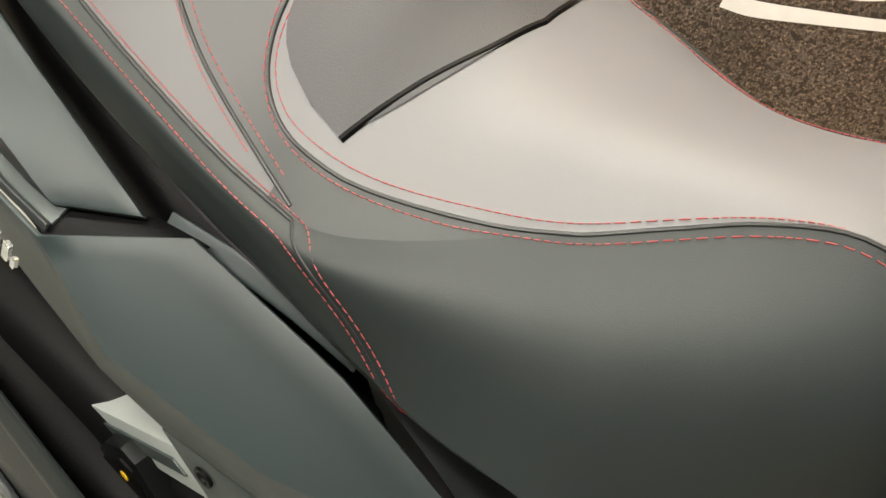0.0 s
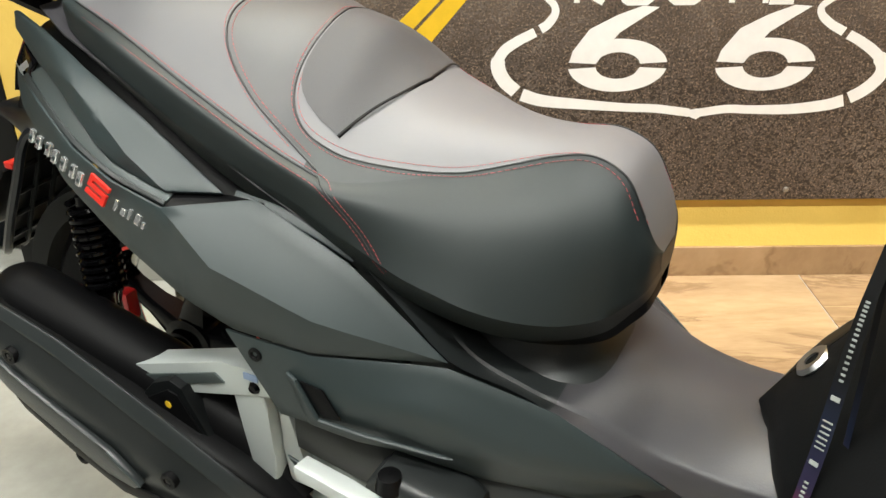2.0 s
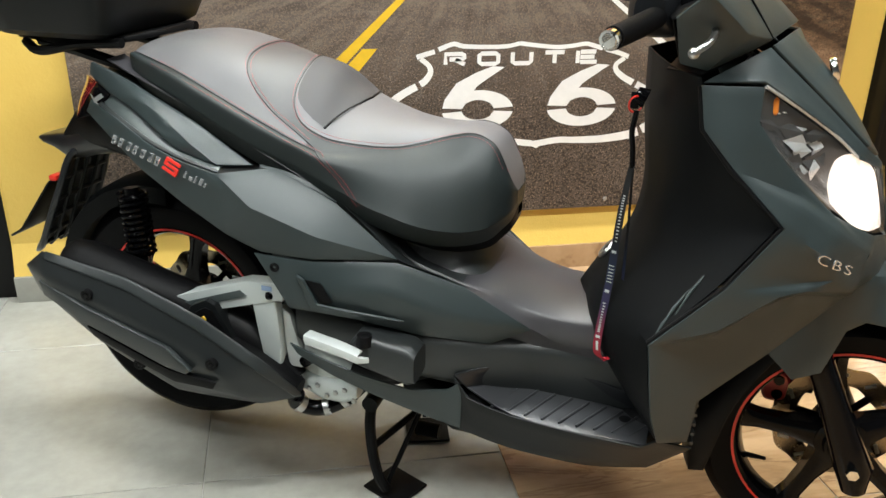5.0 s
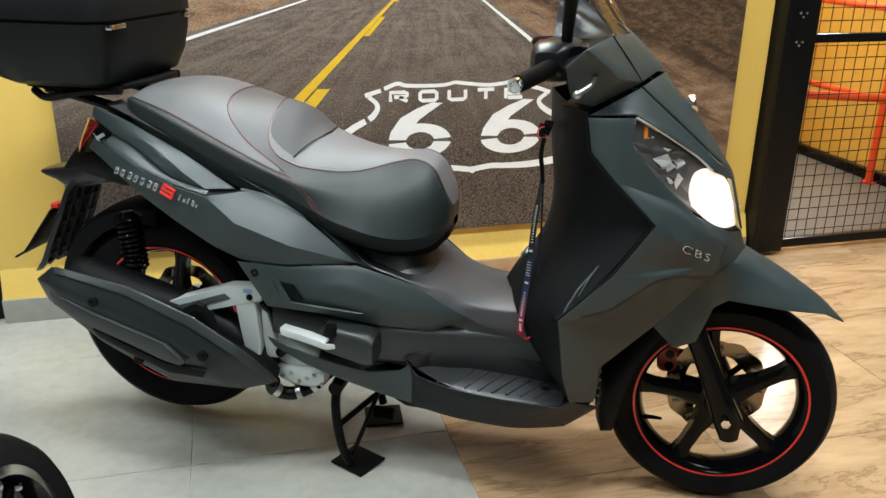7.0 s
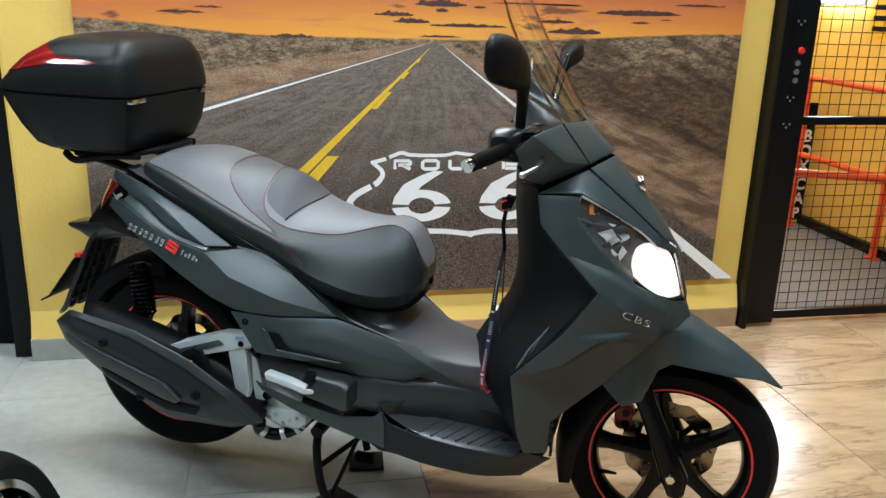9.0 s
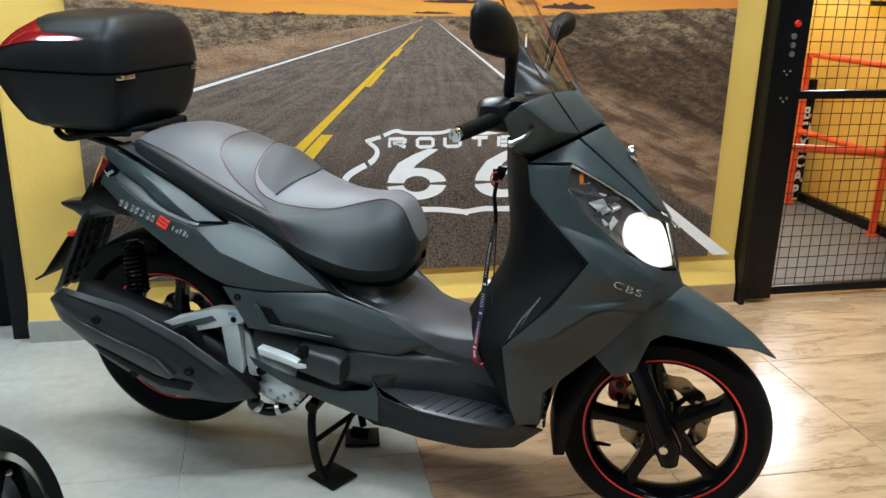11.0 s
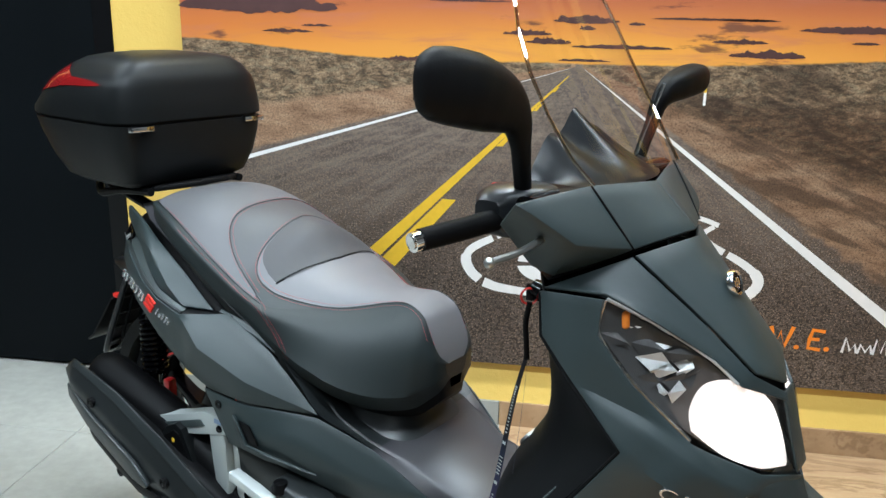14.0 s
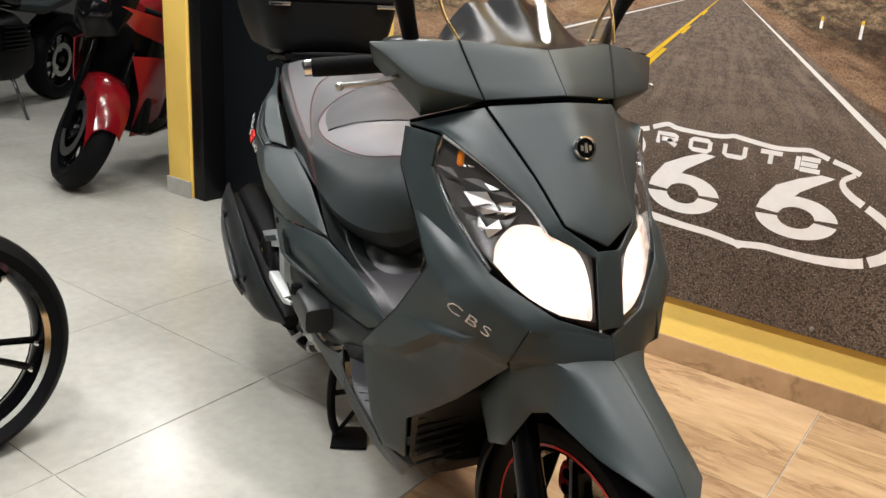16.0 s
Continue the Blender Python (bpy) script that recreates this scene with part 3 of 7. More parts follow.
# printed evening clouds with ragged outlines
CLOUD = plain("printed_dark_cloud", (0.068, 0.027, 0.024), 0.5, var=0.35, scale=14)
for cx, cz, w, h in ((-0.385, 1.375, 0.53, 0.075), (-0.285, 1.303, 0.17, 0.014), (-0.19, 1.322, 0.10, 0.010), (-0.46, 1.47, 0.40, 0.018), (0.10, 1.226, 0.16, 0.016), (0.475, 1.312, 0.15, 0.020), (0.54, 1.288, 0.14, 0.022), (0.65, 1.352, 0.20, 0.030), (0.655, 1.330, 0.05, 0.018),
                     (0.76, 1.277, 0.30, 0.016), (0.80, 1.346, 0.05, 0.012), (0.65, 1.236, 0.16, 0.010), (1.02, 1.364, 0.36, 0.010), (1.10, 1.300, 0.16, 0.016), (1.13, 1.363, 0.16, 0.008), (1.18, 1.262, 0.22, 0.026), (1.44, 1.338, 0.36, 0.026), (1.45, 1.304, 0.08, 0.010), (1.56, 1.318, 0.05, 0.006), (1.70, 1.375, 0.22, 0.012), (0.30, 1.405, 0.26, 0.008), (1.25, 1.43, 0.36, 0.012)):
    n = 60
    lump = lambda k, sh: 0.55 + 0.55 * noise.noise((cx * 7 + k * 0.11, cz * 3, sh)) + 0.30 * noise.noise((k * 0.37, cx * 9, 2.0 + sh)) + 0.16 * noise.noise((k * 0.95, cx * 5, 4.0))  # noqa: E731
    top = [(cx + w * (k / n - 0.5), cz + h * max(0.04, lump(k, 0.0)) * math.sin(math.pi * k / n) ** 0.5) for k in range(n + 1)]
    low = [(cx + w * (k / n - 0.5), cz - 0.34 * h * max(0.03, lump(k, 7.0)) * math.sin(math.pi * k / n) ** 0.7) for k in range(n - 1, 0, -1)]
    flat_shape("cloud", top + low, CLOUD, 0.0006)

# road shield with its stencil gaps, one stroke after another round the outline
SHIELD = [[(0.800, 0.462), (0.874, 0.472), (0.93, 0.470), (1.025, 0.470), (1.115, 0.480), (1.158, 0.492)], [(1.170, 0.498), (1.205, 0.520), (1.232, 0.552), (1.233, 0.582), (1.205, 0.612), (1.165, 0.638), (1.134, 0.654)],
          [(1.122, 0.660), (1.085, 0.680), (1.060, 0.702), (1.058, 0.722), (1.085, 0.742)], [(1.098, 0.746), (1.06, 0.760), (1.019, 0.771)], [(1.007, 0.774), (0.965, 0.787), (0.944, 0.790), (0.90, 0.784), (0.848, 0.781), (0.779, 0.788), (0.726, 0.795)],
          [(0.726, 0.795), (0.690, 0.787), (0.638, 0.785), (0.545, 0.788), (0.510, 0.796), (0.462, 0.779)], [(0.450, 0.773), (0.410, 0.762), (0.392, 0.756)], [(0.405, 0.752), (0.432, 0.728), (0.436, 0.706), (0.420, 0.682), (0.404, 0.671)],
          [(0.392, 0.664), (0.350, 0.642), (0.318, 0.618), (0.306, 0.585), (0.322, 0.548), (0.352, 0.520)], [(0.366, 0.512), (0.42, 0.496), (0.52, 0.486), (0.62, 0.478), (0.70, 0.474), (0.782, 0.463)]]
for seg in SHIELD:
    line = spline([(x, 0, z) for x, z in seg], 6)
    band([(q.x, q.z) for q in line], [0.0135 + 0.018 * min(1, max(0, abs(q.x - 0.77) / 0.44 - 0.35)) * min(1, max(0.25, (0.75 - q.z) / 0.06)) + 0.008 * (q.z < 0.6) for q in line], "shield_stroke", WHITE_PAINT)
flat_shape("shield_tip", [(0.752, 0.466), (0.800, 0.446), (0.832, 0.4645), (0.80, 0.474)], WHITE_PAINT, 0.0014)


def six(cx, cz, w, h):
    """A road-stencil six: a bowl in two halves with a gap, and a tapering stem."""
    rx, rz = w / 2, h * 0.315
    bz = cz + rz
    for a0, a1 in ((7, 173), (187, 353)):
        outer = [(cx + rx * math.cos(radians(a)), bz + rz * math.sin(radians(a))) for a in np.linspace(a0, a1, 22)]
        inner = [(cx + 0.45 * rx * math.cos(radians(a)), bz + 0.50 * rz * math.sin(radians(a))) for a in np.linspace(a1, a0, 22)]
        flat_shape("digit_bowl", outer + inner, WHITE_PAINT)
    stem = [(cx - rx * 0.985, bz + rz * 0.13), (cx - rx * 0.93, bz + rz * 0.55), (cx - rx * 0.62, bz + rz * 1.35), (cx - rx * 0.1, bz + rz * 1.85),
            (cx + rx * 0.38, cz + h), (cx + rx * 0.72, cz + h * 0.985), (cx + rx * 0.30, bz + rz * 1.62), (cx - rx * 0.02, bz + rz * 1.22),
            (cx - rx * 0.15, bz + rz * 0.92), (cx - rx * 0.55, bz + rz * 0.55)]
    flat_shape("digit_stem", stem, WHITE_PAINT, 0.0011)


six(0.594, 0.518, 0.238, 0.206)
six(0.949, 0.518, 0.240, 0.206)


def lettering(text, size, m, material, parent, name="lettering", extrude=0.0, space=1.0, width=1.0, bold=0.0):
    cu = bpy.data.curves.new(name, "FONT")
    cu.body, cu.size, cu.extrude, cu.space_character, cu.offset = text, size, extrude, space, bold
    cu.align_x, cu.align_y = "CENTER", "CENTER"
    ob = new("tmp", cu)
    bpy.context.view_layer.update()
    me = bpy.data.meshes.new_from_object(ob.evaluated_get(bpy.context.evaluated_depsgraph_get()))
    bpy.data.objects.remove(ob)
    me.materials.clear()
    me.materials.append(material)
    out = new(name, me)
    out.parent = parent
    out.matrix_basis = m @ Matrix.Diagonal((width, 1, 1, 1))
    return out


LETTERS = {"R": [[(-0.5, -0.5), (-0.5, 0.5), (0.35, 0.5), (0.48, 0.36), (0.48, 0.12), (0.35, 0.0), (-0.3, 0.0)], [(0.02, -0.04), (0.5, -0.5)]],
           "O": [[(0.0, -0.5), (-0.36, -0.5), (-0.5, -0.34), (-0.5, 0.34), (-0.36, 0.5), (0.36, 0.5), (0.5, 0.34), (0.5, -0.34), (0.36, -0.5), (-0.02, -0.5)]],
           "U": [[(-0.5, 0.56), (-0.5, -0.34), (-0.36, -0.5), (0.36, -0.5), (0.5, -0.34), (0.5, 0.56)]],
           "T": [[(-0.52, 0.5), (0.52, 0.5)], [(0.0, 0.36), (0.0, -0.56)]],
           "E": [[(0.5, 0.5), (-0.36, 0.5)], [(-0.5, 0.6), (-0.5, -0.6)], [(-0.36, 0.0), (0.42, 0.0)], [(-0.36, -0.5), (0.56, -0.5)]]}
for i, ch in enumerate("ROUTE"):
    for stroke in LETTERS[ch]:
        band([(0.516 + 0.1095 * i + 0.062 * x, 0.748 + 0.033 * z) for x, z in stroke], 0.014, "letter_stroke", WHITE_PAINT)

# a shop's mark in two colours, as plain strokes
band([(1.294, 0.428), (1.310, 0.362), (1.325, 0.412), (1.340, 0.362), (1.362, 0.430)], 0.013, "mark_stroke", ORANGE_PAINT)
band([(1.459, 0.420), (1.422, 0.424), (1.414, 0.394), (1.412, 0.362), (1.450, 0.358)], 0.012, "mark_stroke", ORANGE_PAINT)
band([(1.417, 0.393), (1.444, 0.393)], 0.011, "mark_stroke", ORANGE_PAINT)
for x in (1.377, 1.468):
    flat_shape("mark_dot", [(x + 0.009 * math.cos(k), 0.362 + 0.008 * math.sin(k)) for k in np.linspace(0, 6.28, 9)[:-1]], ORANGE_PAINT)
for i in range(5):
    x = 1.535 + 0.046 * i
    band([(x - 0.02, 0.355), (x - 0.012, 0.385 + 0.02 * (i in (0, 2))), (x + 0.004, 0.362), (x + 0.016, 0.385 + 0.03 * (i == 2)), (x + 0.024, 0.357)], 0.009, "mark_stroke", WHITE_PAINT)
for x, z in ((1.063, 0.252), (0.33, 0.25)):
    part("nail", move(spin([(0.0, -0.004), (0.006, -0.0035), (0.008, -0.0005), (0.008, 0.0)], 14), pose(x, MY, z)), STEEL, mural, "small round nail head")
for x, z0, z1 in ((1.012, 1.115, 1.165), (0.905, 1.135, 1.167)):
    flat_shape("marker_post", [(x, z0), (x + 0.008, z0), (x + 0.008, z1), (x, z1)], WHITE_PAINT)
    flat_shape("marker_cap", [(x, z1 - 0.012), (x + 0.008, z1 - 0.012), (x + 0.008, z1), (x, z1)], YELLOW_PAINT, 0.0012)

# ---- lift cage with its gate ----
gate = thing("lift_gate", "black steel lift gate with welded wire mesh", "gate")
part("post", box(2.048, 2.070, -0.05, 0.06, 0, 2.95, 0.004), BLACK_STEEL, gate, "black box-section post")
part("control_plate", box(2.072, 2.205, -0.035, 0.05, 0.02, 2.95, 0.003), BLACK_STEEL, gate, "black steel plate with lift buttons")
GX0, GX1 = 2.207, 2.90
for z0, z1 in ((0.022, 0.06), (0.905, 0.94), (1.86, 1.90)):
    part("rail", box(GX0, GX1, 0.0, 0.035, z0, z1, 0.002), BLACK_STEEL, gate)
for x0, x1 in ((GX0, GX0 + 0.014), (GX1 - 0.035, GX1)):
    part("stile", box(x0, x1, 0.0, 0.035, 0.0605, 1.8595, 0.002), BLACK_STEEL, gate)
for i in range(13):
    x = GX0 + 0.045 + 0.05 * i
    part("mesh_wire", tube([(x, 0.017, 0.055), (x, 0.017, 1.865)], 0.0018, 5), BLACK_STEEL, gate)
for i in range(36):
    z = 0.09 + 0.05 * i
    part("mesh_wire", tube([(GX0 + 0.03, 0.0205, z), (GX1 - 0.03, 0.0205, z)], 0.0018, 5), BLACK_STEEL, gate)
for z, mt in ((1.214, RED_LINE), (1.165, CHROME), (1.130, CHROME), (1.095, CHROME)):
    b = move(spin([(0.0, -0.012), (0.012, -0.011), (0.0145, -0.004), (0.0145, 0.0)], 16), pose(2.146 if mt is RED_LINE else 2.133, -0.0352, z))
    part("button", b, mt, gate, "red stop button" if mt is RED_LINE else "round metal button")
for z in (1.02, 0.91, 1.325):
    for dx, dz in ((-0.014, 0.006), (0.014, 0.006), (0, -0.008)):
        part("bolt", move(spin([(0.0, -0.006), (0.005, -0.005), (0.006, 0.0)], 10), pose(2.127 + dx, -0.0352, z + dz)), CHROME, gate, "chrome bolt head")

part("end_post", box(2.905, 3.03, -0.05, 0.06, 0, 2.95, 0.004), BLACK_STEEL, gate, "black box-section post")
setting("wall_lift_side", box(3.47, 3.62, 0.1, 2.6, 0, CEIL), YELLOW, "yellow wall inside the lift shaft")
setting("wall_lift_back", box(2.045, 3.47, 2.2, 2.35, 0, CEIL), YELLOW, "yellow wall at the back of the lift shaft")
setting("wall_lift_near", box(3.035, 4.2, -0.05, 0.1, 0, CEIL), YELLOW, "yellow wall beside the lift")
setting("wall_lift_west", box(1.93, 2.045, 0.25, 2.35, 0, CEIL), YELLOW, "yellow wall inside the lift shaft")
setting("floor_lift", box(2.08, 3.47, 0.1, 2.2, -0.002, 0.006, 0), LIFT_FLOOR, "worn grey steel lift platform")
channel = tagged(part("side_channel", box(3.42, 3.466, 0.12, 1.69, 0.008, 0.065, 0.004), BLACK_STEEL, None, "black steel channel along the lift side"), "", "channel")
rail = thing("lift_rail", "orange-red painted tubular lift guard rail", "rail")
for z in (0.47, 0.95):
    part("rail_bar", tube([(3.335, 1.59, z + 0.01), (3.39, 0.84, z), (3.40, 0.20, z - 0.01)], 0.019), LIFT_RED, rail)
part("rail_bar", tube([(2.32, 0.20, 0.66), (3.40, 0.20, 0.58)], 0.019), LIFT_RED, rail, "front guard bar")
for x, y in ((3.335, 1.59), (3.39, 0.84), (3.40, 0.20)):
    part("rail_post", tube([(x, y, 0.006), (x, y, 0.96)], 0.021), LIFT_RED, rail)
    part("post_flange", tube([(x, y, 0.006), (x, y, 0.014)], 0.04, 16), LIFT_RED, rail)
sign = tagged(part("upright_sign", box(3.357, 3.447, 1.625, 1.655, 0.008, 0.80, 0.004), BLACK_WALL, None, "tall narrow black board with white lettering"), "", "sign")
for i, ch in enumerate("BOXCAR"):
    lettering(ch, 0.105, pose(3.404, 1.6235, 0.585 - 0.098 * i - (0.022 if i > 2 else 0.0), 90, 0, 0), WHITE_PAINT, sign, "letter", 0, 1, 1.0, 0.004)
part("yellow_tag", box(3.375, 3.43, 1.6215, 1.6245, 0.012, 0.03, 0), YELLOW_PAINT, sign, "small yellow tag", 0)
notice = tagged(part("wall_notice", box(3.463, 3.4685, 0.98, 1.30, 1.222, 1.50, 0), YELLOW_PAINT, None, "yellow warning notice with black text bars"), "", "sign")
for i in range(4):
    part("text_bar", box(3.4605, 3.4625, 1.02, 1.27, 1.262 + 0.06 * i, 1.29 + 0.06 * i), BLACK_WALL, notice, "", 0)
tube_lamp = thing("lift_lamp", "lit white panel lamp on the lift's yellow wall", "lamp", pose(3.442, 1.58, 1.62, 0, 0, -90))
part("diffuser", box(-0.2, 0.2, -0.012, 0.018, -0.2, 0.2, 0.004), LIFT_GLOW, tube_lamp, "glowing panel")
part("housing", box(-0.215, 0.215, 0.019, 0.027, -0.215, 0.215), CEILING_WHITE, tube_lamp, "", 0)
# extra area light without a fixture, added to brighten the shaft
data = bpy.data.lights.new("lift_fill", "AREA")
data.shape, data.size, data.size_y, data.energy, data.color = "RECTANGLE", 0.8, 0.2, 18, (1.0, 0.96, 0.88)
src = new("lift_fill", data)
src.matrix_basis = look((2.75, 1.2, 2.8), (2.75, 1.2, 0))


# ---- the scooter: x forward, y to its left, z up, from the ground between its axles ----
scooter = thing("scooter", "matt graphite maxi scooter with black top case, headlights lit", "scooter", pose(0.351, -1.079, 0, 0, 0, -28))


def both(name, points, faces, material, label="", parent=None, **kw):
    """A panel on the right side and its mirror image on the left."""
    return [part(name, net(points, faces, flip=f, **kw), material, parent or scooter, label) for f in (False, True)]


def mirrored(bm):
    move(bm, Matrix.Diagonal((1, -1, 1, 1)))
    return bm


# seat: stations of x, piping y z, crown z, bulge y z, hem y z
SEAT = [(-0.705, 0.07, 0.918, 0.925, 0.08, 0.895, 0.065, 0.872), (-0.69, 0.11, 0.932, 0.945, 0.122, 0.90, 0.105, 0.872), (-0.65, 0.143, 0.937, 0.958, 0.158, 0.90, 0.14, 0.866),
        (-0.55, 0.168, 0.912, 0.967, 0.189, 0.87, 0.165, 0.832), (-0.44, 0.185, 0.868, 0.946, 0.201, 0.82, 0.18, 0.778), (-0.34, 0.194, 0.826, 0.929, 0.206, 0.78, 0.186, 0.735),
        (-0.29, 0.195, 0.806, 0.912, 0.207, 0.765, 0.188, 0.718), (-0.25, 0.190, 0.792, 0.873, 0.208, 0.745, 0.188, 0.70), (-0.21, 0.168, 0.789, 0.848, 0.208, 0.728, 0.188, 0.683),
        (-0.16, 0.128, 0.790, 0.833, 0.205, 0.703, 0.182, 0.660),
        (-0.12, 0.098, 0.793, 0.826, 0.199, 0.688, 0.171, 0.641), (-0.085, 0.075, 0.799, 0.823, 0.192, 0.675, 0.158, 0.627), (-0.045, 0.057, 0.809, 0.822, 0.174, 0.661, 0.137, 0.614),
        (0.0, 0.050, 0.816, 0.821, 0.148, 0.652, 0.11, 0.610), (0.04, 0.052, 0.80, 0.804, 0.115, 0.652, 0.08, 0.615), (0.062, 0.055, 0.765, 0.769, 0.085, 0.66, 0.055, 0.632),
        (0.078, 0.048, 0.728, 0.73, 0.058, 0.67, 0.04, 0.65), (0.085, 0.025, 0.705, 0.706, 0.03, 0.682, 0.02, 0.672)]


def dense(rows, k=5):
    cols = len(rows[0])
    out = []
    pts = [spline([(r[0], r[c], 0) for r in rows], k) for c in range(1, cols)]
    for i in range(len(pts[0])):
        out.append([pts[0][i].x] + [p[i].y for p in pts])
    return out


SEAT_D = dense(SEAT)


def crown(x):
    """How flat the seat is across: nearly a ridge at the backrest, a plateau elsewhere."""
    return float(np.interp(x, [-0.46, -0.36, -0.25, -0.18], [2.8, 1.55, 1.7, 2.3]))


def seat_top(x, yp, zp, zc, *_):
    out = []
    for k in range(17):
        s = -1 + k / 8
        out.append((x, s * yp, zp + (zc - zp) * (1 - abs(s) ** crown(x))))
    return out


def seat_side(x, yp, zp, zc, ys, zs, yb, zb):
    out = []
    for q in spline([(x, -yp, zp), (x, -(yp + ys) / 2 - 0.008, (zp + zs) / 2 + 0.014), (x, -ys, zs)], 8)[:-1] + spline([(x, -ys, zs), (x, -(ys + yb) / 2 - 0.003, (zs + zb) / 2 + 0.004), (x, -yb, zb)], 5):
        out.append(tuple(q))
    return out


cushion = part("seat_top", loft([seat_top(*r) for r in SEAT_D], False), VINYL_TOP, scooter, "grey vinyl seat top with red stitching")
for flip in (False, True):
    bm = loft([seat_side(*r) for r in SEAT_D], False)
    part("seat_side", mirrored(bm) if flip else bm, VINYL_SIDE, scooter, "dark grey vinyl seat side")
last = seat_side(*SEAT_D[-1])
bm = bmesh.new()
bm.faces.new([bm.verts.new((0.0852, y, z)) for _, y, z in last + [(x, -y, z) for x, y, z in last[::-1]]])
part("seat_nose", bm, VINYL_SIDE, scooter)
part("seat_base", loft([[(r[0], -r[6], r[7] + 0.004), (r[0], -r[6] * 0.8, r[7] - 0.02), (r[0], r[6] * 0.8, r[7] - 0.02), (r[0], r[6], r[7] + 0.004)] for r in SEAT_D], False), MATT_BLACK, scooter)


def seat_z(x, y):
    """Height of the seat top."""
    xs = [r[0] for r in SEAT_D]
    yp, zp, zc = (np.interp(x, xs, [r[c] for r in SEAT_D]) for c in (1, 2, 3))
    return zp + (zc - zp) * (1 - min(1, abs(y) / yp) ** crown(x))


def row_at(x):
    return [x] + [float(np.interp(x, [r[0] for r in SEAT_D], [r[c] for r in SEAT_D])) for c in range(1, 8)]


def side_y(x, z):
    """Distance of the seat's flank from the middle."""
    pts = seat_side(*row_at(x))[::-1]
    return -float(np.interp(z, [p[2] for p in pts], [p[1] for p in pts]))


def stitches(line, out):
    """A row of red stitches along a line, lifted off the vinyl."""
    bm = bmesh.new()
    for a, b in zip(line, line[1:]):
        n = max(1, round((b - a).length / 0.006))
        for k in range(n):
            tube([a.lerp(b, (k + 0.12) / n) + out, a.lerp(b, (k + 0.8) / n) + out], 0.00042, 4, bm)
    part("stitching", bm, THREAD, scooter, "red stitching", 0)


def piping(line, r=0.0022):
    part("piping", tube(line, r, 6), PIPING, scooter, "black piping")


def on_seat(x, y, z):
    """The point of the seat's skin under or beside a point near it."""
    if abs(y) <= row_at(x)[1]:
        return Vector((x, y, seat_z(x, abs(y))))
    return Vector((x, math.copysign(side_y(x, z), y), z))


def beside(line, d):
    """A line on the seat's skin at a distance d to one side of another."""
    out = []
    for i, p in enumerate(line):
        along = (line[min(i + 1, len(line) - 1)] - line[max(i - 1, 0)]).normalized()
        edge = row_at(p.x)[1]
        if abs(p.y) < edge - 0.004:
            slope = [(seat_z(p.x + a, abs(p.y) + b) - seat_z(p.x - a, abs(p.y) - b)) / 0.004 for a, b in ((0.002, 0), (0, 0.002))]
            up = Vector((-slope[0], -math.copysign(slope[1], p.y), 1.0)).normalized()
        else:
            up = Vector((0, math.copysign(0.75, p.y), 0.65))
        q = p + up.cross(along).normalized() * d
        out.append(on_seat(q.x, q.y, q.z) + up * 0.0008)
    for _ in range(4):
        out = out[:1] + [(a + 2 * b + c) / 4 for a, b, c in zip(out, out[1:], out[2:])] + out[-1:]
    return out


for s in (-1, 1):
    on_top = lambda pts: [Vector((x, s * u, seat_z(x, u))) for x, u in pts]  # noqa: E731
    on_side = lambda pts: [Vector((x, s * side_y(x, z), z)) for x, z in pts]  # noqa: E731
    lift = Vector((0, s * 0.0003, 0.0003))
    # one seam round the lumbar rest and on along the front seat's edge
    us = [0.1675 * math.sin(math.pi / 2 * k / 30) for k in range(31)]
    seam = on_top([(inner_arc(u), u) for u in us] + [(-0.270 + 0.01 * k, front_seam(-0.270 + 0.01 * k)) for k in range(14)])
    seam += [Vector((r[0], s * r[1], r[2])) for r in SEAT_D if -0.13 < r[0] < 0.066]
    piping([p + lift for p in seam], 0.0013)
    for d in (-0.0056, 0.0056):
        stitches(beside(seam, d), Vector())
    # pillion edge, running on down the flank
    side_run = on_side([(p.x, p.z) for p in spline([(-0.262, 0, 0.795), (-0.248, 0, 0.785), (-0.228, 0, 0.766), (-0.208, 0, 0.745), (-0.190, 0, 0.722), (-0.176, 0, 0.700)], 5)])
    hem = [Vector((r[0], s * r[1], r[2])) for r in SEAT_D if -0.695 < r[0] < -0.268]
    piping([p + lift for p in hem + side_run], [0.0015] * len(hem) + [0.0013 - 0.0012 * k / (len(side_run) - 1) for k in range(len(side_run))])
    stitches(beside(hem + side_run, s * 0.0038), Vector())
    stitches(beside(hem + side_run, s * -0.0048), Vector())
    # seam in front of the pillion's seat
    us = list(np.linspace(0, 0.16, 20)) + list(np.linspace(0.163, 0.1895, 14))
    seam = on_top([(outer_arc(u), u) for u in us])
    piping([p + lift for p in seam], 0.0013)
    stitches(beside(seam, s * 0.0062)[:-4], Vector())
    stitches(beside(seam, s * -0.0062)[:-1], Vector())
    part("seat_crease", tube([(p.x, p.y, seat_z(p.x, p.y) - 0.0006) for p in spline([(-0.263, s * 0.150, 0), (-0.250, s * 0.106, 0), (-0.233, s * 0.05, 0), (-0.226, 0, 0)], 8)], 0.0026, 6), MATT_BLACK, scooter)
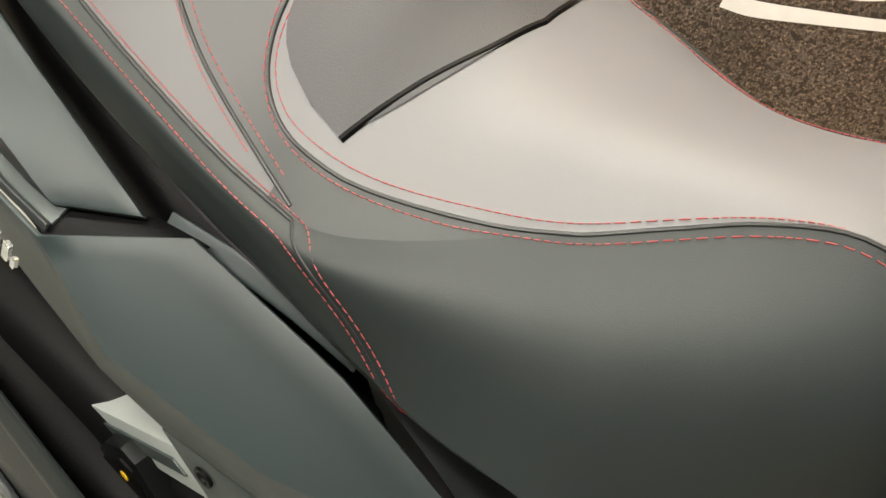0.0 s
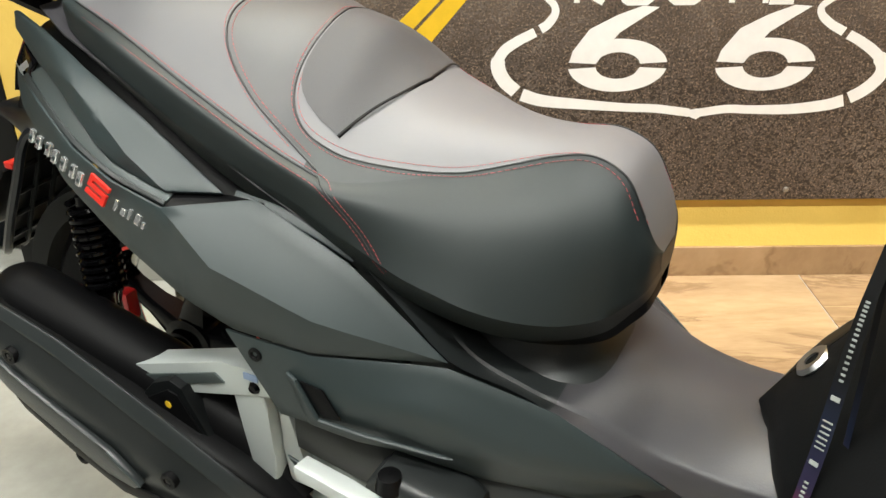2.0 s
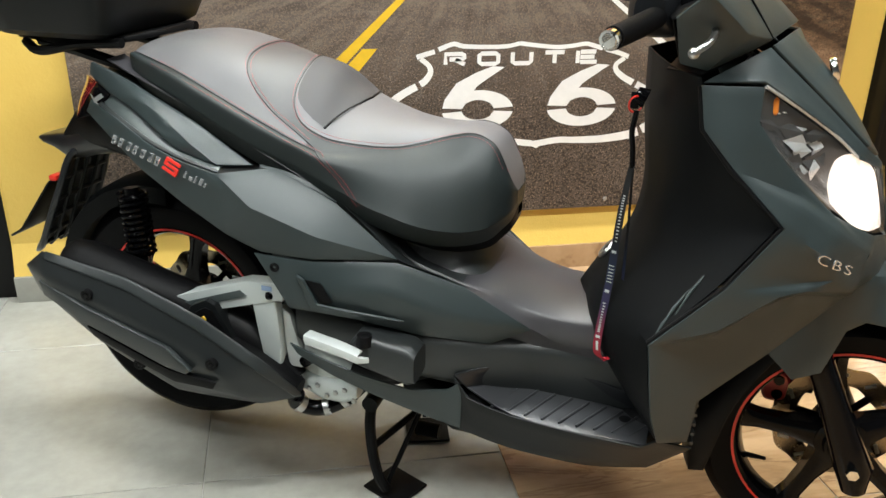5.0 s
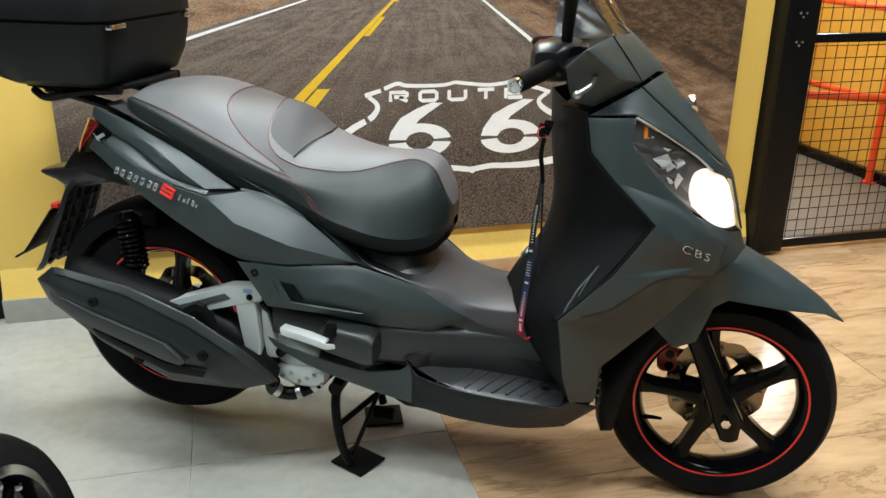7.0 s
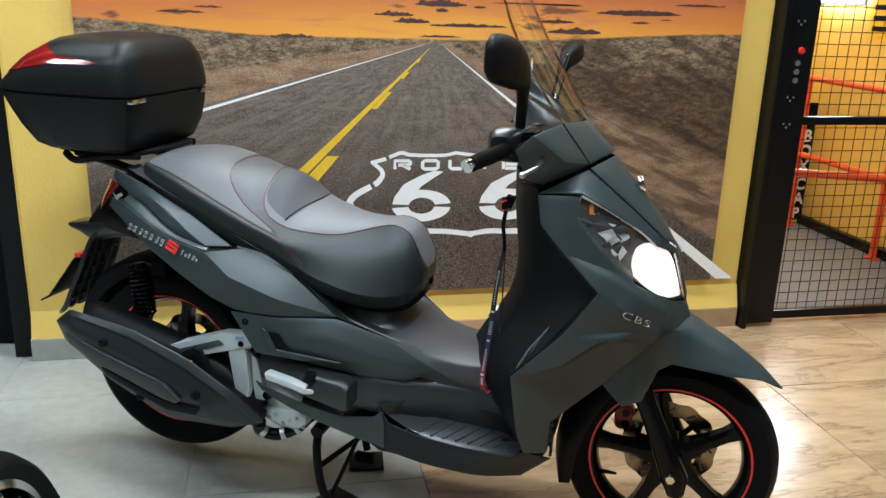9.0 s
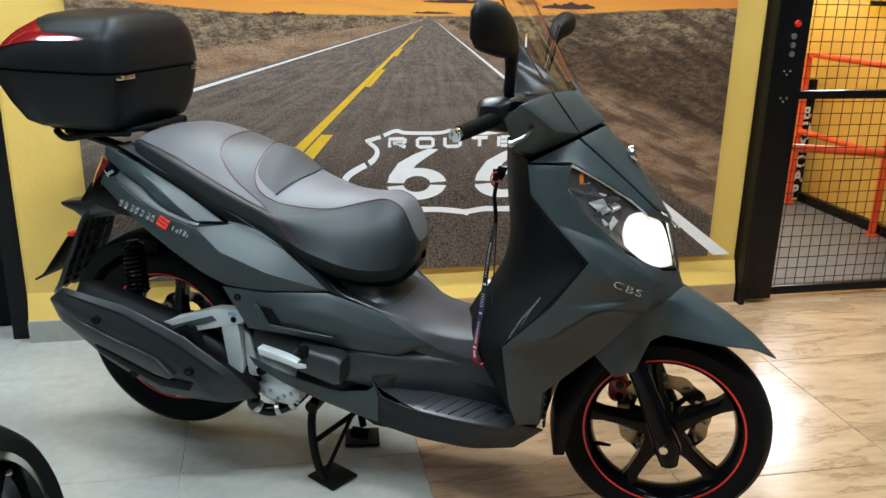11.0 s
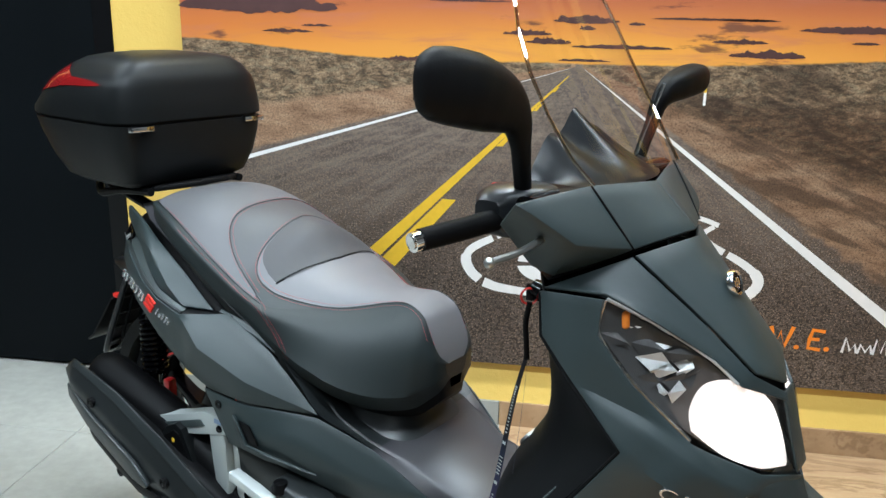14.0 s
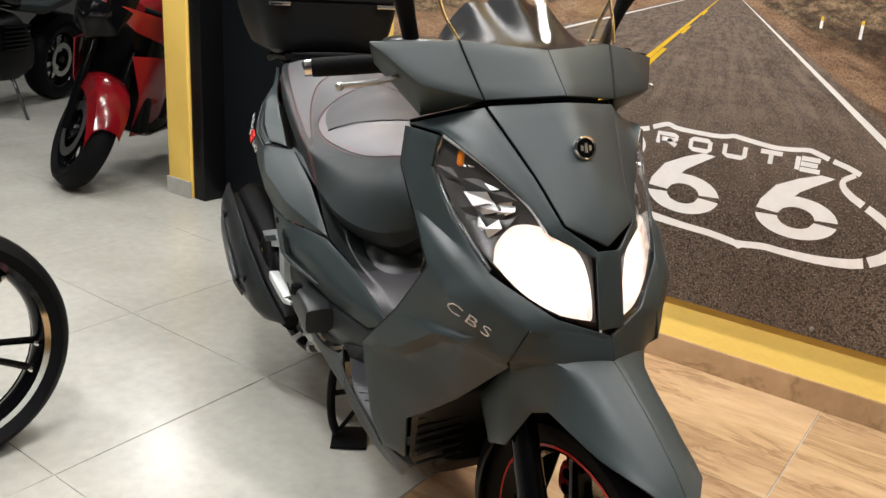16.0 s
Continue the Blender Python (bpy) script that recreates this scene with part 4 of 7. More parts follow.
# backrest face in darker suede, laid close on the cushion
bm = bmesh.new()
rows = []
for k in range(41):
    y = -0.150 + 0.0075 * k
    f = 1 - (y / 0.152) ** 2
    xb = -0.264 + 0.038 * f
    xa = xb - (xb - inner_arc(abs(y)) - 0.004) * math.sqrt(max(0.0, 1 - (abs(y) / 0.152) ** 14))
    rows.append([(xa + (xb - xa) * i / 16, y, seat_z(xa + (xb - xa) * i / 16, y) + 0.0013) for i in range(17)])
part("seat_backrest", loft(rows, False, bm=bm), SUEDE, scooter, "charcoal suede lumbar face")

# upper side panel with its tail
SIDE_P = [(-0.335, -0.216, 0.762), (-0.22, -0.207, 0.705), (-0.10, -0.200, 0.604), (-0.245, -0.258, 0.608), (-0.35, -0.263, 0.611), (-0.417, -0.269, 0.640), (-0.506, -0.266, 0.690), (-0.605, -0.250, 0.744),
          (-0.734, -0.190, 0.802), (-0.795, -0.145, 0.812), (-0.425, -0.272, 0.757), (-0.352, -0.286, 0.706), (-0.237, -0.264, 0.655), (-0.502, -0.268, 0.773), (-0.58, -0.248, 0.792), (-0.672, -0.212, 0.824), (-0.77, -0.158, 0.840)]
SIDE_F = [(0, 1, 12, 11), (1, 2, 12), (12, 2, 3), (11, 12, 3, 4), (10, 0, 11), (10, 11, 5), (11, 4, 5), (13, 10, 5, 6), (14, 13, 6, 7), (15, 14, 7, 8), (16, 15, 8, 9)]
both("side_panel", SIDE_P, SIDE_F, GRAPHITE, "satin graphite side panel", crease=0.75)
# brighter panel under the seat, running back to the tail
GRAB_P = [(-0.375, -0.222, 0.762), (-0.432, -0.252, 0.765), (-0.519, -0.246, 0.786), (-0.499, -0.207, 0.829), (-0.486, -0.250, 0.800), (-0.603, -0.187, 0.868), (-0.563, -0.228, 0.845), (-0.560, -0.238, 0.812), (-0.603, -0.219, 0.831), (-0.663, -0.168, 0.887),
          (-0.622, -0.202, 0.863), (-0.653, -0.194, 0.847), (-0.705, -0.158, 0.900), (-0.707, -0.170, 0.857), (-0.768, -0.142, 0.914), (-0.776, -0.140, 0.888)]
both("grab_panel", GRAB_P, [(0, 3, 4, 1), (1, 4, 2), (3, 5, 6, 4), (4, 6, 8, 7), (4, 7, 2), (5, 9, 10, 6), (6, 10, 11, 8), (9, 12, 13, 10), (10, 13, 11), (12, 14, 15, 13)], GRAPHITE, "satin graphite faceted grab rail panel", crease=0.85, thick=0.008)
both("grab_foot", [(-0.325, -0.212, 0.757), (-0.425, -0.269, 0.753), (-0.51, -0.260, 0.770), (-0.51, -0.230, 0.778), (-0.432, -0.240, 0.762), (-0.375, -0.214, 0.757)], [(0, 1, 4, 5), (1, 2, 3, 4)], MATT_BLACK, "black strip under the grab rail panel", crease=0.1)
RECESS = [(-0.425, -0.262, 0.758), (-0.502, -0.262, 0.774), (-0.58, -0.243, 0.793), (-0.652, -0.215, 0.815), (-0.711, -0.185, 0.832), (-0.735, -0.165, 0.845), (-0.70, -0.158, 0.862), (-0.63, -0.178, 0.845), (-0.57, -0.190, 0.825), (-0.50, -0.212, 0.80), (-0.43, -0.225, 0.77)]
# the hollow's reflection is put into its lighter colour
both("tail_recess", RECESS, [(0, 1, 9, 10), (1, 2, 8, 9), (2, 3, 7, 8), (3, 4, 6, 7), (4, 5, 6)], RELIEF_GREY, "hollow under the grab rail, lighter for its reflection", thick=0.004, crease=0.1)
both("recess_edge", [(-0.423, -0.268, 0.757), (-0.502, -0.266, 0.774), (-0.58, -0.247, 0.793), (-0.652, -0.218, 0.815), (-0.735, -0.180, 0.838), (-0.423, -0.264, 0.762), (-0.502, -0.262, 0.779), (-0.578, -0.242, 0.798), (-0.65, -0.213, 0.820), (-0.73, -0.175, 0.843)],
     [(i, i + 1, i + 6, i + 5) for i in range(4)], COVER_BLACK, "dark rolled edge of the hollow", thick=0.004, crease=0.3)
# dark trim between seat and panels
TRIM = [(-0.10, -0.190, 0.606), (-0.22, -0.196, 0.712), (-0.34, -0.204, 0.772), (-0.50, -0.195, 0.848), (-0.66, -0.165, 0.90), (-0.75, -0.12, 0.915), (-0.72, -0.10, 0.925), (-0.64, -0.14, 0.90), (-0.46, -0.17, 0.81), (-0.3, -0.178, 0.73), (-0.15, -0.17, 0.64), (-0.05, -0.13, 0.60)]
RIM = [(-0.222, -0.1975, 0.700), (-0.27, -0.205, 0.727), (-0.32, -0.211, 0.743), (-0.37, -0.2165, 0.752), (-0.222, -0.187, 0.711), (-0.27, -0.194, 0.738), (-0.32, -0.2, 0.753), (-0.37, -0.206, 0.762)]
both("seat_rim", RIM, [(i, i + 1, i + 5, i + 4) for i in range(3)], GRAPHITE, "narrow graphite rim beside the seat", thick=0.004, crease=0.2)
both("seat_trim", TRIM, [(1, 2, 9, 10), (2, 3, 8, 9), (3, 4, 7, 8), (4, 5, 6, 7)], TUNNEL)

# lower side panel with its scoop
LOW_P = [(-0.365, -0.262, 0.606), (-0.25, -0.256, 0.602), (-0.10, -0.203, 0.600), (0.02, -0.166, 0.552), (0.145, -0.134, 0.466), (0.07, -0.157, 0.434), (-0.05, -0.203, 0.455), (-0.17, -0.238, 0.487), (-0.30, -0.258, 0.500),
         (-0.23, -0.260, 0.545), (-0.10, -0.232, 0.508), (0.0, -0.203, 0.500), (-0.12, -0.240, 0.558)]
both("lower_panel", LOW_P, [(0, 1, 9, 8), (1, 2, 12, 9), (2, 3, 11, 12), (3, 4, 11), (4, 5, 11), (11, 5, 6, 10), (10, 6, 7, 9), (12, 11, 10), (9, 12, 10), (7, 8, 9)], GRAPHITE, "satin graphite lower side panel", crease=0.9)
VENT = [(-0.262, -0.263, 0.566), (-0.230, -0.263, 0.563), (-0.207, -0.262, 0.526), (-0.232, -0.263, 0.522)]
both("panel_vent", VENT, [(0, 1, 2, 3)], MATT_BLACK, "black air vent", thick=0.003, levels=1)
LIP = [(-0.279, -0.263, 0.574), (-0.263, -0.268, 0.569), (-0.236, -0.267, 0.521), (-0.252, -0.263, 0.507), (-0.18, -0.259, 0.514), (-0.19, -0.255, 0.498), (-0.078, -0.229, 0.494)]
both("scoop_lip", LIP, [(0, 1, 2, 3), (3, 2, 4, 5), (5, 4, 6)], GRAPHITE, "raised lip of the scoop", thick=0.006, crease=0.8)
for s in (-1, 1):
    part("panel_screw", move(spin([(0.0, 0.001), (0.005, 0.0), (0.006, -0.002), (0.009, -0.002), (0.0095, 0.004)], 16), pose(-0.324, s * 0.2625, 0.582, 0, 0, 0 if s < 0 else 180)), MATT_BLACK, scooter, "recessed black screw")
# dark lower body, tunnel and leg-shield lining
BODY = [(-0.30, 0.235, 0.51, 0.40), (-0.15, 0.225, 0.49, 0.36), (0.0, 0.19, 0.46, 0.33), (0.15, 0.13, 0.44, 0.30), (0.30, 0.115, 0.44, 0.28), (0.42, 0.11, 0.50, 0.28)]
part("lower_body", loft([ring_super(x, 0, (a + b) / 2, w, (a - b) / 2, 28, 5) for x, w, a, b in BODY]), BODY_GREY, scooter, "charcoal plastic lower body")
TUN = [(-0.225, 0.735, 0.14, 0.726, 0.195, 0.712), (-0.16, 0.652, 0.145, 0.655, 0.196, 0.656), (-0.10, 0.580, 0.15, 0.590, 0.196, 0.603), (-0.03, 0.556, 0.148, 0.562, 0.178, 0.574), (0.02, 0.552, 0.141, 0.545, 0.165, 0.547), (0.07, 0.546, 0.130, 0.527, 0.151, 0.516), (0.12, 0.532, 0.124, 0.504, 0.138, 0.482),
       (0.17, 0.518, 0.121, 0.492, 0.129, 0.455), (0.22, 0.511, 0.120, 0.488, 0.125, 0.44), (0.28, 0.518, 0.120, 0.492, 0.124, 0.44), (0.34, 0.542, 0.12, 0.50, 0.122, 0.44)]
rows = []
for x, zt, we, ze, ys, zs in dense(TUN, 5):
    half = [(we * k, ze + (zt - ze) * (1 - k ** 2.2)) for k in (0.0, 0.2, 0.4, 0.6, 0.8, 0.94)]
    half += [(we - 0.002, ze + 0.0005), (we + 0.001, ze - 0.003), (we + 0.5 * (ys - we), 0.55 * ze + 0.45 * zs), (ys, zs), (ys - 0.006, zs - 0.008), (ys - 0.012, zs - 0.04), (ys - 0.02, zs - 0.09)]
    rows.append([(x, -y, z) for y, z in half[:0:-1]] + [(x, y, z) for y, z in half])
bm = loft(rows, False)
# rear end gets the darker plastic, painting in the shade under the seat
for f in bm.faces:
    f.material_index = int(f.calc_center_median().x < 0.015)
part("centre_tunnel", bm, [TUNNEL, BODY_GREY], scooter, "charcoal plastic centre tunnel behind the leg shield", 50)
rings = []
for z, fore, w in ((0.530, 0.075, 0.150), (0.546, 0.052, 0.132), (0.558, 0.038, 0.121), (0.570, 0.028, 0.114), (0.585, 0.020, 0.109), (0.61, 0.015, 0.106), (0.65, 0.013, 0.105), (0.69, 0.013, 0.105)):
    rings.append([((fore - 0.22) / 2 + (fore + 0.22) / 2 * math.copysign(abs(math.cos(a)) ** 0.7, math.cos(a)), w * math.copysign(abs(math.sin(a)) ** 0.7, math.sin(a)), z + max(0.0, -0.6 * math.cos(a)) * 0.12) for a in (2 * math.pi * k / 44 for k in range(44))])
part("seat_neck", loft(rings), BODY_GREY, scooter, "black plastic neck under the seat", 60)

# front fairing
HOOD = [(0.493, -0.128, 1.022), (0.537, 0.0, 1.035), (0.493, 0.128, 1.022), (0.60, -0.085, 0.925), (0.605, 0.0, 0.965), (0.60, 0.085, 0.925), (0.668, -0.066, 0.862), (0.697, 0.0, 0.832), (0.668, 0.066, 0.862), (0.655, 0.0, 0.895)]
part("hood", net(HOOD, [(0, 1, 4, 3), (1, 2, 5, 4), (3, 4, 9, 6), (4, 5, 8, 9), (6, 9, 7), (9, 8, 7)], crease=0.35, thick=0.006), GRAPHITE, scooter, "satin graphite nose cover with round badge")
BROW = [(0.398, -0.226, 0.977), (0.490, -0.1305, 1.020), (0.598, -0.0875, 0.9235), (0.666, -0.0685, 0.860), (0.700, -0.022, 0.828), (0.705, -0.024, 0.815), (0.657, -0.088, 0.845), (0.618, -0.104, 0.882), (0.550, -0.152, 0.933), (0.486, -0.206, 0.982)]
both("lamp_brow", BROW, [(0, 1, 8, 9), (1, 2, 7, 8), (2, 3, 6, 7), (3, 4, 5, 6)], GRAPHITE, "satin graphite panel over the headlight", crease=0.5)
FAIR = [(0.396, -0.230, 0.974), (0.486, -0.210, 0.974), (0.486, -0.219, 0.922), (0.538, -0.206, 0.856), (0.618, -0.170, 0.772), (0.70, -0.085, 0.716), (0.737, 0.0, 0.692), (0.715, -0.06, 0.668), (0.690, -0.128, 0.700),
        (0.462, -0.238, 0.848), (0.545, -0.243, 0.768), (0.604, -0.226, 0.728), (0.676, -0.153, 0.640), (0.640, -0.188, 0.672), (0.472, -0.264, 0.662), (0.368, -0.284, 0.556), (0.600, -0.216, 0.660), (0.558, -0.234, 0.652), (0.470, -0.262, 0.588),
        (0.666, -0.142, 0.626), (0.592, -0.192, 0.645), (0.546, -0.206, 0.627), (0.463, -0.234, 0.563), (0.560, -0.178, 0.515), (0.458, -0.225, 0.428), (0.385, -0.268, 0.41), (0.402, -0.248, 0.345), (0.452, -0.220, 0.340),
        (0.566, -0.221, 0.797), (0.634, -0.186, 0.747), (0.408, -0.240, 0.910), (0.570, -0.200, 0.806), (0.638, -0.164, 0.757)]
FAIR_F = [(0, 1, 2, 30), (30, 2, 9), (9, 2, 3, 31), (31, 3, 4, 32), (32, 4, 5, 8), (9, 31, 28), (31, 32, 29, 28), (32, 8, 29), (9, 28, 10), (28, 29, 11, 10), (29, 8, 11), (8, 5, 6, 7), (11, 8, 13), (8, 12, 13), (10, 11, 13, 14), (14, 13, 16, 17), (13, 12, 16), (14, 17, 18, 15),
          (16, 12, 19, 20), (17, 16, 20, 21), (18, 17, 21, 22), (15, 18, 22), (20, 19, 23), (21, 20, 23), (22, 21, 23), (15, 22, 23, 24), (15, 24, 25), (25, 24, 27, 26)]
both("front_fairing", FAIR, FAIR_F, GRAPHITE, "satin graphite front side fairing", crease=0.86, thick=0.006)
for s in (-1, 1):
    part("shield_seam", tube([(x, s * y, z) for x, y, z in ((0.395, 0.228, 0.972), (0.406, 0.239, 0.91), (0.457, 0.238, 0.848), (0.542, 0.241, 0.767), (0.470, 0.262, 0.662), (0.366, 0.281, 0.556))], 0.0042, 8), MATT_BLACK, scooter, "dark gap between fairing and leg shield")
CHIN = [(0.737, 0.0, 0.690), (0.70, -0.088, 0.712), (0.692, -0.128, 0.698), (0.672, -0.150, 0.640), (0.728, -0.072, 0.644), (0.752, 0.0, 0.652), (0.64, -0.12, 0.595), (0.66, 0, 0.60)]
both("chin", CHIN, [(0, 1, 4, 5), (1, 2, 3, 4), (4, 3, 6), (5, 4, 6, 7)], GRAPHITE, crease=0.5)
# headlights
for s in (-1, 1):
    fl = s > 0
    head = part("headlight", net([(0.482, -0.200, 0.972), (0.482, -0.210, 0.925), (0.532, -0.198, 0.860), (0.612, -0.162, 0.778), (0.69, -0.08, 0.722), (0.722, -0.022, 0.712), (0.690, -0.025, 0.820), (0.645, -0.088, 0.848), (0.606, -0.102, 0.882), (0.540, -0.148, 0.930),
                                  (0.57, -0.12, 0.86), (0.60, -0.10, 0.80), (0.64, -0.05, 0.78)], [(0, 1, 10, 9), (1, 2, 10), (2, 3, 11, 10), (3, 4, 11), (4, 5, 12, 11), (5, 6, 12), (6, 7, 11, 12), (7, 8, 10, 11), (8, 9, 10)], crease=0.2, thick=0.002, flip=fl), SMOKED, scooter, "headlight unit with chrome reflector, lit")
    part("lens", net([(0.490, -0.206, 0.976), (0.490, -0.217, 0.922), (0.540, -0.204, 0.857), (0.620, -0.167, 0.775), (0.70, -0.083, 0.718), (0.732, -0.022, 0.708), (0.706, -0.023, 0.822), (0.660, -0.088, 0.850), (0.62, -0.104, 0.886), (0.552, -0.152, 0.936), (0.645, -0.125, 0.815)],
                     [(0, 1, 2, 9), (9, 2, 8), (8, 2, 3, 10), (7, 8, 10), (10, 3, 4), (6, 7, 10, 4), (6, 4, 5)], crease=0.25, thick=0.002, flip=fl), LENS, head, "clear lens").visible_shadow = False
    rim = spline([(0.6135, -0.160, 0.790), (0.6055, -0.153, 0.820), (0.613, -0.130, 0.850), (0.636, -0.101, 0.856), (0.662, -0.074, 0.846), (0.688, -0.046, 0.818), (0.705, -0.033, 0.775), (0.720, -0.030, 0.722), (0.713, -0.042, 0.716), (0.690, -0.080, 0.7225), (0.652, -0.126, 0.750), (0.6135, -0.160, 0.790)], 5)[:-1]
    mid = Vector((0.640, -0.085, 0.785))
    bm = loft([[(q.x, -q.y if fl else q.y, q.z) for q in ([p.lerp(mid, k) for p in rim])] for k in (0.0, 0.12, 0.3, 0.55, 0.8, 0.97)])
    part("bulb_bowl", bm, HEAD_GLOW, head, "glowing lamp bowl")
    # stepped chrome facets of the upper reflector
    low = spline([(0.484, -0.200, 0.966), (0.486, -0.2105, 0.926), (0.534, -0.1985, 0.862), (0.586, -0.171, 0.803)], 3)
    upp = spline([(0.486, -0.199, 0.968), (0.545, -0.1525, 0.932), (0.602, -0.115, 0.888), (0.607, -0.120, 0.862)], 3)
    bright, deep = bmesh.new(), bmesh.new()
    for i in range(len(low) - 1):
        for j in range(3):
            bm = deep if i > 2 and (i + 2 * j) % 3 == 0 or (i, j) == (4, 0) else bright
            q = [a.lerp(b, k) for a, b, k in ((low[i], upp[i], j / 3), (low[i + 1], upp[i + 1], j / 3), (low[i + 1], upp[i + 1], (j + 1) / 3), (low[i], upp[i], (j + 1) / 3))]
            mid = sum(q, Vector()) / 4
            back = Vector((-0.008 - 0.010 * ((i * 7 + j * 5) % 3) / 2, 0.004 * ((i + j) % 3), -0.002))
            vs = [bm.verts.new(p + back + Vector((0.006 * ((i * 3 + j + k) % 2), 0, 0))) for k, p in enumerate(q)]
            for v in vs:
                v.co.y = -v.co.y if fl else v.co.y
            bm.faces.new(vs)
    part("reflector_facets", bright, REFLECTOR, head, "stepped chrome reflector facets", 0)
    part("reflector_shades", deep, SMOKED, head, "dark facets between", 0)
    part("lamp_bezel", tube([(x, -y if fl else y, z) for x, y, z in spline([(0.484, -0.203, 0.972), (0.484, -0.213, 0.922), (0.534, -0.201, 0.859), (0.614, -0.165, 0.777)], 5)], 0.004, 8), CHROME, head, "bright bezel edge")
    part("lamp_bezel", tube([(x, -y if fl else y, z) for x, y, z in spline([(0.488, -0.203, 0.974), (0.546, -0.152, 0.934), (0.613, -0.106, 0.884), (0.652, -0.090, 0.849)], 5)], 0.003, 8), REFLECTOR, head, "bright upper edge of the reflector")
    part("indicator", move(loft([ring_super(0.0, 0, z, r, r, 14, 2, axis="z") for z, r in ((0, 0.004), (0.006, 0.008), (0.026, 0.007), (0.03, 0.003))]), pose(0.506, s * 0.176, 0.924)), AMBER, head, "amber indicator bulb")
part("lamp_divider", net([(0.70, -0.024, 0.826), (0.70, 0.024, 0.826), (0.735, -0.024, 0.705), (0.735, 0.024, 0.705), (0.72, 0.0, 0.77)], [(0, 4, 2), (0, 1, 4), (1, 3, 4), (2, 4, 3)], crease=0.3), GRAPHITE, scooter)
face = look((0.603, 0, 0.972), (0.64, 0, 0.985)) @ pose(0, 0, 0, 0, 180, 0)
badge = part("badge", move(spin([(0, 0.003), (0.015, 0.0025), (0.017, 0.0), (0.017, -0.004)], 24, "z"), face), GLOSS_BLACK, scooter, "round black and chrome nose badge")
part("badge_ring", move(spin([(0.0165, 0.004), (0.019, 0.006), (0.021, 0.003), (0.021, -0.004), (0.0165, -0.004)], 28, "z", close=True), face), CHROME, badge, "chrome badge ring")
for a in (-0.008, 0.0, 0.008):
    part("badge_bar", move(box(a - 0.0028, a + 0.0028, -0.008 + abs(a) * 0.4, 0.008 - abs(a) * 0.4, 0.002, 0.0045, 0.0008), face), CHROME, badge, "", 0)
# inner leg shield
INNER = [(0.394, -0.222, 0.984), (0.452, -0.229, 0.848), (0.538, -0.233, 0.766), (0.467, -0.253, 0.66), (0.366, -0.276, 0.555), (0.382, -0.26, 0.41), (0.40, -0.24, 0.345),
         (0.345, -0.15, 0.985), (0.358, -0.15, 0.84), (0.372, -0.15, 0.74), (0.350, -0.155, 0.645), (0.262, -0.140, 0.555), (0.230, -0.120, 0.478), (0.36, -0.116, 0.32),
         (0.300, 0, 0.99), (0.303, 0, 0.87), (0.322, 0, 0.76), (0.305, 0, 0.66), (0.250, 0, 0.588), (0.216, 0, 0.525), (0.30, 0, 0.38)]
both("leg_shield", INNER, [(i, i + 1, i + 8, i + 7) for i in list(range(6)) + list(range(7, 13))], LINER, "black plastic inner leg shield", crease=0.15)
for s in (-1, 1):
    for k, (a, b) in enumerate((((0.452, 0.218, 0.683), (0.404, 0.256, 0.603)), ((0.424, 0.229, 0.645), (0.383, 0.265, 0.578)), ((0.408, 0.242, 0.618), (0.372, 0.275, 0.555)))):
        # slats coloured pale to stand for the streaks of reflected light
        part("shield_slat", tube([(a[0], s * (a[1] + 0.002), a[2]), ((a[0] + b[0]) / 2 - 0.004, s * ((a[1] + b[1]) / 2 + 0.004), (a[2] + b[2]) / 2), (b[0], s * (b[1] + 0.002), b[2])], [0.001, 0.0028, 0.001], 6), RELIEF_GREY, scooter, "slim slat on the leg shield, pale for its reflection")
part("key_barrel", move(spin([(0, 0.012), (0.014, 0.01), (0.018, -0.01)], 20, "z"), pose(0.30, -0.07, 0.915, 0, -70, 0)), GLOSS_BLACK, scooter, "ignition lock")
hook = part("bag_hook", move(spin([(0.010, -0.004), (0.020, -0.005), (0.024, 0.0), (0.020, 0.005), (0.010, 0.004)], 24, "z", close=True), pose(0.262, -0.004, 0.600, 0, -52, 0)), STEEL, scooter, "polished steel bag hook ring")
part("hook_base", move(box(-0.030, 0.030, -0.024, 0.024, -0.016, -0.006, 0.004), pose(0.262, -0.004, 0.600, 0, -52, 0)), GLOSS_BLACK, hook)
# handlebar cowl
COWL = [(0.390, -0.302, 1.114), (0.425, -0.155, 1.122), (0.462, 0.0, 1.112), (0.40, -0.205, 0.992), (0.490, -0.132, 1.032), (0.534, 0.0, 1.045), (0.350, -0.275, 1.075), (0.36, -0.20, 1.0), (0.452, -0.236, 1.052)]
cowl = [(0, 1, 8), (1, 4, 8), (8, 4, 3), (0, 8, 6), (8, 3, 7, 6), (1, 2, 5, 4)]
part("cowl", net(COWL, cowl, crease=0.93, thick=0.006), GRAPHITE, scooter, "satin graphite handlebar cowl")
COWL[0], COWL[6], COWL[8] = (0.382, -0.290, 1.094), (0.345, -0.275, 1.05), (0.452, -0.242, 1.042)
part("cowl", net(COWL, cowl, crease=0.93, thick=0.006, flip=True), GRAPHITE, scooter, "satin graphite handlebar cowl")
for s in (-1, 1):
    part("cowl_groove", tube([(0.428, s * 0.1555, 1.1225), (0.462, s * 0.145, 1.077), (0.493, s * 0.1325, 1.0315)], 0.0022, 6), MATT_BLACK, scooter, "dark panel joint")
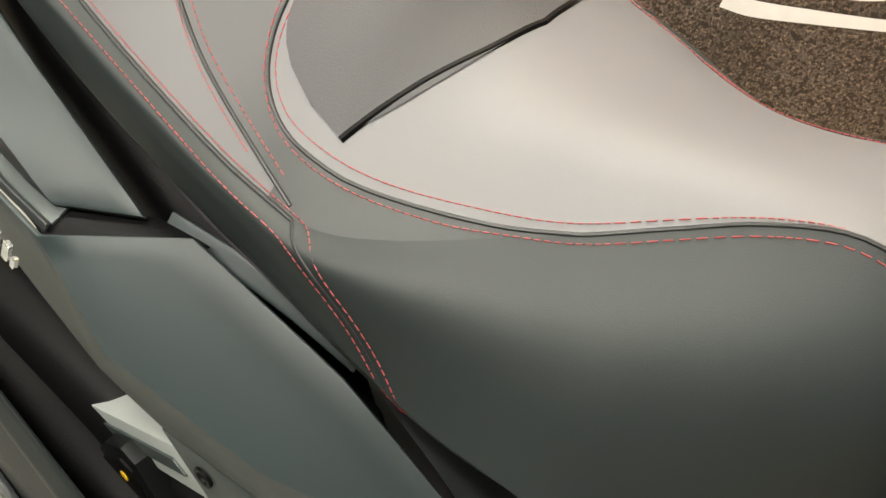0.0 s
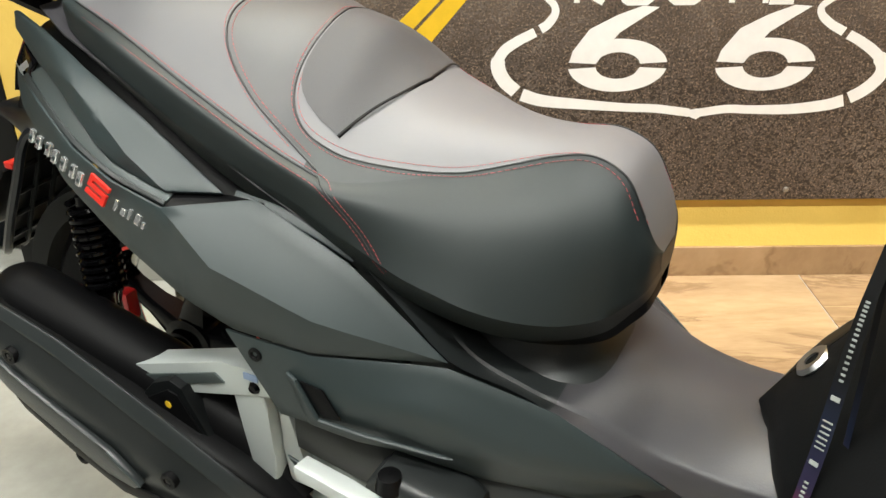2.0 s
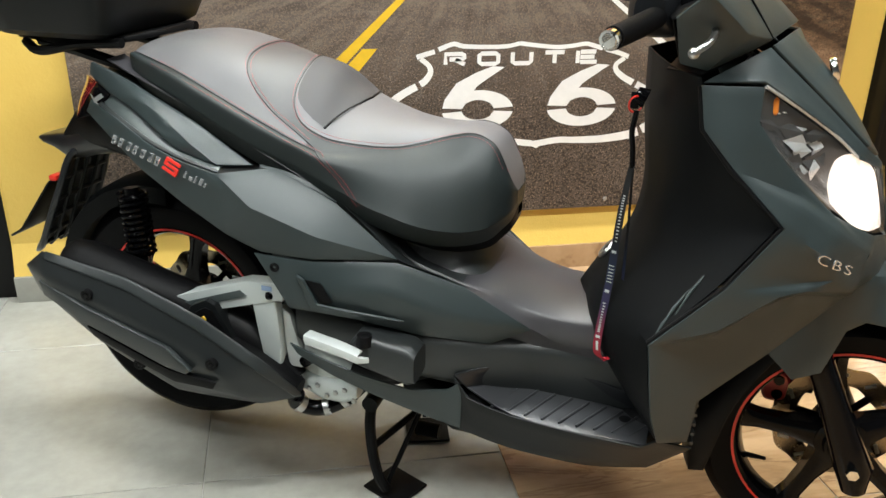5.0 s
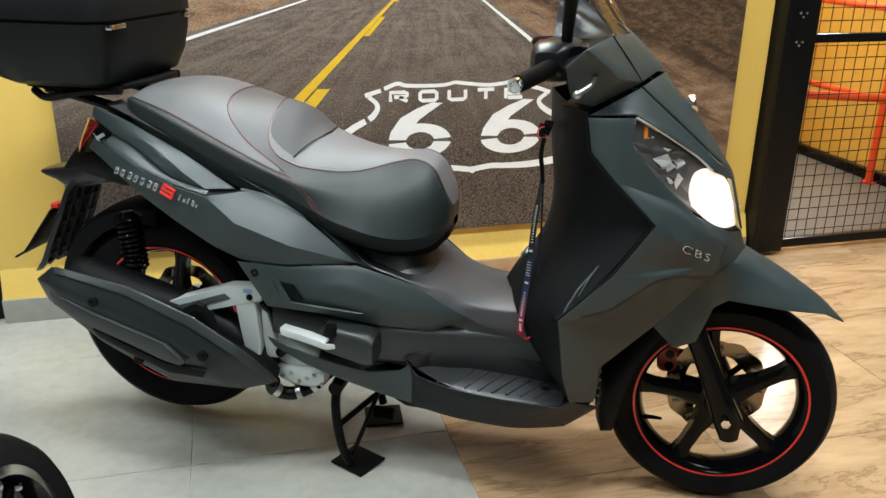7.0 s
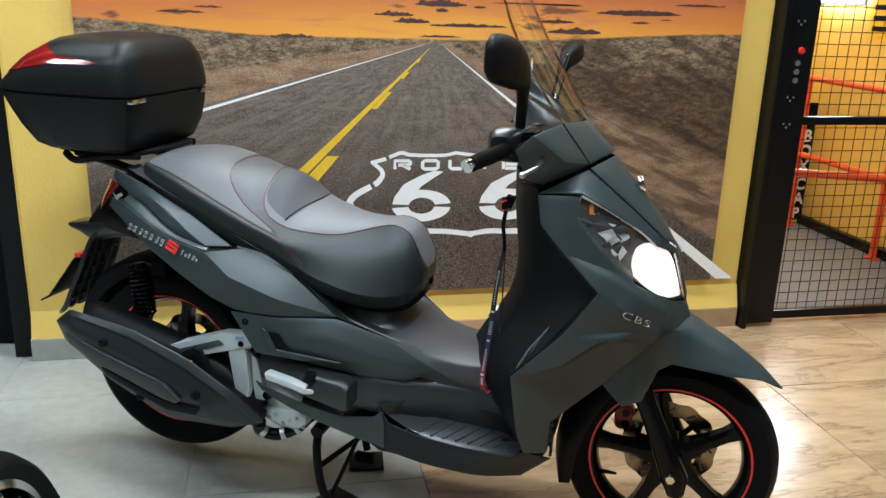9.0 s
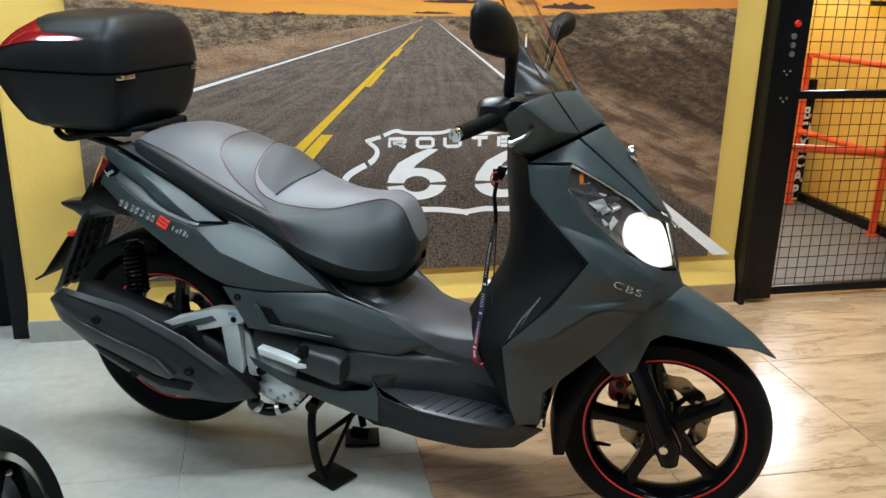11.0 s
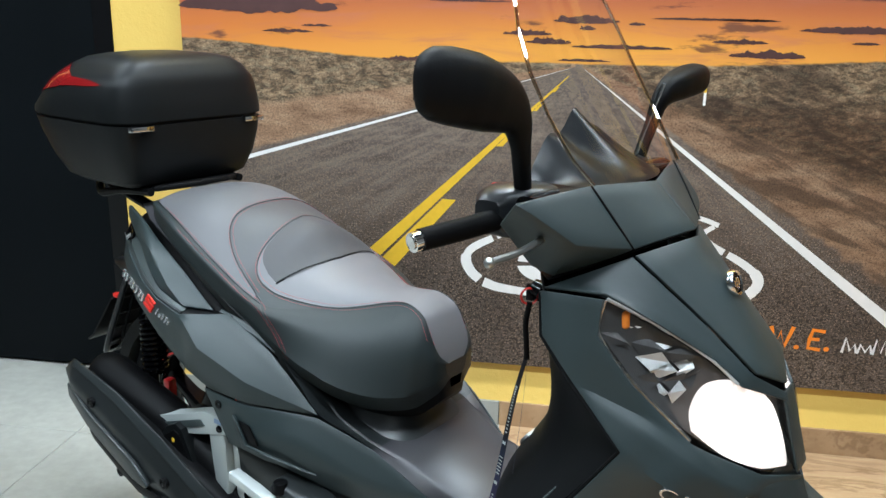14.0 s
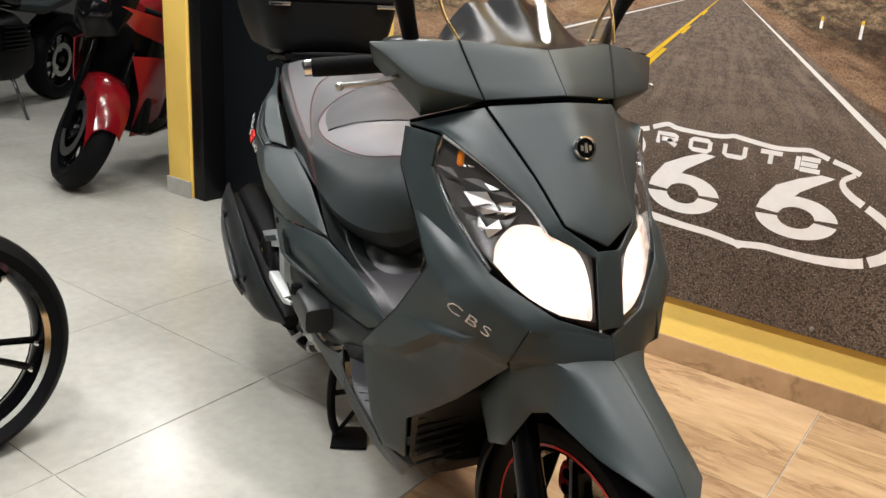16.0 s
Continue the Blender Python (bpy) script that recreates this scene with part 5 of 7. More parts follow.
part("cowl_back", net([(0.385, -0.28, 1.10), (0.385, 0.28, 1.10), (0.345, -0.26, 1.07), (0.345, 0.26, 1.07), (0.30, -0.15, 1.10), (0.30, 0.15, 1.10), (0.36, -0.19, 1.0), (0.36, 0.19, 1.0), (0.42, -0.15, 1.115), (0.42, 0.15, 1.115)], [(2, 4, 5, 3), (6, 2, 3, 7), (0, 8, 4, 2), (8, 9, 5, 4), (9, 1, 3, 5)], crease=0.5), MATT_BLACK, scooter)
part("seam_band", net([(0.395, -0.21, 0.985), (0.485, -0.128, 1.027), (0.525, 0, 1.04), (0.485, 0.128, 1.027), (0.395, 0.21, 0.985), (0.34, -0.15, 0.98), (0.34, 0.15, 0.98), (0.36, 0, 0.985)], [(0, 1, 7, 5), (1, 2, 7), (2, 3, 7), (3, 4, 6, 7)], crease=0.4), MATT_BLACK, scooter)
# dash visor and windscreen
rows = []
for i in range(13):
    t = i / 12
    row = []
    for k in range(-24, 25):
        y = 0.14 * k / 24
        hump = 0.046 * t * math.exp(-((y / 0.036) ** 2)) + 0.015 * t * math.exp(-(((abs(y) - 0.082) / 0.026) ** 2))
        row.append((0.452 - 0.14 * t ** 0.85 - 0.05 * (y / 0.14) ** 2 * (1 - t), y, 1.114 + (0.056 * t + hump) * (1 - (abs(y) / 0.14) ** 5)))
    rows.append(row)
bm = loft(rows, False)
bmesh.ops.solidify(bm, geom=bm.faces[:], thickness=0.004)
part("dash_visor", bm, SATIN_BLACK, scooter, "satin black ridged instrument visor")
rows = []
for z, x, w in ((1.124, 0.4575, 0.160), (1.16, 0.432, 0.175), (1.22, 0.395, 0.182), (1.28, 0.358, 0.178), (1.34, 0.325, 0.168), (1.385, 0.300, 0.150), (1.405, 0.291, 0.115), (1.412, 0.288, 0.06)):
    rows.append([(x - 0.30 * (w * k / 10) ** 2 / 0.03 * 0.09, w * k / 10, z) for k in range(-10, 11)])
bm = loft(rows, False)
screen = part("windscreen", bm, CLEAR, scooter, "tall clear acrylic windscreen")
rim = [r[0] for r in rows] + rows[-1][1:-1] + [r[-1] for r in rows[::-1]]
part("screen_edge", tube(rim, 0.003, 8), EDGE, screen, "polished screen edge").visible_shadow = False
screen.visible_shadow = False
# bars, grips, levers, mirrors
for s in (-1, 1):
    turn = pose(0.34, 0.0, 1.0, 0, 0, 0) @ pose(0, 0, -0.012 if s > 0 else 0.0, 0, 0, 9 if s > 0 else 0) @ pose(-0.34, 0.0, -1.0)
    grip = part("grip", move(tube([(0.335, s * 0.20, 1.075), (0.30, s * 0.30, 1.063), (0.274, s * 0.362, 1.055)], [0.0165, 0.017, 0.0165], 18), turn), RUBBER, scooter, "black rubber handlebar grip")
    part("bar_end", move(tube([(0.274, s * 0.362, 1.055), (0.2735, s * 0.363, 1.055), (0.270, s * 0.376, 1.053), (0.2695, s * 0.378, 1.053), (0.271, s * 0.373, 1.0535)], [0.010, 0.0145, 0.0145, 0.0105, 0.006], 18), turn), CHROME, grip, "chrome bar end")
    box_ = part("switch_box", loft([ring_super(0.338 - (y - 0.15) * 0.28, s * y, 1.078, r, r * 0.95, 20, 3.6, axis="y") for y, r in ((0.14, 0.036), (0.16, 0.043), (0.215, 0.043), (0.235, 0.036), (0.25, 0.022))]), SATIN_BLACK, scooter, "black switch housing")
    if s < 0:
        part("kill_switch", box(0.289, 0.300, -0.2105, -0.2015, 1.105, 1.1165, 0.002), RED_LINE, box_, "red switch button")
    part("master_cylinder", loft([ring_super(0.372, s * y, 1.085, 0.02, 0.026, 16, 4, axis="y") for y in (0.165, 0.17, 0.235, 0.24)]), GLOSS_BLACK, box_, "black brake reservoir")
    lev = tube(spline([(0.39, s * 0.18, 1.07), (0.405, s * 0.24, 1.06), (0.40, s * 0.30, 1.048), (0.382, s * 0.345, 1.04)], 5), [0.0052] * 15 + [0.0046], 8)
    bmesh.ops.create_uvsphere(lev, u_segments=12, v_segments=8, radius=0.008, matrix=Matrix.Translation((0.381, s * 0.348, 1.039)))
    part("brake_lever", move(lev, turn), STEEL, scooter, "polished brake lever")
    drop, fore = (0.026, 0.045) if s > 0 else (0.0, 0.0)
    MIR = [(0.316, 0.432, 1.276, 0.016, 0.006), (0.318, 0.425, 1.276, 0.034, 0.016), (0.320, 0.405, 1.275, 0.046, 0.025), (0.325, 0.375, 1.271, 0.050, 0.031), (0.332, 0.34, 1.264, 0.051, 0.033), (0.338, 0.300, 1.253, 0.048, 0.031),
           (0.343, 0.266, 1.240, 0.041, 0.025), (0.346, 0.240, 1.218, 0.030, 0.019), (0.345, 0.226, 1.182, 0.018, 0.016), (0.342, 0.216, 1.15, 0.0155, 0.015), (0.340, 0.207, 1.12, 0.0145, 0.0145), (0.338, 0.20, 1.095, 0.0145, 0.0145)]
    pts = spline([(x + fore * (y - 0.2) / 0.2, s * y, z - drop * (y - 0.2) / 0.2) for x, y, z, _, _ in MIR], 3)
    hs = np.interp(np.linspace(0, 11, len(pts)), range(12), [m[3] for m in MIR])
    hs = hs * (0.62 if s > 0 else 1.0)
    ds = np.interp(np.linspace(0, 11, len(pts)), range(12), [m[4] for m in MIR])
    rings = []
    for i, p in enumerate(pts):
        d = (pts[min(i + 1, len(pts) - 1)] - pts[max(i - 1, 0)]).normalized()
        f = Vector((1, 0, 0))
        f = (f - d * f.dot(d)).normalized()
        up = d.cross(f)
        ring = []
        for k in range(20):
            a = 2 * math.pi * k / 20
            c, e = math.cos(a), math.sin(a)
            c = math.copysign(abs(c) ** 0.8, c) * (1.0 if c > 0 else 0.55)
            ring.append(p + f * ds[i] * c + up * hs[i] * math.copysign(abs(e) ** 0.85, e))
        rings.append(ring)
    mirror = part("wing_mirror", loft(rings), MATT_BLACK, scooter, "black plastic wing mirror on a curved stem")
    rows = []
    for i in range(3, 16):
        p, d = pts[i], (pts[i + 1] - pts[i - 1]).normalized()
        f = Vector((1, 0, 0))
        f = (f - d * f.dot(d)).normalized()
        up = d.cross(f)
        rows.append([p - f * (ds[i] * 0.56 + 0.001) + up * hs[i] * 0.62 * k / 4 for k in range(-4, 5)])
    part("mirror_glass", loft(rows, False), MIRROR, mirror, "mirror glass")
    if s > 0:
        part("mirror_rod", tube([(0.350, 0.165, 1.112), (0.358, 0.178, 1.16), (0.374, 0.215, 1.248)], 0.0042, 8), CHROME, mirror, "thin chrome rod")
    part("mirror_collar", tube([(0.338, s * 0.20, 1.088), (0.338, s * 0.20, 1.108)], 0.018, 14), MATT_BLACK, mirror)

# front mudguard
FEN = [(0.985, 0.0, 0.497), (0.93, -0.052, 0.535), (0.85, -0.082, 0.545), (0.72, -0.092, 0.560), (0.69, -0.105, 0.545), (0.66, -0.13, 0.470), (0.615, -0.135, 0.450), (0.55, -0.125, 0.510), (0.63, -0.13, 0.60), (0.69, -0.112, 0.655),
       (0.757, -0.062, 0.640), (0.845, -0.050, 0.596), (0.928, -0.028, 0.545), (0.69, 0.0, 0.672), (0.76, 0.0, 0.651), (0.85, 0.0, 0.604), (0.93, 0.0, 0.550)]
both("front_mudguard", FEN, [(0, 1, 12, 16), (12, 1, 2, 11), (11, 2, 3, 10), (10, 3, 9), (3, 4, 8, 9), (4, 5, 8), (5, 6, 7, 8), (16, 12, 11, 15), (15, 11, 10, 14), (14, 10, 9, 13)], GRAPHITE, "satin graphite front mudguard", crease=0.35)
INF = [(0.575, -0.075, 0.50), (0.515, -0.078, 0.42), (0.472, -0.08, 0.33), (0.460, -0.075, 0.24), (0.472, -0.06, 0.165), (0.56, 0, 0.52), (0.495, 0, 0.425), (0.455, 0, 0.33), (0.446, 0, 0.24), (0.460, 0, 0.160)]
both("rear_flap", INF + [(0.61, -0.088, 0.49), (0.56, -0.09, 0.41), (0.525, -0.09, 0.33), (0.51, -0.085, 0.24), (0.50, -0.062, 0.172)], [(i, i + 1, i + 6, i + 5) for i in range(4)] + [(i, i + 1, i + 11, i + 10) for i in range(4)], MATT_BLACK, "black inner mudguard", crease=0.1)

GUARD = [(0.555, -0.174, 0.515), (0.462, -0.217, 0.43), (0.453, -0.213, 0.34), (0.412, -0.16, 0.255), (0.515, 0, 0.52), (0.44, 0, 0.43), (0.43, 0, 0.34), (0.405, 0, 0.255)]
guard = [part("belly_guard", net(GUARD, [(i, i + 1, i + 5, i + 4) for i in range(3)], crease=0.2, flip=fl), BODY_GREY, scooter, "charcoal slatted guard behind the front wheel") for fl in (False, True)]
for k in range(7):
    z = 0.325 + 0.02 * k
    for s, owner in zip((-1, 1), guard):
        part("guard_slat", tube([(0.462, s * 0.203, z), (0.450, s * 0.10, z)], 0.004, 6), BODY_GREY, owner)


def wheel(name, cx, cz, r, w, rim_r, label, first=-30.0, turn=0.0):
    """A road wheel: tyre, rim with five spokes, red line, hub and disc."""
    hub = new(name)
    hub.parent = scooter
    hub.matrix_basis = pose(cx, 0, cz, 0, 0, turn)
    tagged(hub, label)
    a = rim_r
    tyre = [(a, -w * 0.36), (a + (r - a) * 0.35, -w * 0.49), (a + (r - a) * 0.62, -w * 0.5), (r - 0.018, -w * 0.42), (r - 0.005, -w * 0.24), (r, 0), (r - 0.005, w * 0.24), (r - 0.018, w * 0.42), (a + (r - a) * 0.62, w * 0.5), (a + (r - a) * 0.35, w * 0.49), (a, w * 0.36)]
    part("tyre", spin(tyre, 72), RUBBER, hub, "black road tyre")
    rim = [(a + 0.004, -w * 0.36), (a - 0.004, -w * 0.38), (a - 0.012, -w * 0.33), (a - 0.020, -w * 0.15), (a - 0.024, 0), (a - 0.020, w * 0.15), (a - 0.012, w * 0.33), (a - 0.004, w * 0.38), (a + 0.004, w * 0.36)]
    part("rim", spin(rim, 72), GLOSS_BLACK, hub, "gloss black alloy rim")
    for s in (-1, 1):
        part("rim_line", spin([(a + 0.0005, s * w * 0.385), (a - 0.0045, s * w * 0.388)], 72), RED_LINE, hub, "red rim line", 0)
    for k in range(5):
        # a spoke that narrows from the hub, with a raised rib down its face, and flares at the rim
        bm = loft([[(d, -t, -h), (d, -t - 0.006, -h * 0.35), (d, -t - 0.006, h * 0.35), (d, -t, h), (d, t, h), (d, t, -h)] for d, t, h in ((0.024, 0.026, 0.030), (0.055, 0.020, 0.024), (a * 0.5, 0.015, 0.0165), (a * 0.75, 0.013, 0.016), (a * 0.9, 0.014, 0.021), (a - 0.012, 0.018, 0.030))])
        part("spoke", move(bm, pose(0, 0, 0, 0, 72 * k + first, 0)), GLOSS_BLACK, hub, "", 40)
    part("valve", move(tube([(a - 0.022, 0, 0), (a - 0.045, -0.012, 0.004), (a - 0.058, -0.02, 0.006)], [0.006, 0.0045, 0.0035], 8), pose(0, 0, 0, 0, 155, 0)), RUBBER, hub, "black rubber valve stem")
    part("hub", spin([(0, -0.07), (0.018, -0.07), (0.02, -0.058), (0.028, -0.056), (0.028, -0.048), (0.034, -0.046), (0.036, -0.034), (0.05, -0.03), (0.05, 0.03), (0.036, 0.036), (0.024, 0.045), (0, 0.06)], 32), GLOSS_BLACK, hub)
    return hub


front = wheel("front_wheel", 0.74, 0.270, 0.268, 0.104, 0.202, "front wheel with five black spokes and red rim line", -30.0, 4.0)
rear = wheel("rear_wheel", -0.690, 0.329, 0.290, 0.130, 0.200, "rear wheel with black spokes and red rim line", -8.0)


def disc(hub, y, r):
    """A petal-edged brake disc with slanting slots, on a dark carrier."""
    rings = []
    for k in range(96):
        a = 2 * math.pi * k / 96
        ro, ri = r * (1 + 0.022 * math.sin(12 * a)), r * (0.66 + 0.03 * math.sin(6 * a))
        rings.append([(q * math.cos(a), o, q * math.sin(a)) for q, o in ((ro, -0.002), (ro, 0.002), (ri, 0.002), (ri, -0.002))])
    bm = loft(rings + rings[:1], True, False)
    plate = part("brake_disc", move(bm, pose(0, y, 0)), DISC_STEEL, hub, "petal-edged steel brake disc with slots")
    for k in range(6):
        part("disc_carrier", move(box(0.03, r * 0.72, -0.004, 0.004, -0.007, 0.007, 0.002), pose(0, y, 0, 0, 60 * k + 12, 0)), GLOSS_BLACK, hub)
    part("carrier_hub", move(spin([(0.045, -0.006), (0.045, 0.006), (0.02, 0.008), (0.02, -0.008)], 32), pose(0, y, 0)), GLOSS_BLACK, hub)
    for k in range(12):
        b = tube([(r * 0.75, -0.0027, 0), (r * 0.92, -0.0027, 0)], 0.0036, 6)
        part("disc_slot", move(b, pose(0, y, 0) @ pose(0, 0, 0, 0, 30 * k, 0) @ pose(r * 0.84, 0, 0, 0, 38, 0) @ pose(-r * 0.84, 0, 0)), STEEL, plate, "", 0)


disc(front, 0.050, 0.122)
disc(rear, 0.06, 0.11)
caliper = part("caliper", loft([ring_super(0.617 + dx, y, 0.330 + dz, 0.026 * k, 0.036 * k, 20, 3.2, axis="y") for y, k, dx, dz in ((0.040, 0.82, 0, 0), (0.046, 1.0, 0, 0), (0.072, 1.0, 0, 0), (0.080, 0.8, 0, 0))]), RED_CALIPER, scooter, "red two-piston brake caliper")
for dz in (-0.016, 0.016):
    part("piston", move(spin([(0, -0.004), (0.010, -0.004), (0.012, 0.002)], 16), pose(0.621, 0.040, 0.330 + dz)), GLOSS_BLACK, caliper, "black piston cap")
part("caliper_bracket", box(0.628, 0.69, 0.060, 0.068, 0.315, 0.352, 0.004), GLOSS_BLACK, caliper)
for s in (-1, 1):
    fork = part("fork_leg", tube([(0.62, s * 0.092, 0.56), (0.695, s * 0.092, 0.40), (0.735, s * 0.092, 0.31), (0.757, s * 0.092, 0.262), (0.765, s * 0.092, 0.215)], [0.024, 0.026, 0.03, 0.034, 0.022], 16), GLOSS_BLACK, scooter, "gloss black fork leg")
    part("axle_bolt", move(spin([(0, -0.012), (0.011, -0.011), (0.012, 0)], 6), pose(0.748, s * 0.128, 0.276, 0, 0, 0 if s < 0 else 180)), CHROME, fork, "axle bolt")

# filling behind the panels
CORE = [(-0.22, 0.185, 0.56, 0.68), (-0.40, 0.2, 0.645, 0.765), (-0.55, 0.185, 0.715, 0.845), (-0.70, 0.145, 0.785, 0.895), (-0.80, 0.10, 0.80, 0.885), (-0.845, 0.06, 0.81, 0.86)]
part("tail_core", loft([ring_super(x, 0, (a + b) / 2, w, (b - a) / 2, 28, 4) for x, w, a, b in CORE]), MATT_BLACK, scooter)
part("under_core", loft([ring_super(x, 0, (a + b) / 2, w, (b - a) / 2, 24, 4) for x, w, a, b in ((-0.38, 0.17, 0.48, 0.62), (-0.30, 0.2, 0.42, 0.62), (-0.15, 0.17, 0.40, 0.58), (-0.05, 0.12, 0.42, 0.54))]), BODY_GREY, scooter)

part("tail_underside", loft([ring_super(x, 0, (a + b) / 2, w, (b - a) / 2, 20, 4) for x, w, a, b in ((-0.66, 0.13, 0.70, 0.80), (-0.74, 0.125, 0.70, 0.81), (-0.82, 0.105, 0.71, 0.81), (-0.90, 0.07, 0.705, 0.79), (-0.95, 0.05, 0.70, 0.735))]), MATT_BLACK, scooter, "black plastic underside of the tail")
# rear lamps
both("rear_lamp", [(-0.895, -0.03, 0.792), (-0.83, -0.085, 0.872), (-0.755, -0.150, 0.876), (-0.795, -0.142, 0.838), (-0.850, -0.112, 0.786), (-0.885, -0.07, 0.776), (-0.845, -0.10, 0.83)], [(0, 1, 6), (1, 2, 3, 6), (3, 4, 6), (4, 5, 6), (5, 0, 6)], RED_LENS, "red rear lamp lens", crease=0.3)
both("rear_indicator", [(-0.756, -0.150, 0.874), (-0.712, -0.172, 0.858), (-0.748, -0.168, 0.815), (-0.85, -0.115, 0.785), (-0.795, -0.143, 0.836), (-0.770, -0.156, 0.835)], [(0, 1, 5), (1, 2, 5), (2, 3, 4, 5), (4, 0, 5)], GLOSS_BLACK, "clear indicator over a dark bowl", crease=0.3)
for s in (-1, 1):
    for q in (((-0.735, 0.166, 0.858), (-0.757, 0.163, 0.846), (-0.752, 0.166, 0.838), (-0.727, 0.170, 0.852)), ((-0.765, 0.162, 0.855), (-0.748, 0.167, 0.842), (-0.735, 0.172, 0.826), (-0.756, 0.164, 0.836))):
        bm = bmesh.new()
        bm.faces.new([bm.verts.new((x, s * (y + 0.003), z)) for x, y, z in q])
        bmesh.ops.solidify(bm, geom=bm.faces[:], thickness=0.003)
        part("indicator_reflector", bm, REFLECTOR, scooter, "bright reflector in the indicator", 0)

# number-plate carrier: hooded bracket, ribbed flap and the plate behind it
part("plate_fin", loft([ring_super(x, 0, (a + b) / 2, w, (b - a) / 2, 24, 3.4) for x, w, a, b in ((-0.78, 0.105, 0.70, 0.80), (-0.86, 0.085, 0.685, 0.775), (-0.92, 0.066, 0.668, 0.742), (-0.955, 0.056, 0.668, 0.728), (-0.985, 0.050, 0.684, 0.721), (-1.02, 0.042, 0.693, 0.714), (-1.040, 0.03, 0.698, 0.708))]), SATIN_BLACK, scooter, "black plastic number plate lamp bracket")
FLAP = [(-0.895, 0.058, 0.705), (-0.93, 0.068, 0.677), (-0.965, 0.076, 0.60), (-1.0, 0.080, 0.53), (-1.032, 0.079, 0.468), (-1.060, 0.066, 0.440), (-1.090, 0.045, 0.421)]
bm = loft([[(x - 0.006 * (1 - (k / 4) ** 2), w * k / 4, z) for k in range(-4, 5)] for x, w, z in FLAP], False)
bmesh.ops.solidify(bm, geom=bm.faces[:], thickness=0.005)
flap = part("plate_flap", bm, MAT_RUBBER, scooter, "black ribbed mudguard flap")
skin = spline([(x, w, z) for x, w, z in FLAP], 6)
for s in (-1, 1):
    part("flap_rail", tube([(p.x, s * p.y, p.z) for p in skin], [0.0085] * (len(skin) - 8) + [0.0085 - 0.0007 * k for k in range(8)], 8), SATIN_BLACK, flap, "raised side rail")
for k in (-1, 0, 1):
    part("flap_rib", tube([(p.x + 0.002, 0.5 * k * p.y, p.z) for p in skin[2:-6]], 0.0048, 6), BLACK_PLASTIC, flap)
for i in (3, 6, 10, 14, 18, 22, 26):
    p = skin[i]
    part("flap_rib", tube([(p.x + 0.003, -p.y, p.z), (p.x - 0.003, 0, p.z), (p.x + 0.003, p.y, p.z)], 0.0075 if i < 8 else 0.0048, 6), BLACK_PLASTIC, flap)
part("plate_holder", net([(-0.985, -0.083, 0.618), (-0.985, 0.083, 0.618), (-1.085, -0.088, 0.490), (-1.085, 0.088, 0.490), (-1.128, -0.078, 0.466), (-1.128, 0.078, 0.466)], [(0, 1, 3, 2), (2, 3, 5, 4)], crease=0.8, thick=0.006), MATT_BLACK, scooter, "black number plate holder")
part("plate_lamp", box(-0.992, -0.972, -0.074, -0.040, 0.618, 0.630, 0.003), RED_LINE, scooter, "small red reflector")

# rear hugger
rings = []
for k in range(15):
    a = radians(88 + 82 * k / 14)
    cx, cz, r = -0.690, 0.329, 0.318 + 0.012 * math.sin(k / 14 * math.pi)
    rings.append([(cx + (r - d) * math.cos(a), y, cz + (r - d) * math.sin(a)) for y, d in ((-0.082, 0.05), (-0.08, 0.012), (-0.05, 0.0), (0, -0.003), (0.05, 0.0), (0.08, 0.012), (0.082, 0.05))])
bm = loft(rings, False)
bmesh.ops.solidify(bm, geom=bm.faces[:], thickness=0.004)
part("rear_hugger", bm, BLACK_PLASTIC, scooter, "black inner rear mudguard")

# shock absorbers
for s in (-1, 1):
    top, low = Vector((-0.718, s * 0.14, 0.655)), Vector((-0.690, s * 0.162, 0.42))
    shock = part("shock_absorber", tube([top, low], 0.017, 12), GLOSS_BLACK, scooter, "rear shock absorber with black coil spring")
    d = low - top
    e1 = d.orthogonal().normalized()
    e2 = d.normalized().cross(e1)
    coil = [top + d * (0.04 + 0.56 * k / 120) + 0.027 * (math.cos(k * 0.55) * e1 + math.sin(k * 0.55) * e2) for k in range(121)]
    part("spring", tube(coil, 0.0052, 7), GLOSS_BLACK, shock, "black coil spring")
    part("lower_clevis", tube([top + d * 0.62, top + d * 0.66, top + d * 0.8, low], [0.026, 0.02, 0.012, 0.014], 12), CHROME, shock, "polished lower mount")
part("brake_bracket", box(-0.755, -0.732, -0.10, -0.075, 0.405, 0.458, 0.006), RED_CALIPER, scooter, "red rear caliper")

# exhaust with its moulded cover
EX = [(-0.835, -0.262, 0.495, 0.015, 0.02), (-0.80, -0.262, 0.485, 0.035, 0.035), (-0.70, -0.268, 0.445, 0.04, 0.048), (-0.56, -0.268, 0.395, 0.045, 0.058), (-0.43, -0.262, 0.355, 0.045, 0.055), (-0.33, -0.25, 0.322, 0.035, 0.035), (-0.29, -0.245, 0.300, 0.022, 0.02)]
muffler = part("exhaust", loft([ring_super(x, y, z, w, h, 28, 3, 0.25) for x, y, z, w, h in EX]), MATT_BLACK, scooter, "matt black exhaust silencer with moulded cover")
part("silencer_can", tube([(-0.835, -0.222, 0.508), (-0.83, -0.222, 0.507), (-0.815, -0.222, 0.504), (-0.78, -0.222, 0.497), (-0.45, -0.218, 0.415), (-0.36, -0.218, 0.362), (-0.30, -0.225, 0.315)], [0.02, 0.036, 0.046, 0.052, 0.05, 0.036, 0.02], 24), MATT_BLACK, muffler)
muffler.location = (-0.014, 0.014, -0.002)
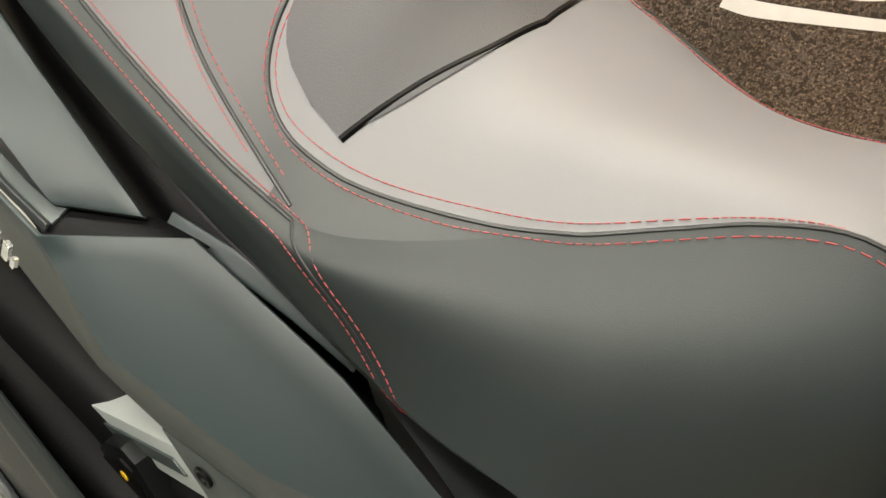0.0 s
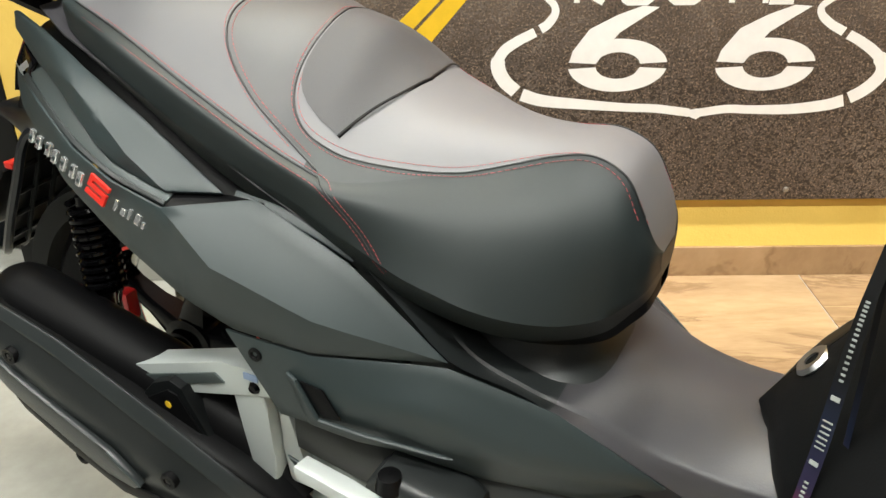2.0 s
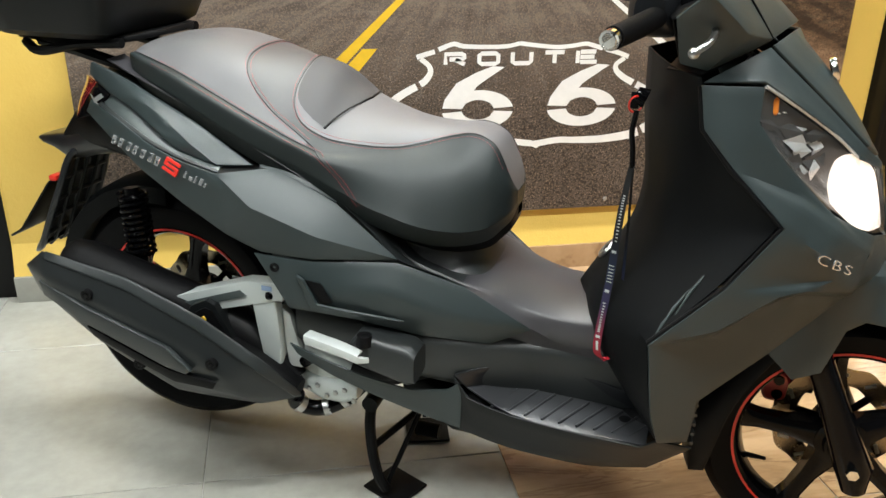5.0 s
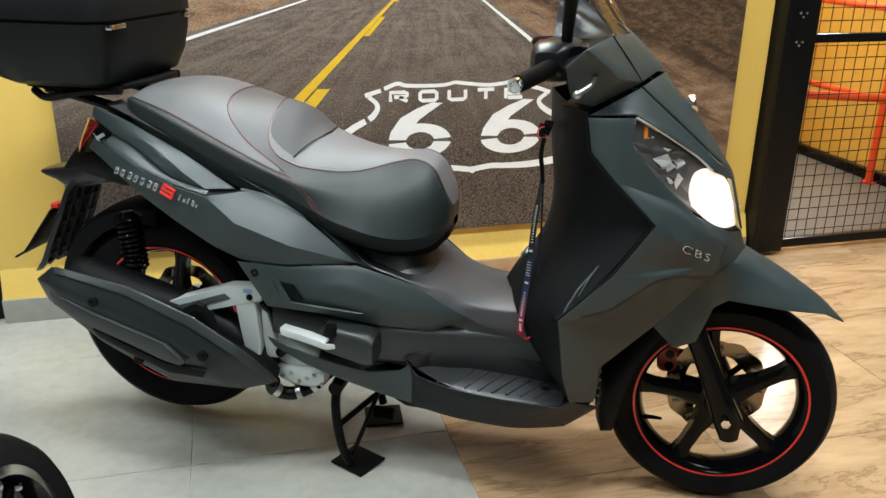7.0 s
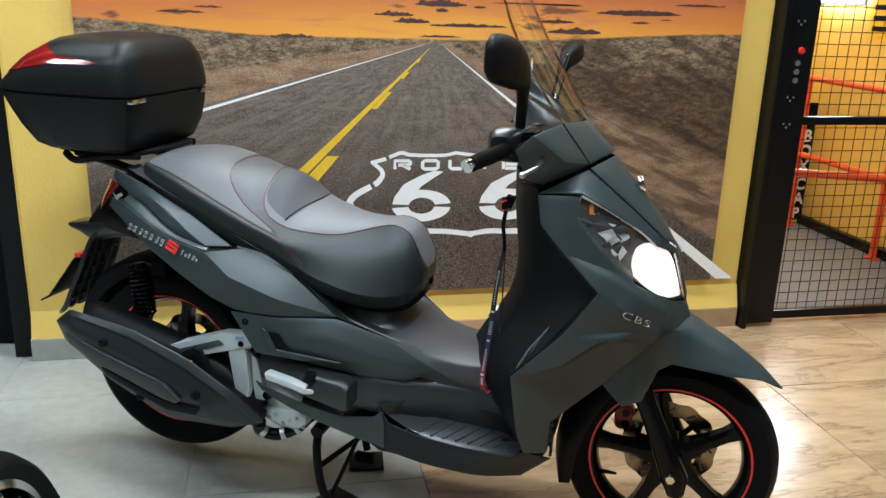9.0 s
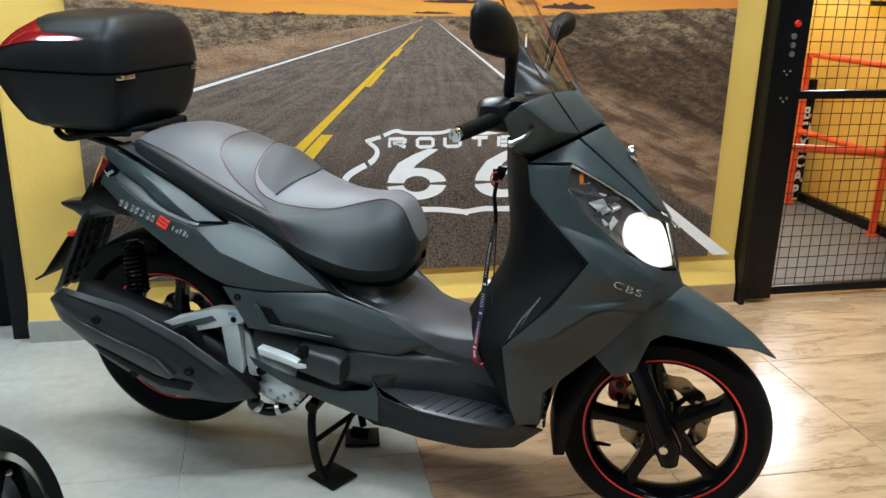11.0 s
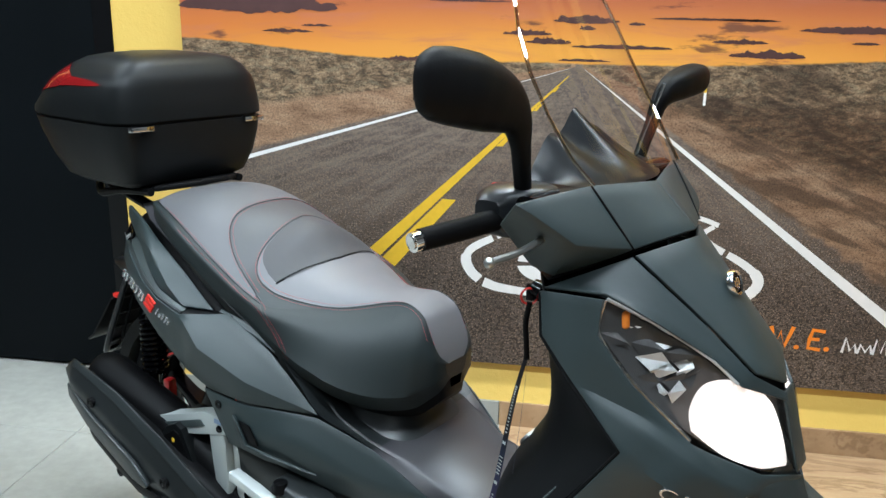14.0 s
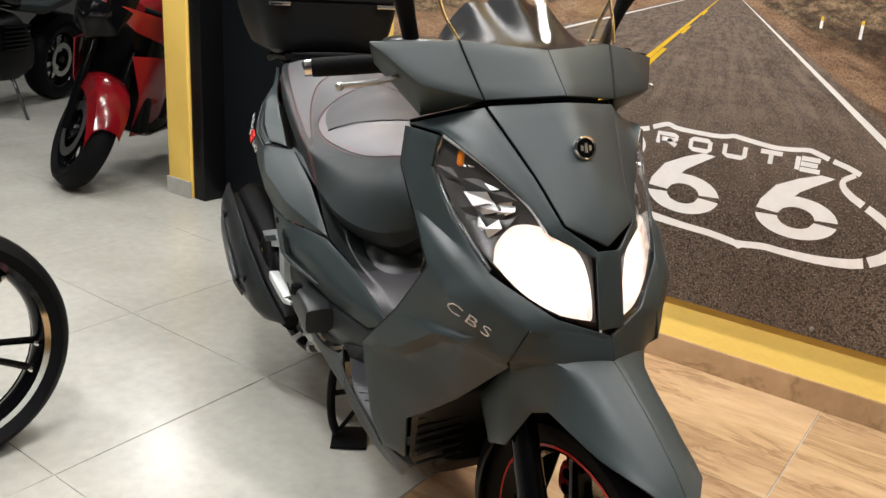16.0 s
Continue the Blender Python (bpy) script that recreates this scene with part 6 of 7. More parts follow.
COVER = [(-0.886, -0.283, 0.508), (-0.835, -0.288, 0.547), (-0.62, -0.312, 0.523), (-0.45, -0.320, 0.468), (-0.335, -0.303, 0.385), (-0.275, -0.262, 0.300), (-0.815, -0.313, 0.505), (-0.62, -0.338, 0.462), (-0.47, -0.345, 0.405), (-0.405, -0.338, 0.362),
         (-0.858, -0.288, 0.458), (-0.805, -0.316, 0.470), (-0.62, -0.337, 0.395), (-0.50, -0.340, 0.342), (-0.37, -0.325, 0.318), (-0.70, -0.315, 0.376), (-0.52, -0.322, 0.300), (-0.345, -0.30, 0.292)]
part("exhaust_cover", net(COVER, [(0, 1, 6), (1, 2, 7, 6), (2, 3, 8, 7), (3, 4, 9, 8), (4, 5, 14, 9), (0, 6, 11, 10), (6, 7, 12, 11), (7, 8, 13, 12), (8, 9, 14, 13), (10, 11, 12, 15), (15, 12, 13, 16), (16, 13, 14, 17), (14, 5, 17)], crease=0.96, thick=0.006), EXHAUST_BLACK, muffler, "black faceted exhaust cover")
# flange paler than the cover: the highlight along its top is in the colour
part("cover_flange", net([(-0.825, -0.290, 0.549), (-0.62, -0.311, 0.530), (-0.45, -0.319, 0.474), (-0.335, -0.302, 0.391), (-0.278, -0.263, 0.307), (-0.822, -0.301, 0.535), (-0.62, -0.323, 0.510), (-0.455, -0.332, 0.452), (-0.345, -0.318, 0.376), (-0.285, -0.275, 0.302)],
     [(i, i + 1, i + 6, i + 5) for i in range(4)], crease=0.6, thick=0.005), COVER_BLACK, muffler, "satin upper flange of the cover, paler for its highlight")
part("cover_slot", net([(-0.712, -0.334, 0.420), (-0.60, -0.344, 0.388), (-0.52, -0.349, 0.364), (-0.415, -0.345, 0.352), (-0.425, -0.344, 0.334), (-0.51, -0.346, 0.336), (-0.60, -0.342, 0.366), (-0.70, -0.332, 0.398)], [(0, 1, 6, 7), (1, 2, 5, 6), (2, 3, 4, 5)], crease=1, thick=0.005, levels=1), MATT_BLACK, muffler, "black slot in the cover")
part("cover_band", net([(-0.838, -0.306, 0.492), (-0.71, -0.334, 0.464), (-0.60, -0.347, 0.440), (-0.509, -0.354, 0.417), (-0.462, -0.351, 0.374), (-0.825, -0.311, 0.460), (-0.715, -0.335, 0.428), (-0.60, -0.347, 0.398), (-0.52, -0.353, 0.373), (-0.478, -0.350, 0.362)],
     [(i, i + 1, i + 6, i + 5) for i in range(4)], crease=0.9, thick=0.012, levels=1), COVER_BLACK, muffler, "raised satin band on the cover")
# thin pale tube drawn as the glint along the chamfer
part("band_glint", tube([(-0.509, -0.3605, 0.417), (-0.488, -0.360, 0.398), (-0.462, -0.3575, 0.374)], 0.0016, 6), RELIEF_GREY, muffler, "pale line for the glint on the band's chamfer")
for x, y, z in ((-0.704, -0.331, 0.487), (-0.426, -0.341, 0.387), (-0.60, -0.333, 0.350)):
    part("cover_bolt", move(spin([(0.0, 0.001), (0.006, 0.0), (0.007, -0.003), (0.012, -0.003), (0.013, 0.006)], 16), pose(x, y, z)), MATT_BLACK, muffler, "recessed black bolt")
    part("bolt_head", move(spin([(0.0, -0.003), (0.005, -0.002), (0.0055, 0.002)], 8), pose(x, y, z)), GLOSS_BLACK, muffler)
fin_ = part("exhaust_bracket", poly_prism([(-0.545, 0.425), (-0.505, 0.470), (-0.472, 0.486), (-0.452, 0.478), (-0.412, 0.402), (-0.43, 0.388)], -0.272, -0.240, 0.006), BLACK_PLASTIC, muffler, "black triangular bracket")
part("bracket_hollow", poly_prism([(-0.525, 0.437), (-0.475, 0.470), (-0.458, 0.466), (-0.425, 0.410)], -0.2745, -0.271, 0.001), MATT_BLACK, fin_)
part("paint_dot", move(spin([(0.0, -0.0008), (0.0055, -0.0008), (0.006, 0.0)], 9), pose(-0.478, -0.2746, 0.445)), YELLOW_PAINT, fin_, "small yellow paint dot")
part("header_pipe", tube(spline([(-0.30, -0.24, 0.285), (-0.31, -0.22, 0.25), (-0.27, -0.20, 0.232), (-0.22, -0.18, 0.252), (-0.18, -0.16, 0.29), (-0.12, -0.12, 0.31)], 6), 0.017, 14), GLOSS_BLACK, muffler, "gloss black header pipe")
for p, q in (((-0.31, -0.222, 0.253), (-0.30, -0.214, 0.243)), ((-0.262, -0.196, 0.233), (-0.25, -0.19, 0.236)), ((-0.225, -0.182, 0.249), (-0.215, -0.178, 0.256))):
    part("pipe_clamp", tube([p, q], 0.0188, 14), STEEL, muffler, "steel pipe clamp")

# alloy swing arm and engine
arm = part("swing_arm", poly_prism([(-0.61, 0.458), (-0.545, 0.480), (-0.405, 0.531), (-0.337, 0.536), (-0.318, 0.520), (-0.325, 0.498), (-0.392, 0.488), (-0.54, 0.438), (-0.61, 0.42)], -0.242, -0.205, 0.005), ALLOY, scooter, "cast grey alloy swing arm")
part("arm_leg", poly_prism([(-0.393, 0.492), (-0.343, 0.505), (-0.338, 0.47), (-0.335, 0.40), (-0.340, 0.312), (-0.365, 0.306), (-0.372, 0.36), (-0.383, 0.43)], -0.240, -0.212, 0.005), ALLOY, arm, "downward leg of the arm")
part("arm_plate", poly_prism([(-0.338, 0.478), (-0.320, 0.463), (-0.298, 0.372), (-0.300, 0.345), (-0.328, 0.345), (-0.334, 0.40)], -0.222, -0.205, 0.004), PALE_GREY, arm, "bright plate behind the leg")
part("sticker", box(-0.366, -0.344, -0.2440, -0.2425, 0.519, 0.529, 0), plain("blue_sticker", (0.22, 0.30, 0.45), 0.4), arm, "small blue sticker", 0)
for x, z in ((-0.352, 0.508), (-0.342, 0.32), (-0.575, 0.449)):
    part("bolt", move(spin([(0, -0.006), (0.006, -0.005), (0.009, 0)], 8), pose(x, -0.242, z)), GLOSS_BLACK, arm)
# dark plate laid on the arm to draw the shade of its web
part("arm_shade", poly_prism([(-0.545, 0.464), (-0.415, 0.511), (-0.40, 0.500), (-0.54, 0.450)], -0.2445, -0.241, 0.001), RELIEF_GREY, arm, "dark strip drawn for the shade on the arm's web")
part("engine", loft([ring_super(x, -0.02, z, w, h, 24, 3.5) for x, z, w, h in ((-0.42, 0.40, 0.12, 0.06), (-0.34, 0.39, 0.17, 0.11), (-0.25, 0.37, 0.18, 0.11), (-0.17, 0.36, 0.17, 0.09), (-0.05, 0.36, 0.12, 0.06))]), MATT_BLACK, scooter, "dark engine block")
case = part("engine_cover", move(spin([(0, -0.018), (0.05, -0.018), (0.062, -0.010), (0.066, 0.02)], 28), pose(-0.262, -0.185, 0.372)), ALLOY, scooter, "cast alloy engine cover")
part("engine_cover_lower", loft([ring_super(x, -0.185, z, 0.02, h, 16, 3) for x, z, h in ((-0.31, 0.30, 0.02), (-0.27, 0.295, 0.035), (-0.22, 0.29, 0.03), (-0.19, 0.295, 0.015))]), ALLOY, scooter, "cast alloy sump cover")
part("oil_cap", move(spin([(0, -0.02), (0.012, -0.02), (0.015, 0)], 10), pose(-0.292, -0.205, 0.362)), GLOSS_BLACK, scooter, "black oil filler cap")
for k in range(6):
    part("sump_bolt", move(spin([(0, -0.005), (0.005, -0.004), (0.006, 0)], 8), pose(-0.295 + 0.02 * k, -0.207, 0.29 + 0.012 * math.sin(k * 2.1))), STEEL, scooter)

# pillion peg and its bracket
peg = part("footpeg", net([(-0.252, -0.300, 0.468), (-0.185, -0.298, 0.452), (-0.148, -0.292, 0.438), (-0.130, -0.280, 0.432), (-0.248, -0.30, 0.453), (-0.18, -0.298, 0.438), (-0.150, -0.292, 0.425), (-0.130, -0.28, 0.424), (-0.248, -0.280, 0.468), (-0.185, -0.278, 0.455), (-0.145, -0.275, 0.44)],
     [(0, 1, 5, 4), (1, 2, 6, 5), (2, 3, 7, 6), (0, 8, 9, 1), (1, 9, 10, 2)], crease=0.5, thick=0.008), PALE_GREY, scooter, "pale grey folding passenger footpeg")
part("peg_bracket", loft([ring_super(x, -0.235, z, 0.035, h, 20, 5) for x, z, h in ((-0.175, 0.43, 0.02), (-0.16, 0.435, 0.035), (-0.06, 0.415, 0.04), (-0.045, 0.412, 0.03))]), BODY_GREY, scooter, "black footpeg bracket")
part("peg_pivot", move(spin([(0, 0.022), (0.014, 0.02), (0.018, 0.0)], 16, "z"), pose(-0.145, -0.262, 0.45)), MATT_BLACK, scooter)

# lower skirts and floor
ARM = [(-0.315, -0.238, 0.410), (-0.25, -0.235, 0.385), (-0.17, -0.23, 0.360), (-0.07, -0.213, 0.335), (0.0, -0.200, 0.343), (0.022, -0.199, 0.360), (0.03, -0.199, 0.330), (0.026, -0.189, 0.251), (-0.30, -0.235, 0.385), (-0.23, -0.222, 0.340), (-0.14, -0.208, 0.302), (-0.05, -0.198, 0.272), (0.024, -0.189, 0.251)]
both("skirt_arm", ARM, [(0, 1, 9, 8), (1, 2, 10, 9), (2, 3, 11, 10), (3, 4, 6, 11), (4, 5, 6), (6, 7, 11)], GRAPHITE, "satin graphite lower frame cover", crease=0.4)
SKIRT = [(0.012, -0.194, 0.370), (0.045, -0.208, 0.337), (0.13, -0.216, 0.319), (0.26, -0.221, 0.313), (0.375, -0.238, 0.322), (0.402, -0.246, 0.347), (0.02, -0.188, 0.252), (0.07, -0.192, 0.240), (0.14, -0.192, 0.228), (0.28, -0.187, 0.219), (0.39, -0.195, 0.250), (0.464, -0.212, 0.322)]
both("floor_skirt", SKIRT, [(0, 1, 7, 6), (1, 2, 8, 7), (2, 3, 9, 8), (3, 4, 10, 9), (4, 5, 11, 10)], BLACK_PLASTIC, "black grained floorboard skirt", crease=0.3)
MAT = [(0.035, -0.185, 0.345), (0.13, -0.212, 0.316), (0.26, -0.216, 0.309), (0.385, -0.232, 0.322), (0.385, -0.115, 0.305), (0.24, -0.112, 0.322), (0.10, -0.125, 0.336)]
for flip in (False, True):
    mat_ = part("floor_mat", net(MAT, [(0, 1, 6), (6, 1, 2, 5), (5, 2, 3, 4)], crease=0.3, flip=flip), MAT_RUBBER, scooter, "dark grey ribbed rubber floor mat")
    s = 1 if flip else -1
    for k in range(9):
        x = 0.09 + 0.033 * k
        part("mat_rib", tube([(x, s * 0.205, 0.3235 - 0.006 * min(1, k / 3)), (x + 0.045, s * 0.125, 0.333 - 0.0028 * k)], 0.0026, 6), MAT_RUBBER, mat_)
    for x, y in ((0.13, 0.15), (0.34, 0.15)):
        part("mat_boss", move(spin([(0, 0.005), (0.012, 0.003), (0.014, 0)], 14, "z"), pose(x, s * y, 0.324 if x < 0.2 else 0.313)), RUBBER, mat_)
TRAY = [(0.010, -0.192, 0.374), (0.06, -0.165, 0.386), (0.14, -0.122, 0.388), (0.25, -0.116, 0.376), (0.36, -0.118, 0.352), (0.035, -0.184, 0.344), (0.07, -0.150, 0.338), (0.14, -0.112, 0.330), (0.25, -0.104, 0.318), (0.36, -0.106, 0.304)]
both("floor_tray", TRAY, [(i, i + 1, i + 6, i + 5) for i in range(4)], SATIN_BLACK, "raised inner wall of the floorboard", crease=0.2, thick=0.006)
part("belly", loft([ring_super(x, 0, (a + b) / 2, w, (a - b) / 2, 24, 4) for x, w, a, b in ((-0.12, 0.12, 0.33, 0.24), (0.0, 0.165, 0.33, 0.20), (0.15, 0.178, 0.31, 0.205), (0.30, 0.175, 0.31, 0.21), (0.41, 0.165, 0.33, 0.25), (0.45, 0.14, 0.38, 0.30))]), MATT_BLACK, scooter, "black under-belly")

# centre stand
stand = part("centre_stand", tube(spline([(-0.19, -0.115, 0.245), (-0.187, -0.145, 0.19), (-0.178, -0.155, 0.12), (-0.165, -0.155, 0.06), (-0.152, -0.145, 0.022)], 5), 0.012, 10), MATT_BLACK, scooter, "black steel centre stand")
part("stand_leg", tube(spline([(-0.19, 0.115, 0.245), (-0.187, 0.145, 0.19), (-0.178, 0.155, 0.12), (-0.165, 0.155, 0.06), (-0.155, 0.15, 0.022)], 5), 0.012, 10), MATT_BLACK, stand)
for sy in (-1, 1):
    part("stand_foot", move(box(-0.052, 0.052, -0.048, 0.048, 0.004, 0.010, 0.001), pose(-0.143, sy * 0.112, 0, 0, 0, 23 * sy)), MATT_BLACK, stand, "square black foot plate")
part("stand_cross", tube([(-0.18, -0.15, 0.13), (-0.10, 0.0, 0.17), (-0.18, 0.15, 0.13)], 0.008, 8), MATT_BLACK, stand)
part("stand_brace", tube([(-0.152, -0.14, 0.03), (-0.10, -0.05, 0.19)], 0.006, 8), MATT_BLACK, stand)
part("stand_pivot", tube([(-0.185, -0.15, 0.235), (-0.185, 0.15, 0.235)], 0.018, 12), MATT_BLACK, stand)
part("stand_bumper", tube([(-0.14, 0.03, 0.07), (-0.085, 0.03, 0.07)], 0.018, 12), RUBBER, stand)
part("side_leg", tube([(-0.12, 0.12, 0.22), (-0.05, 0.14, 0.10), (-0.03, 0.14, 0.085)], 0.011, 8), MATT_BLACK, stand)

# top case on its rack
CASE = [(0.958, 0.155, 0.148, -0.870), (0.972, 0.178, 0.170, -0.872), (1.02, 0.198, 0.197, -0.880), (1.07, 0.210, 0.215, -0.890), (1.108, 0.215, 0.226, -0.897)]
LID = [(1.116, 0.217, 0.228, -0.898), (1.130, 0.217, 0.226, -0.896), (1.160, 0.212, 0.207, -0.880), (1.19, 0.205, 0.186, -0.864), (1.208, 0.197, 0.172, -0.853), (1.217, 0.187, 0.162, -0.847), (1.236, 0.170, 0.143, -0.836), (1.251, 0.146, 0.120, -0.828), (1.259, 0.11, 0.088, -0.822), (1.264, 0.06, 0.05, -0.82)]


def case_ring(z, w, l, cx, n=56, grow=0.0):
    out = []
    for k in range(n):
        a = 2 * math.pi * k / n
        c, s = math.cos(a), math.sin(a)
        p = 8.0 if c > 0 else 3.0
        out.append((cx + (l + grow) * math.copysign(abs(c) ** (2 / p), c), (w + grow) * math.copysign(abs(s) ** (2 / (6.0 if c > 0 else 4.2)), s), z))
    return out


topcase = part("top_case", loft([case_ring(*r) for r in CASE]), BLACK_PLASTIC, scooter, "black grained plastic top case")
part("case_seam", loft([case_ring(z, w - 0.005, l - 0.005, cx) for z, w, l, cx in ((1.105, 0.214, 0.224, -0.896), (1.119, 0.216, 0.226, -0.897))]), MATT_BLACK, topcase)
part("case_lid", loft([case_ring(*r) for r in LID]), BLACK_PLASTIC, topcase, "domed black case lid")
# wrap-round reflector, cut to a point on either flank
rows = []
for k in range(-30, 31):
    f = k / 30
    row = []
    for j in range(6):
        z = 1.150 + 0.046 * abs(f) ** 1.6 + (0.088 - 0.036 * abs(f) ** 2.2) * (1 - abs(f) ** 4) * j / 5
        zs = [r[0] for r in LID]
        w, l, cx = (float(np.interp(z, zs, [r[c] for r in LID])) for c in (1, 2, 3))
        c, e = math.cos(radians(180 - 97 * f)), math.sin(radians(180 - 97 * f))
        p = 8.0 if c > 0 else 3.0
        row.append((cx + (l + 0.0025) * math.copysign(abs(c) ** (2 / p), c), (w + 0.0025) * math.copysign(abs(e) ** (2 / 4.2), e), z))
    rows.append(row)
part("case_reflector", loft(rows, False), RED_LENS, topcase, "dark red wrap-round rear reflector")
for y in (-0.163, 0.155):
    part("case_latch", box(-0.677, -0.662, y - 0.03, y + 0.03, 1.097, 1.109, 0.003), CHROME, topcase, "chrome case latch")
rack = part("rack", net([(-1.0, -0.08, 0.945), (-1.0, 0.08, 0.945), (-0.86, -0.12, 0.945), (-0.86, 0.12, 0.945), (-0.70, -0.12, 0.958), (-0.70, 0.12, 0.958), (-0.66, -0.06, 0.965), (-0.66, 0.06, 0.965)], [(0, 1, 3, 2), (2, 3, 5, 4), (4, 5, 7, 6)], crease=0.5, thick=0.014), MATT_BLACK, scooter, "black rear carrier rack")
for s in (-1, 1):
    part("rack_arm", tube(spline([(-0.93, s * 0.09, 0.94), (-0.83, s * 0.1, 0.925), (-0.74, s * 0.1, 0.905), (-0.66, s * 0.10, 0.895)], 5), 0.013, 8), MATT_BLACK, rack)
    part("rack_lip", tube(spline([(-0.96, s * 0.10, 0.935), (-0.90, s * 0.13, 0.925), (-0.80, s * 0.135, 0.945), (-0.70, s * 0.13, 0.952)], 5), 0.010, 8), MATT_BLACK, rack)

def frame_on(p, along, normal):
    """A pose at p with x along a line and z out of a face."""
    x, n = Vector(along).normalized(), Vector(normal).normalized()
    y = n.cross(x).normalized()
    n = x.cross(y)
    return Matrix.Translation(p) @ Matrix((x, y, n)).transposed().to_4x4()


# raised marks on the flanks, as plain chrome and red shapes
for s in (-1, 1):
    q = lambda x, y, z: Vector((x, s * y, z))  # noqa: E731
    p0, p1 = q(-0.660, 0.236, 0.789), q(-0.540, 0.2735, 0.769)
    for k in range(7):
        m = frame_on(p0.lerp(p1, k / 6), p1 - p0, (-0.2, s * 0.93, 0.25))
        bar = box(-0.0050, 0.0050, -0.0088, 0.0088, 0.001, 0.006, 0.0010)
        for v in bar.verts:
            v.co.x += 0.22 * v.co.y * (1 if k % 2 else 0.8)
            v.co.z += 0.0012 * math.sin(2.3 * k)
        part("mark_bar", move(bar, m), MARK, scooter, "raised silver mark", 0)
        part("mark_slot", move(box(-0.0018, 0.0030, -0.0040 + 0.003 * (k % 3), 0.0012 + 0.003 * (k % 3), 0.0055, 0.0076, 0.0004), m), GRAPHITE, scooter, "", 0)
    m = frame_on(q(-0.511, 0.2785, 0.763), q(0.12, 0.02, -0.05), (-0.05, s * 0.93, 0.3))
    for y in (-0.0095, 0.0, 0.0095):
        part("mark_red", move(box(-0.017, 0.017, y - 0.003, y + 0.003, 0, 0.004, 0.001), m), RED_LINE, scooter, "raised red mark", 0)
    for x, y in ((-0.0135, 0.005), (0.0135, -0.005)):
        part("mark_red", move(box(x - 0.0035, x + 0.0035, y - 0.0045, y + 0.0045, 0, 0.0039, 0.001), m), RED_LINE, scooter, "", 0)
    for k in range(5):
        m = frame_on(q(-0.478, 0.2825, 0.752).lerp(q(-0.436, 0.285, 0.739), k / 4), q(0.12, 0.01, -0.04), (0.0, s * 0.93, 0.3))
        part("mark_bar", move(box(-0.0036, 0.0004 + 0.003 * (k % 2), -0.0065, 0.0065 - 0.005 * (k % 3 == 1), 0.001, 0.005, 0.0006), m), MARK, scooter, "", 0)
lettering("CBS", 0.0225, frame_on((0.6315, -0.2073, 0.7045), (0.065, 0.055, -0.038), (0.68, -0.72, 0.10)), MARK, scooter, "raised_letters", 0.0012, 1.25, 2.0, -0.0002)

# ---- lanyard hanging from the ignition key ----
t = Tree("printed_lanyard_strap")
z = t.xyz()[2]
t.set(Base_Color=t.ramp(t.m("MULTIPLY", t.m("SUBTRACT", z, 0.44), 2.4), [(0.0, (0.48, 0.02, 0.035)), (0.13, (0.30, 0.02, 0.05)), (0.26, (0.035, 0.025, 0.08)), (0.42, (0.012, 0.022, 0.06)), (0.55, (0.008, 0.009, 0.012)), (1.0, (0.007, 0.007, 0.008))]), Roughness=0.6)
STRAP = t.material
lanyard = thing("lanyard", "printed blue, black and red lanyard hanging from the key", "lanyard", pose(0.351, -1.079, 0, 0, 0, -28))


def ribbon(points, width, across):
    line = spline(points, 8)
    ws = width if isinstance(width, (list, tuple)) else [width] * len(line)
    a = Vector(across).normalized()
    bm = loft([[p - a * w / 2, p + a * w / 2] for p, w in zip(line, np.interp(np.linspace(0, 1, len(line)), np.linspace(0, 1, len(ws)), ws))], False)
    bmesh.ops.solidify(bm, geom=bm.faces[:], thickness=0.0012)
    return bm


part("strap", ribbon([(0.298, -0.095, 0.800), (0.290, -0.118, 0.72), (0.284, -0.145, 0.60), (0.276, -0.168, 0.50), (0.277, -0.172, 0.462), (0.290, -0.172, 0.450)], [0.011, 0.015, 0.016, 0.016, 0.016, 0.016], (0.9, -0.42, 0.12)), STRAP, lanyard, "printed fabric strap")
part("strap", ribbon([(0.300, -0.092, 0.800), (0.304, -0.112, 0.70), (0.306, -0.135, 0.60), (0.308, -0.160, 0.50), (0.302, -0.168, 0.460), (0.288, -0.173, 0.4495)], [0.009, 0.010, 0.010, 0.010, 0.012, 0.016], (0.5, -0.8, 0.1)), STRAP, lanyard, "printed fabric strap")
# small printed characters and emblems down the strap, as plain bars
line = spline([(0.298, -0.095, 0.800), (0.290, -0.118, 0.72), (0.284, -0.145, 0.60), (0.276, -0.168, 0.50), (0.277, -0.172, 0.462)], 20)
across = Vector((0.9, -0.42, 0.12)).normalized()
for k0, k1, w, h, gap in ((14, 30, 0.0045, 0.0022, 1), (32, 34, 0.009, 0.005, 2), (36, 42, 0.010, 0.0016, 1), (44, 46, 0.009, 0.005, 2), (48, 60, 0.0045, 0.0022, 1), (62, 64, 0.009, 0.005, 2), (66, 77, 0.0045, 0.0020, 1)):
    for k in range(k0, k1, gap):
        tan = (line[k + 1] - line[k]).normalized()
        face = tan.cross(across).normalized()
        face = face if face.y < 0 else -face
        part("print_bar", move(box(-h / 2, h / 2, -w / 2, w / 2, 0.0008, 0.0014), frame_on(line[k], tan, face)), PALE_GREY, lanyard, "", 0)
part("cord", tube(spline([(0.296, -0.088, 0.895), (0.292, -0.092, 0.86), (0.296, -0.094, 0.83), (0.299, -0.094, 0.795)], 5), 0.005, 8), MATT_BLACK, lanyard, "black cord and clip")
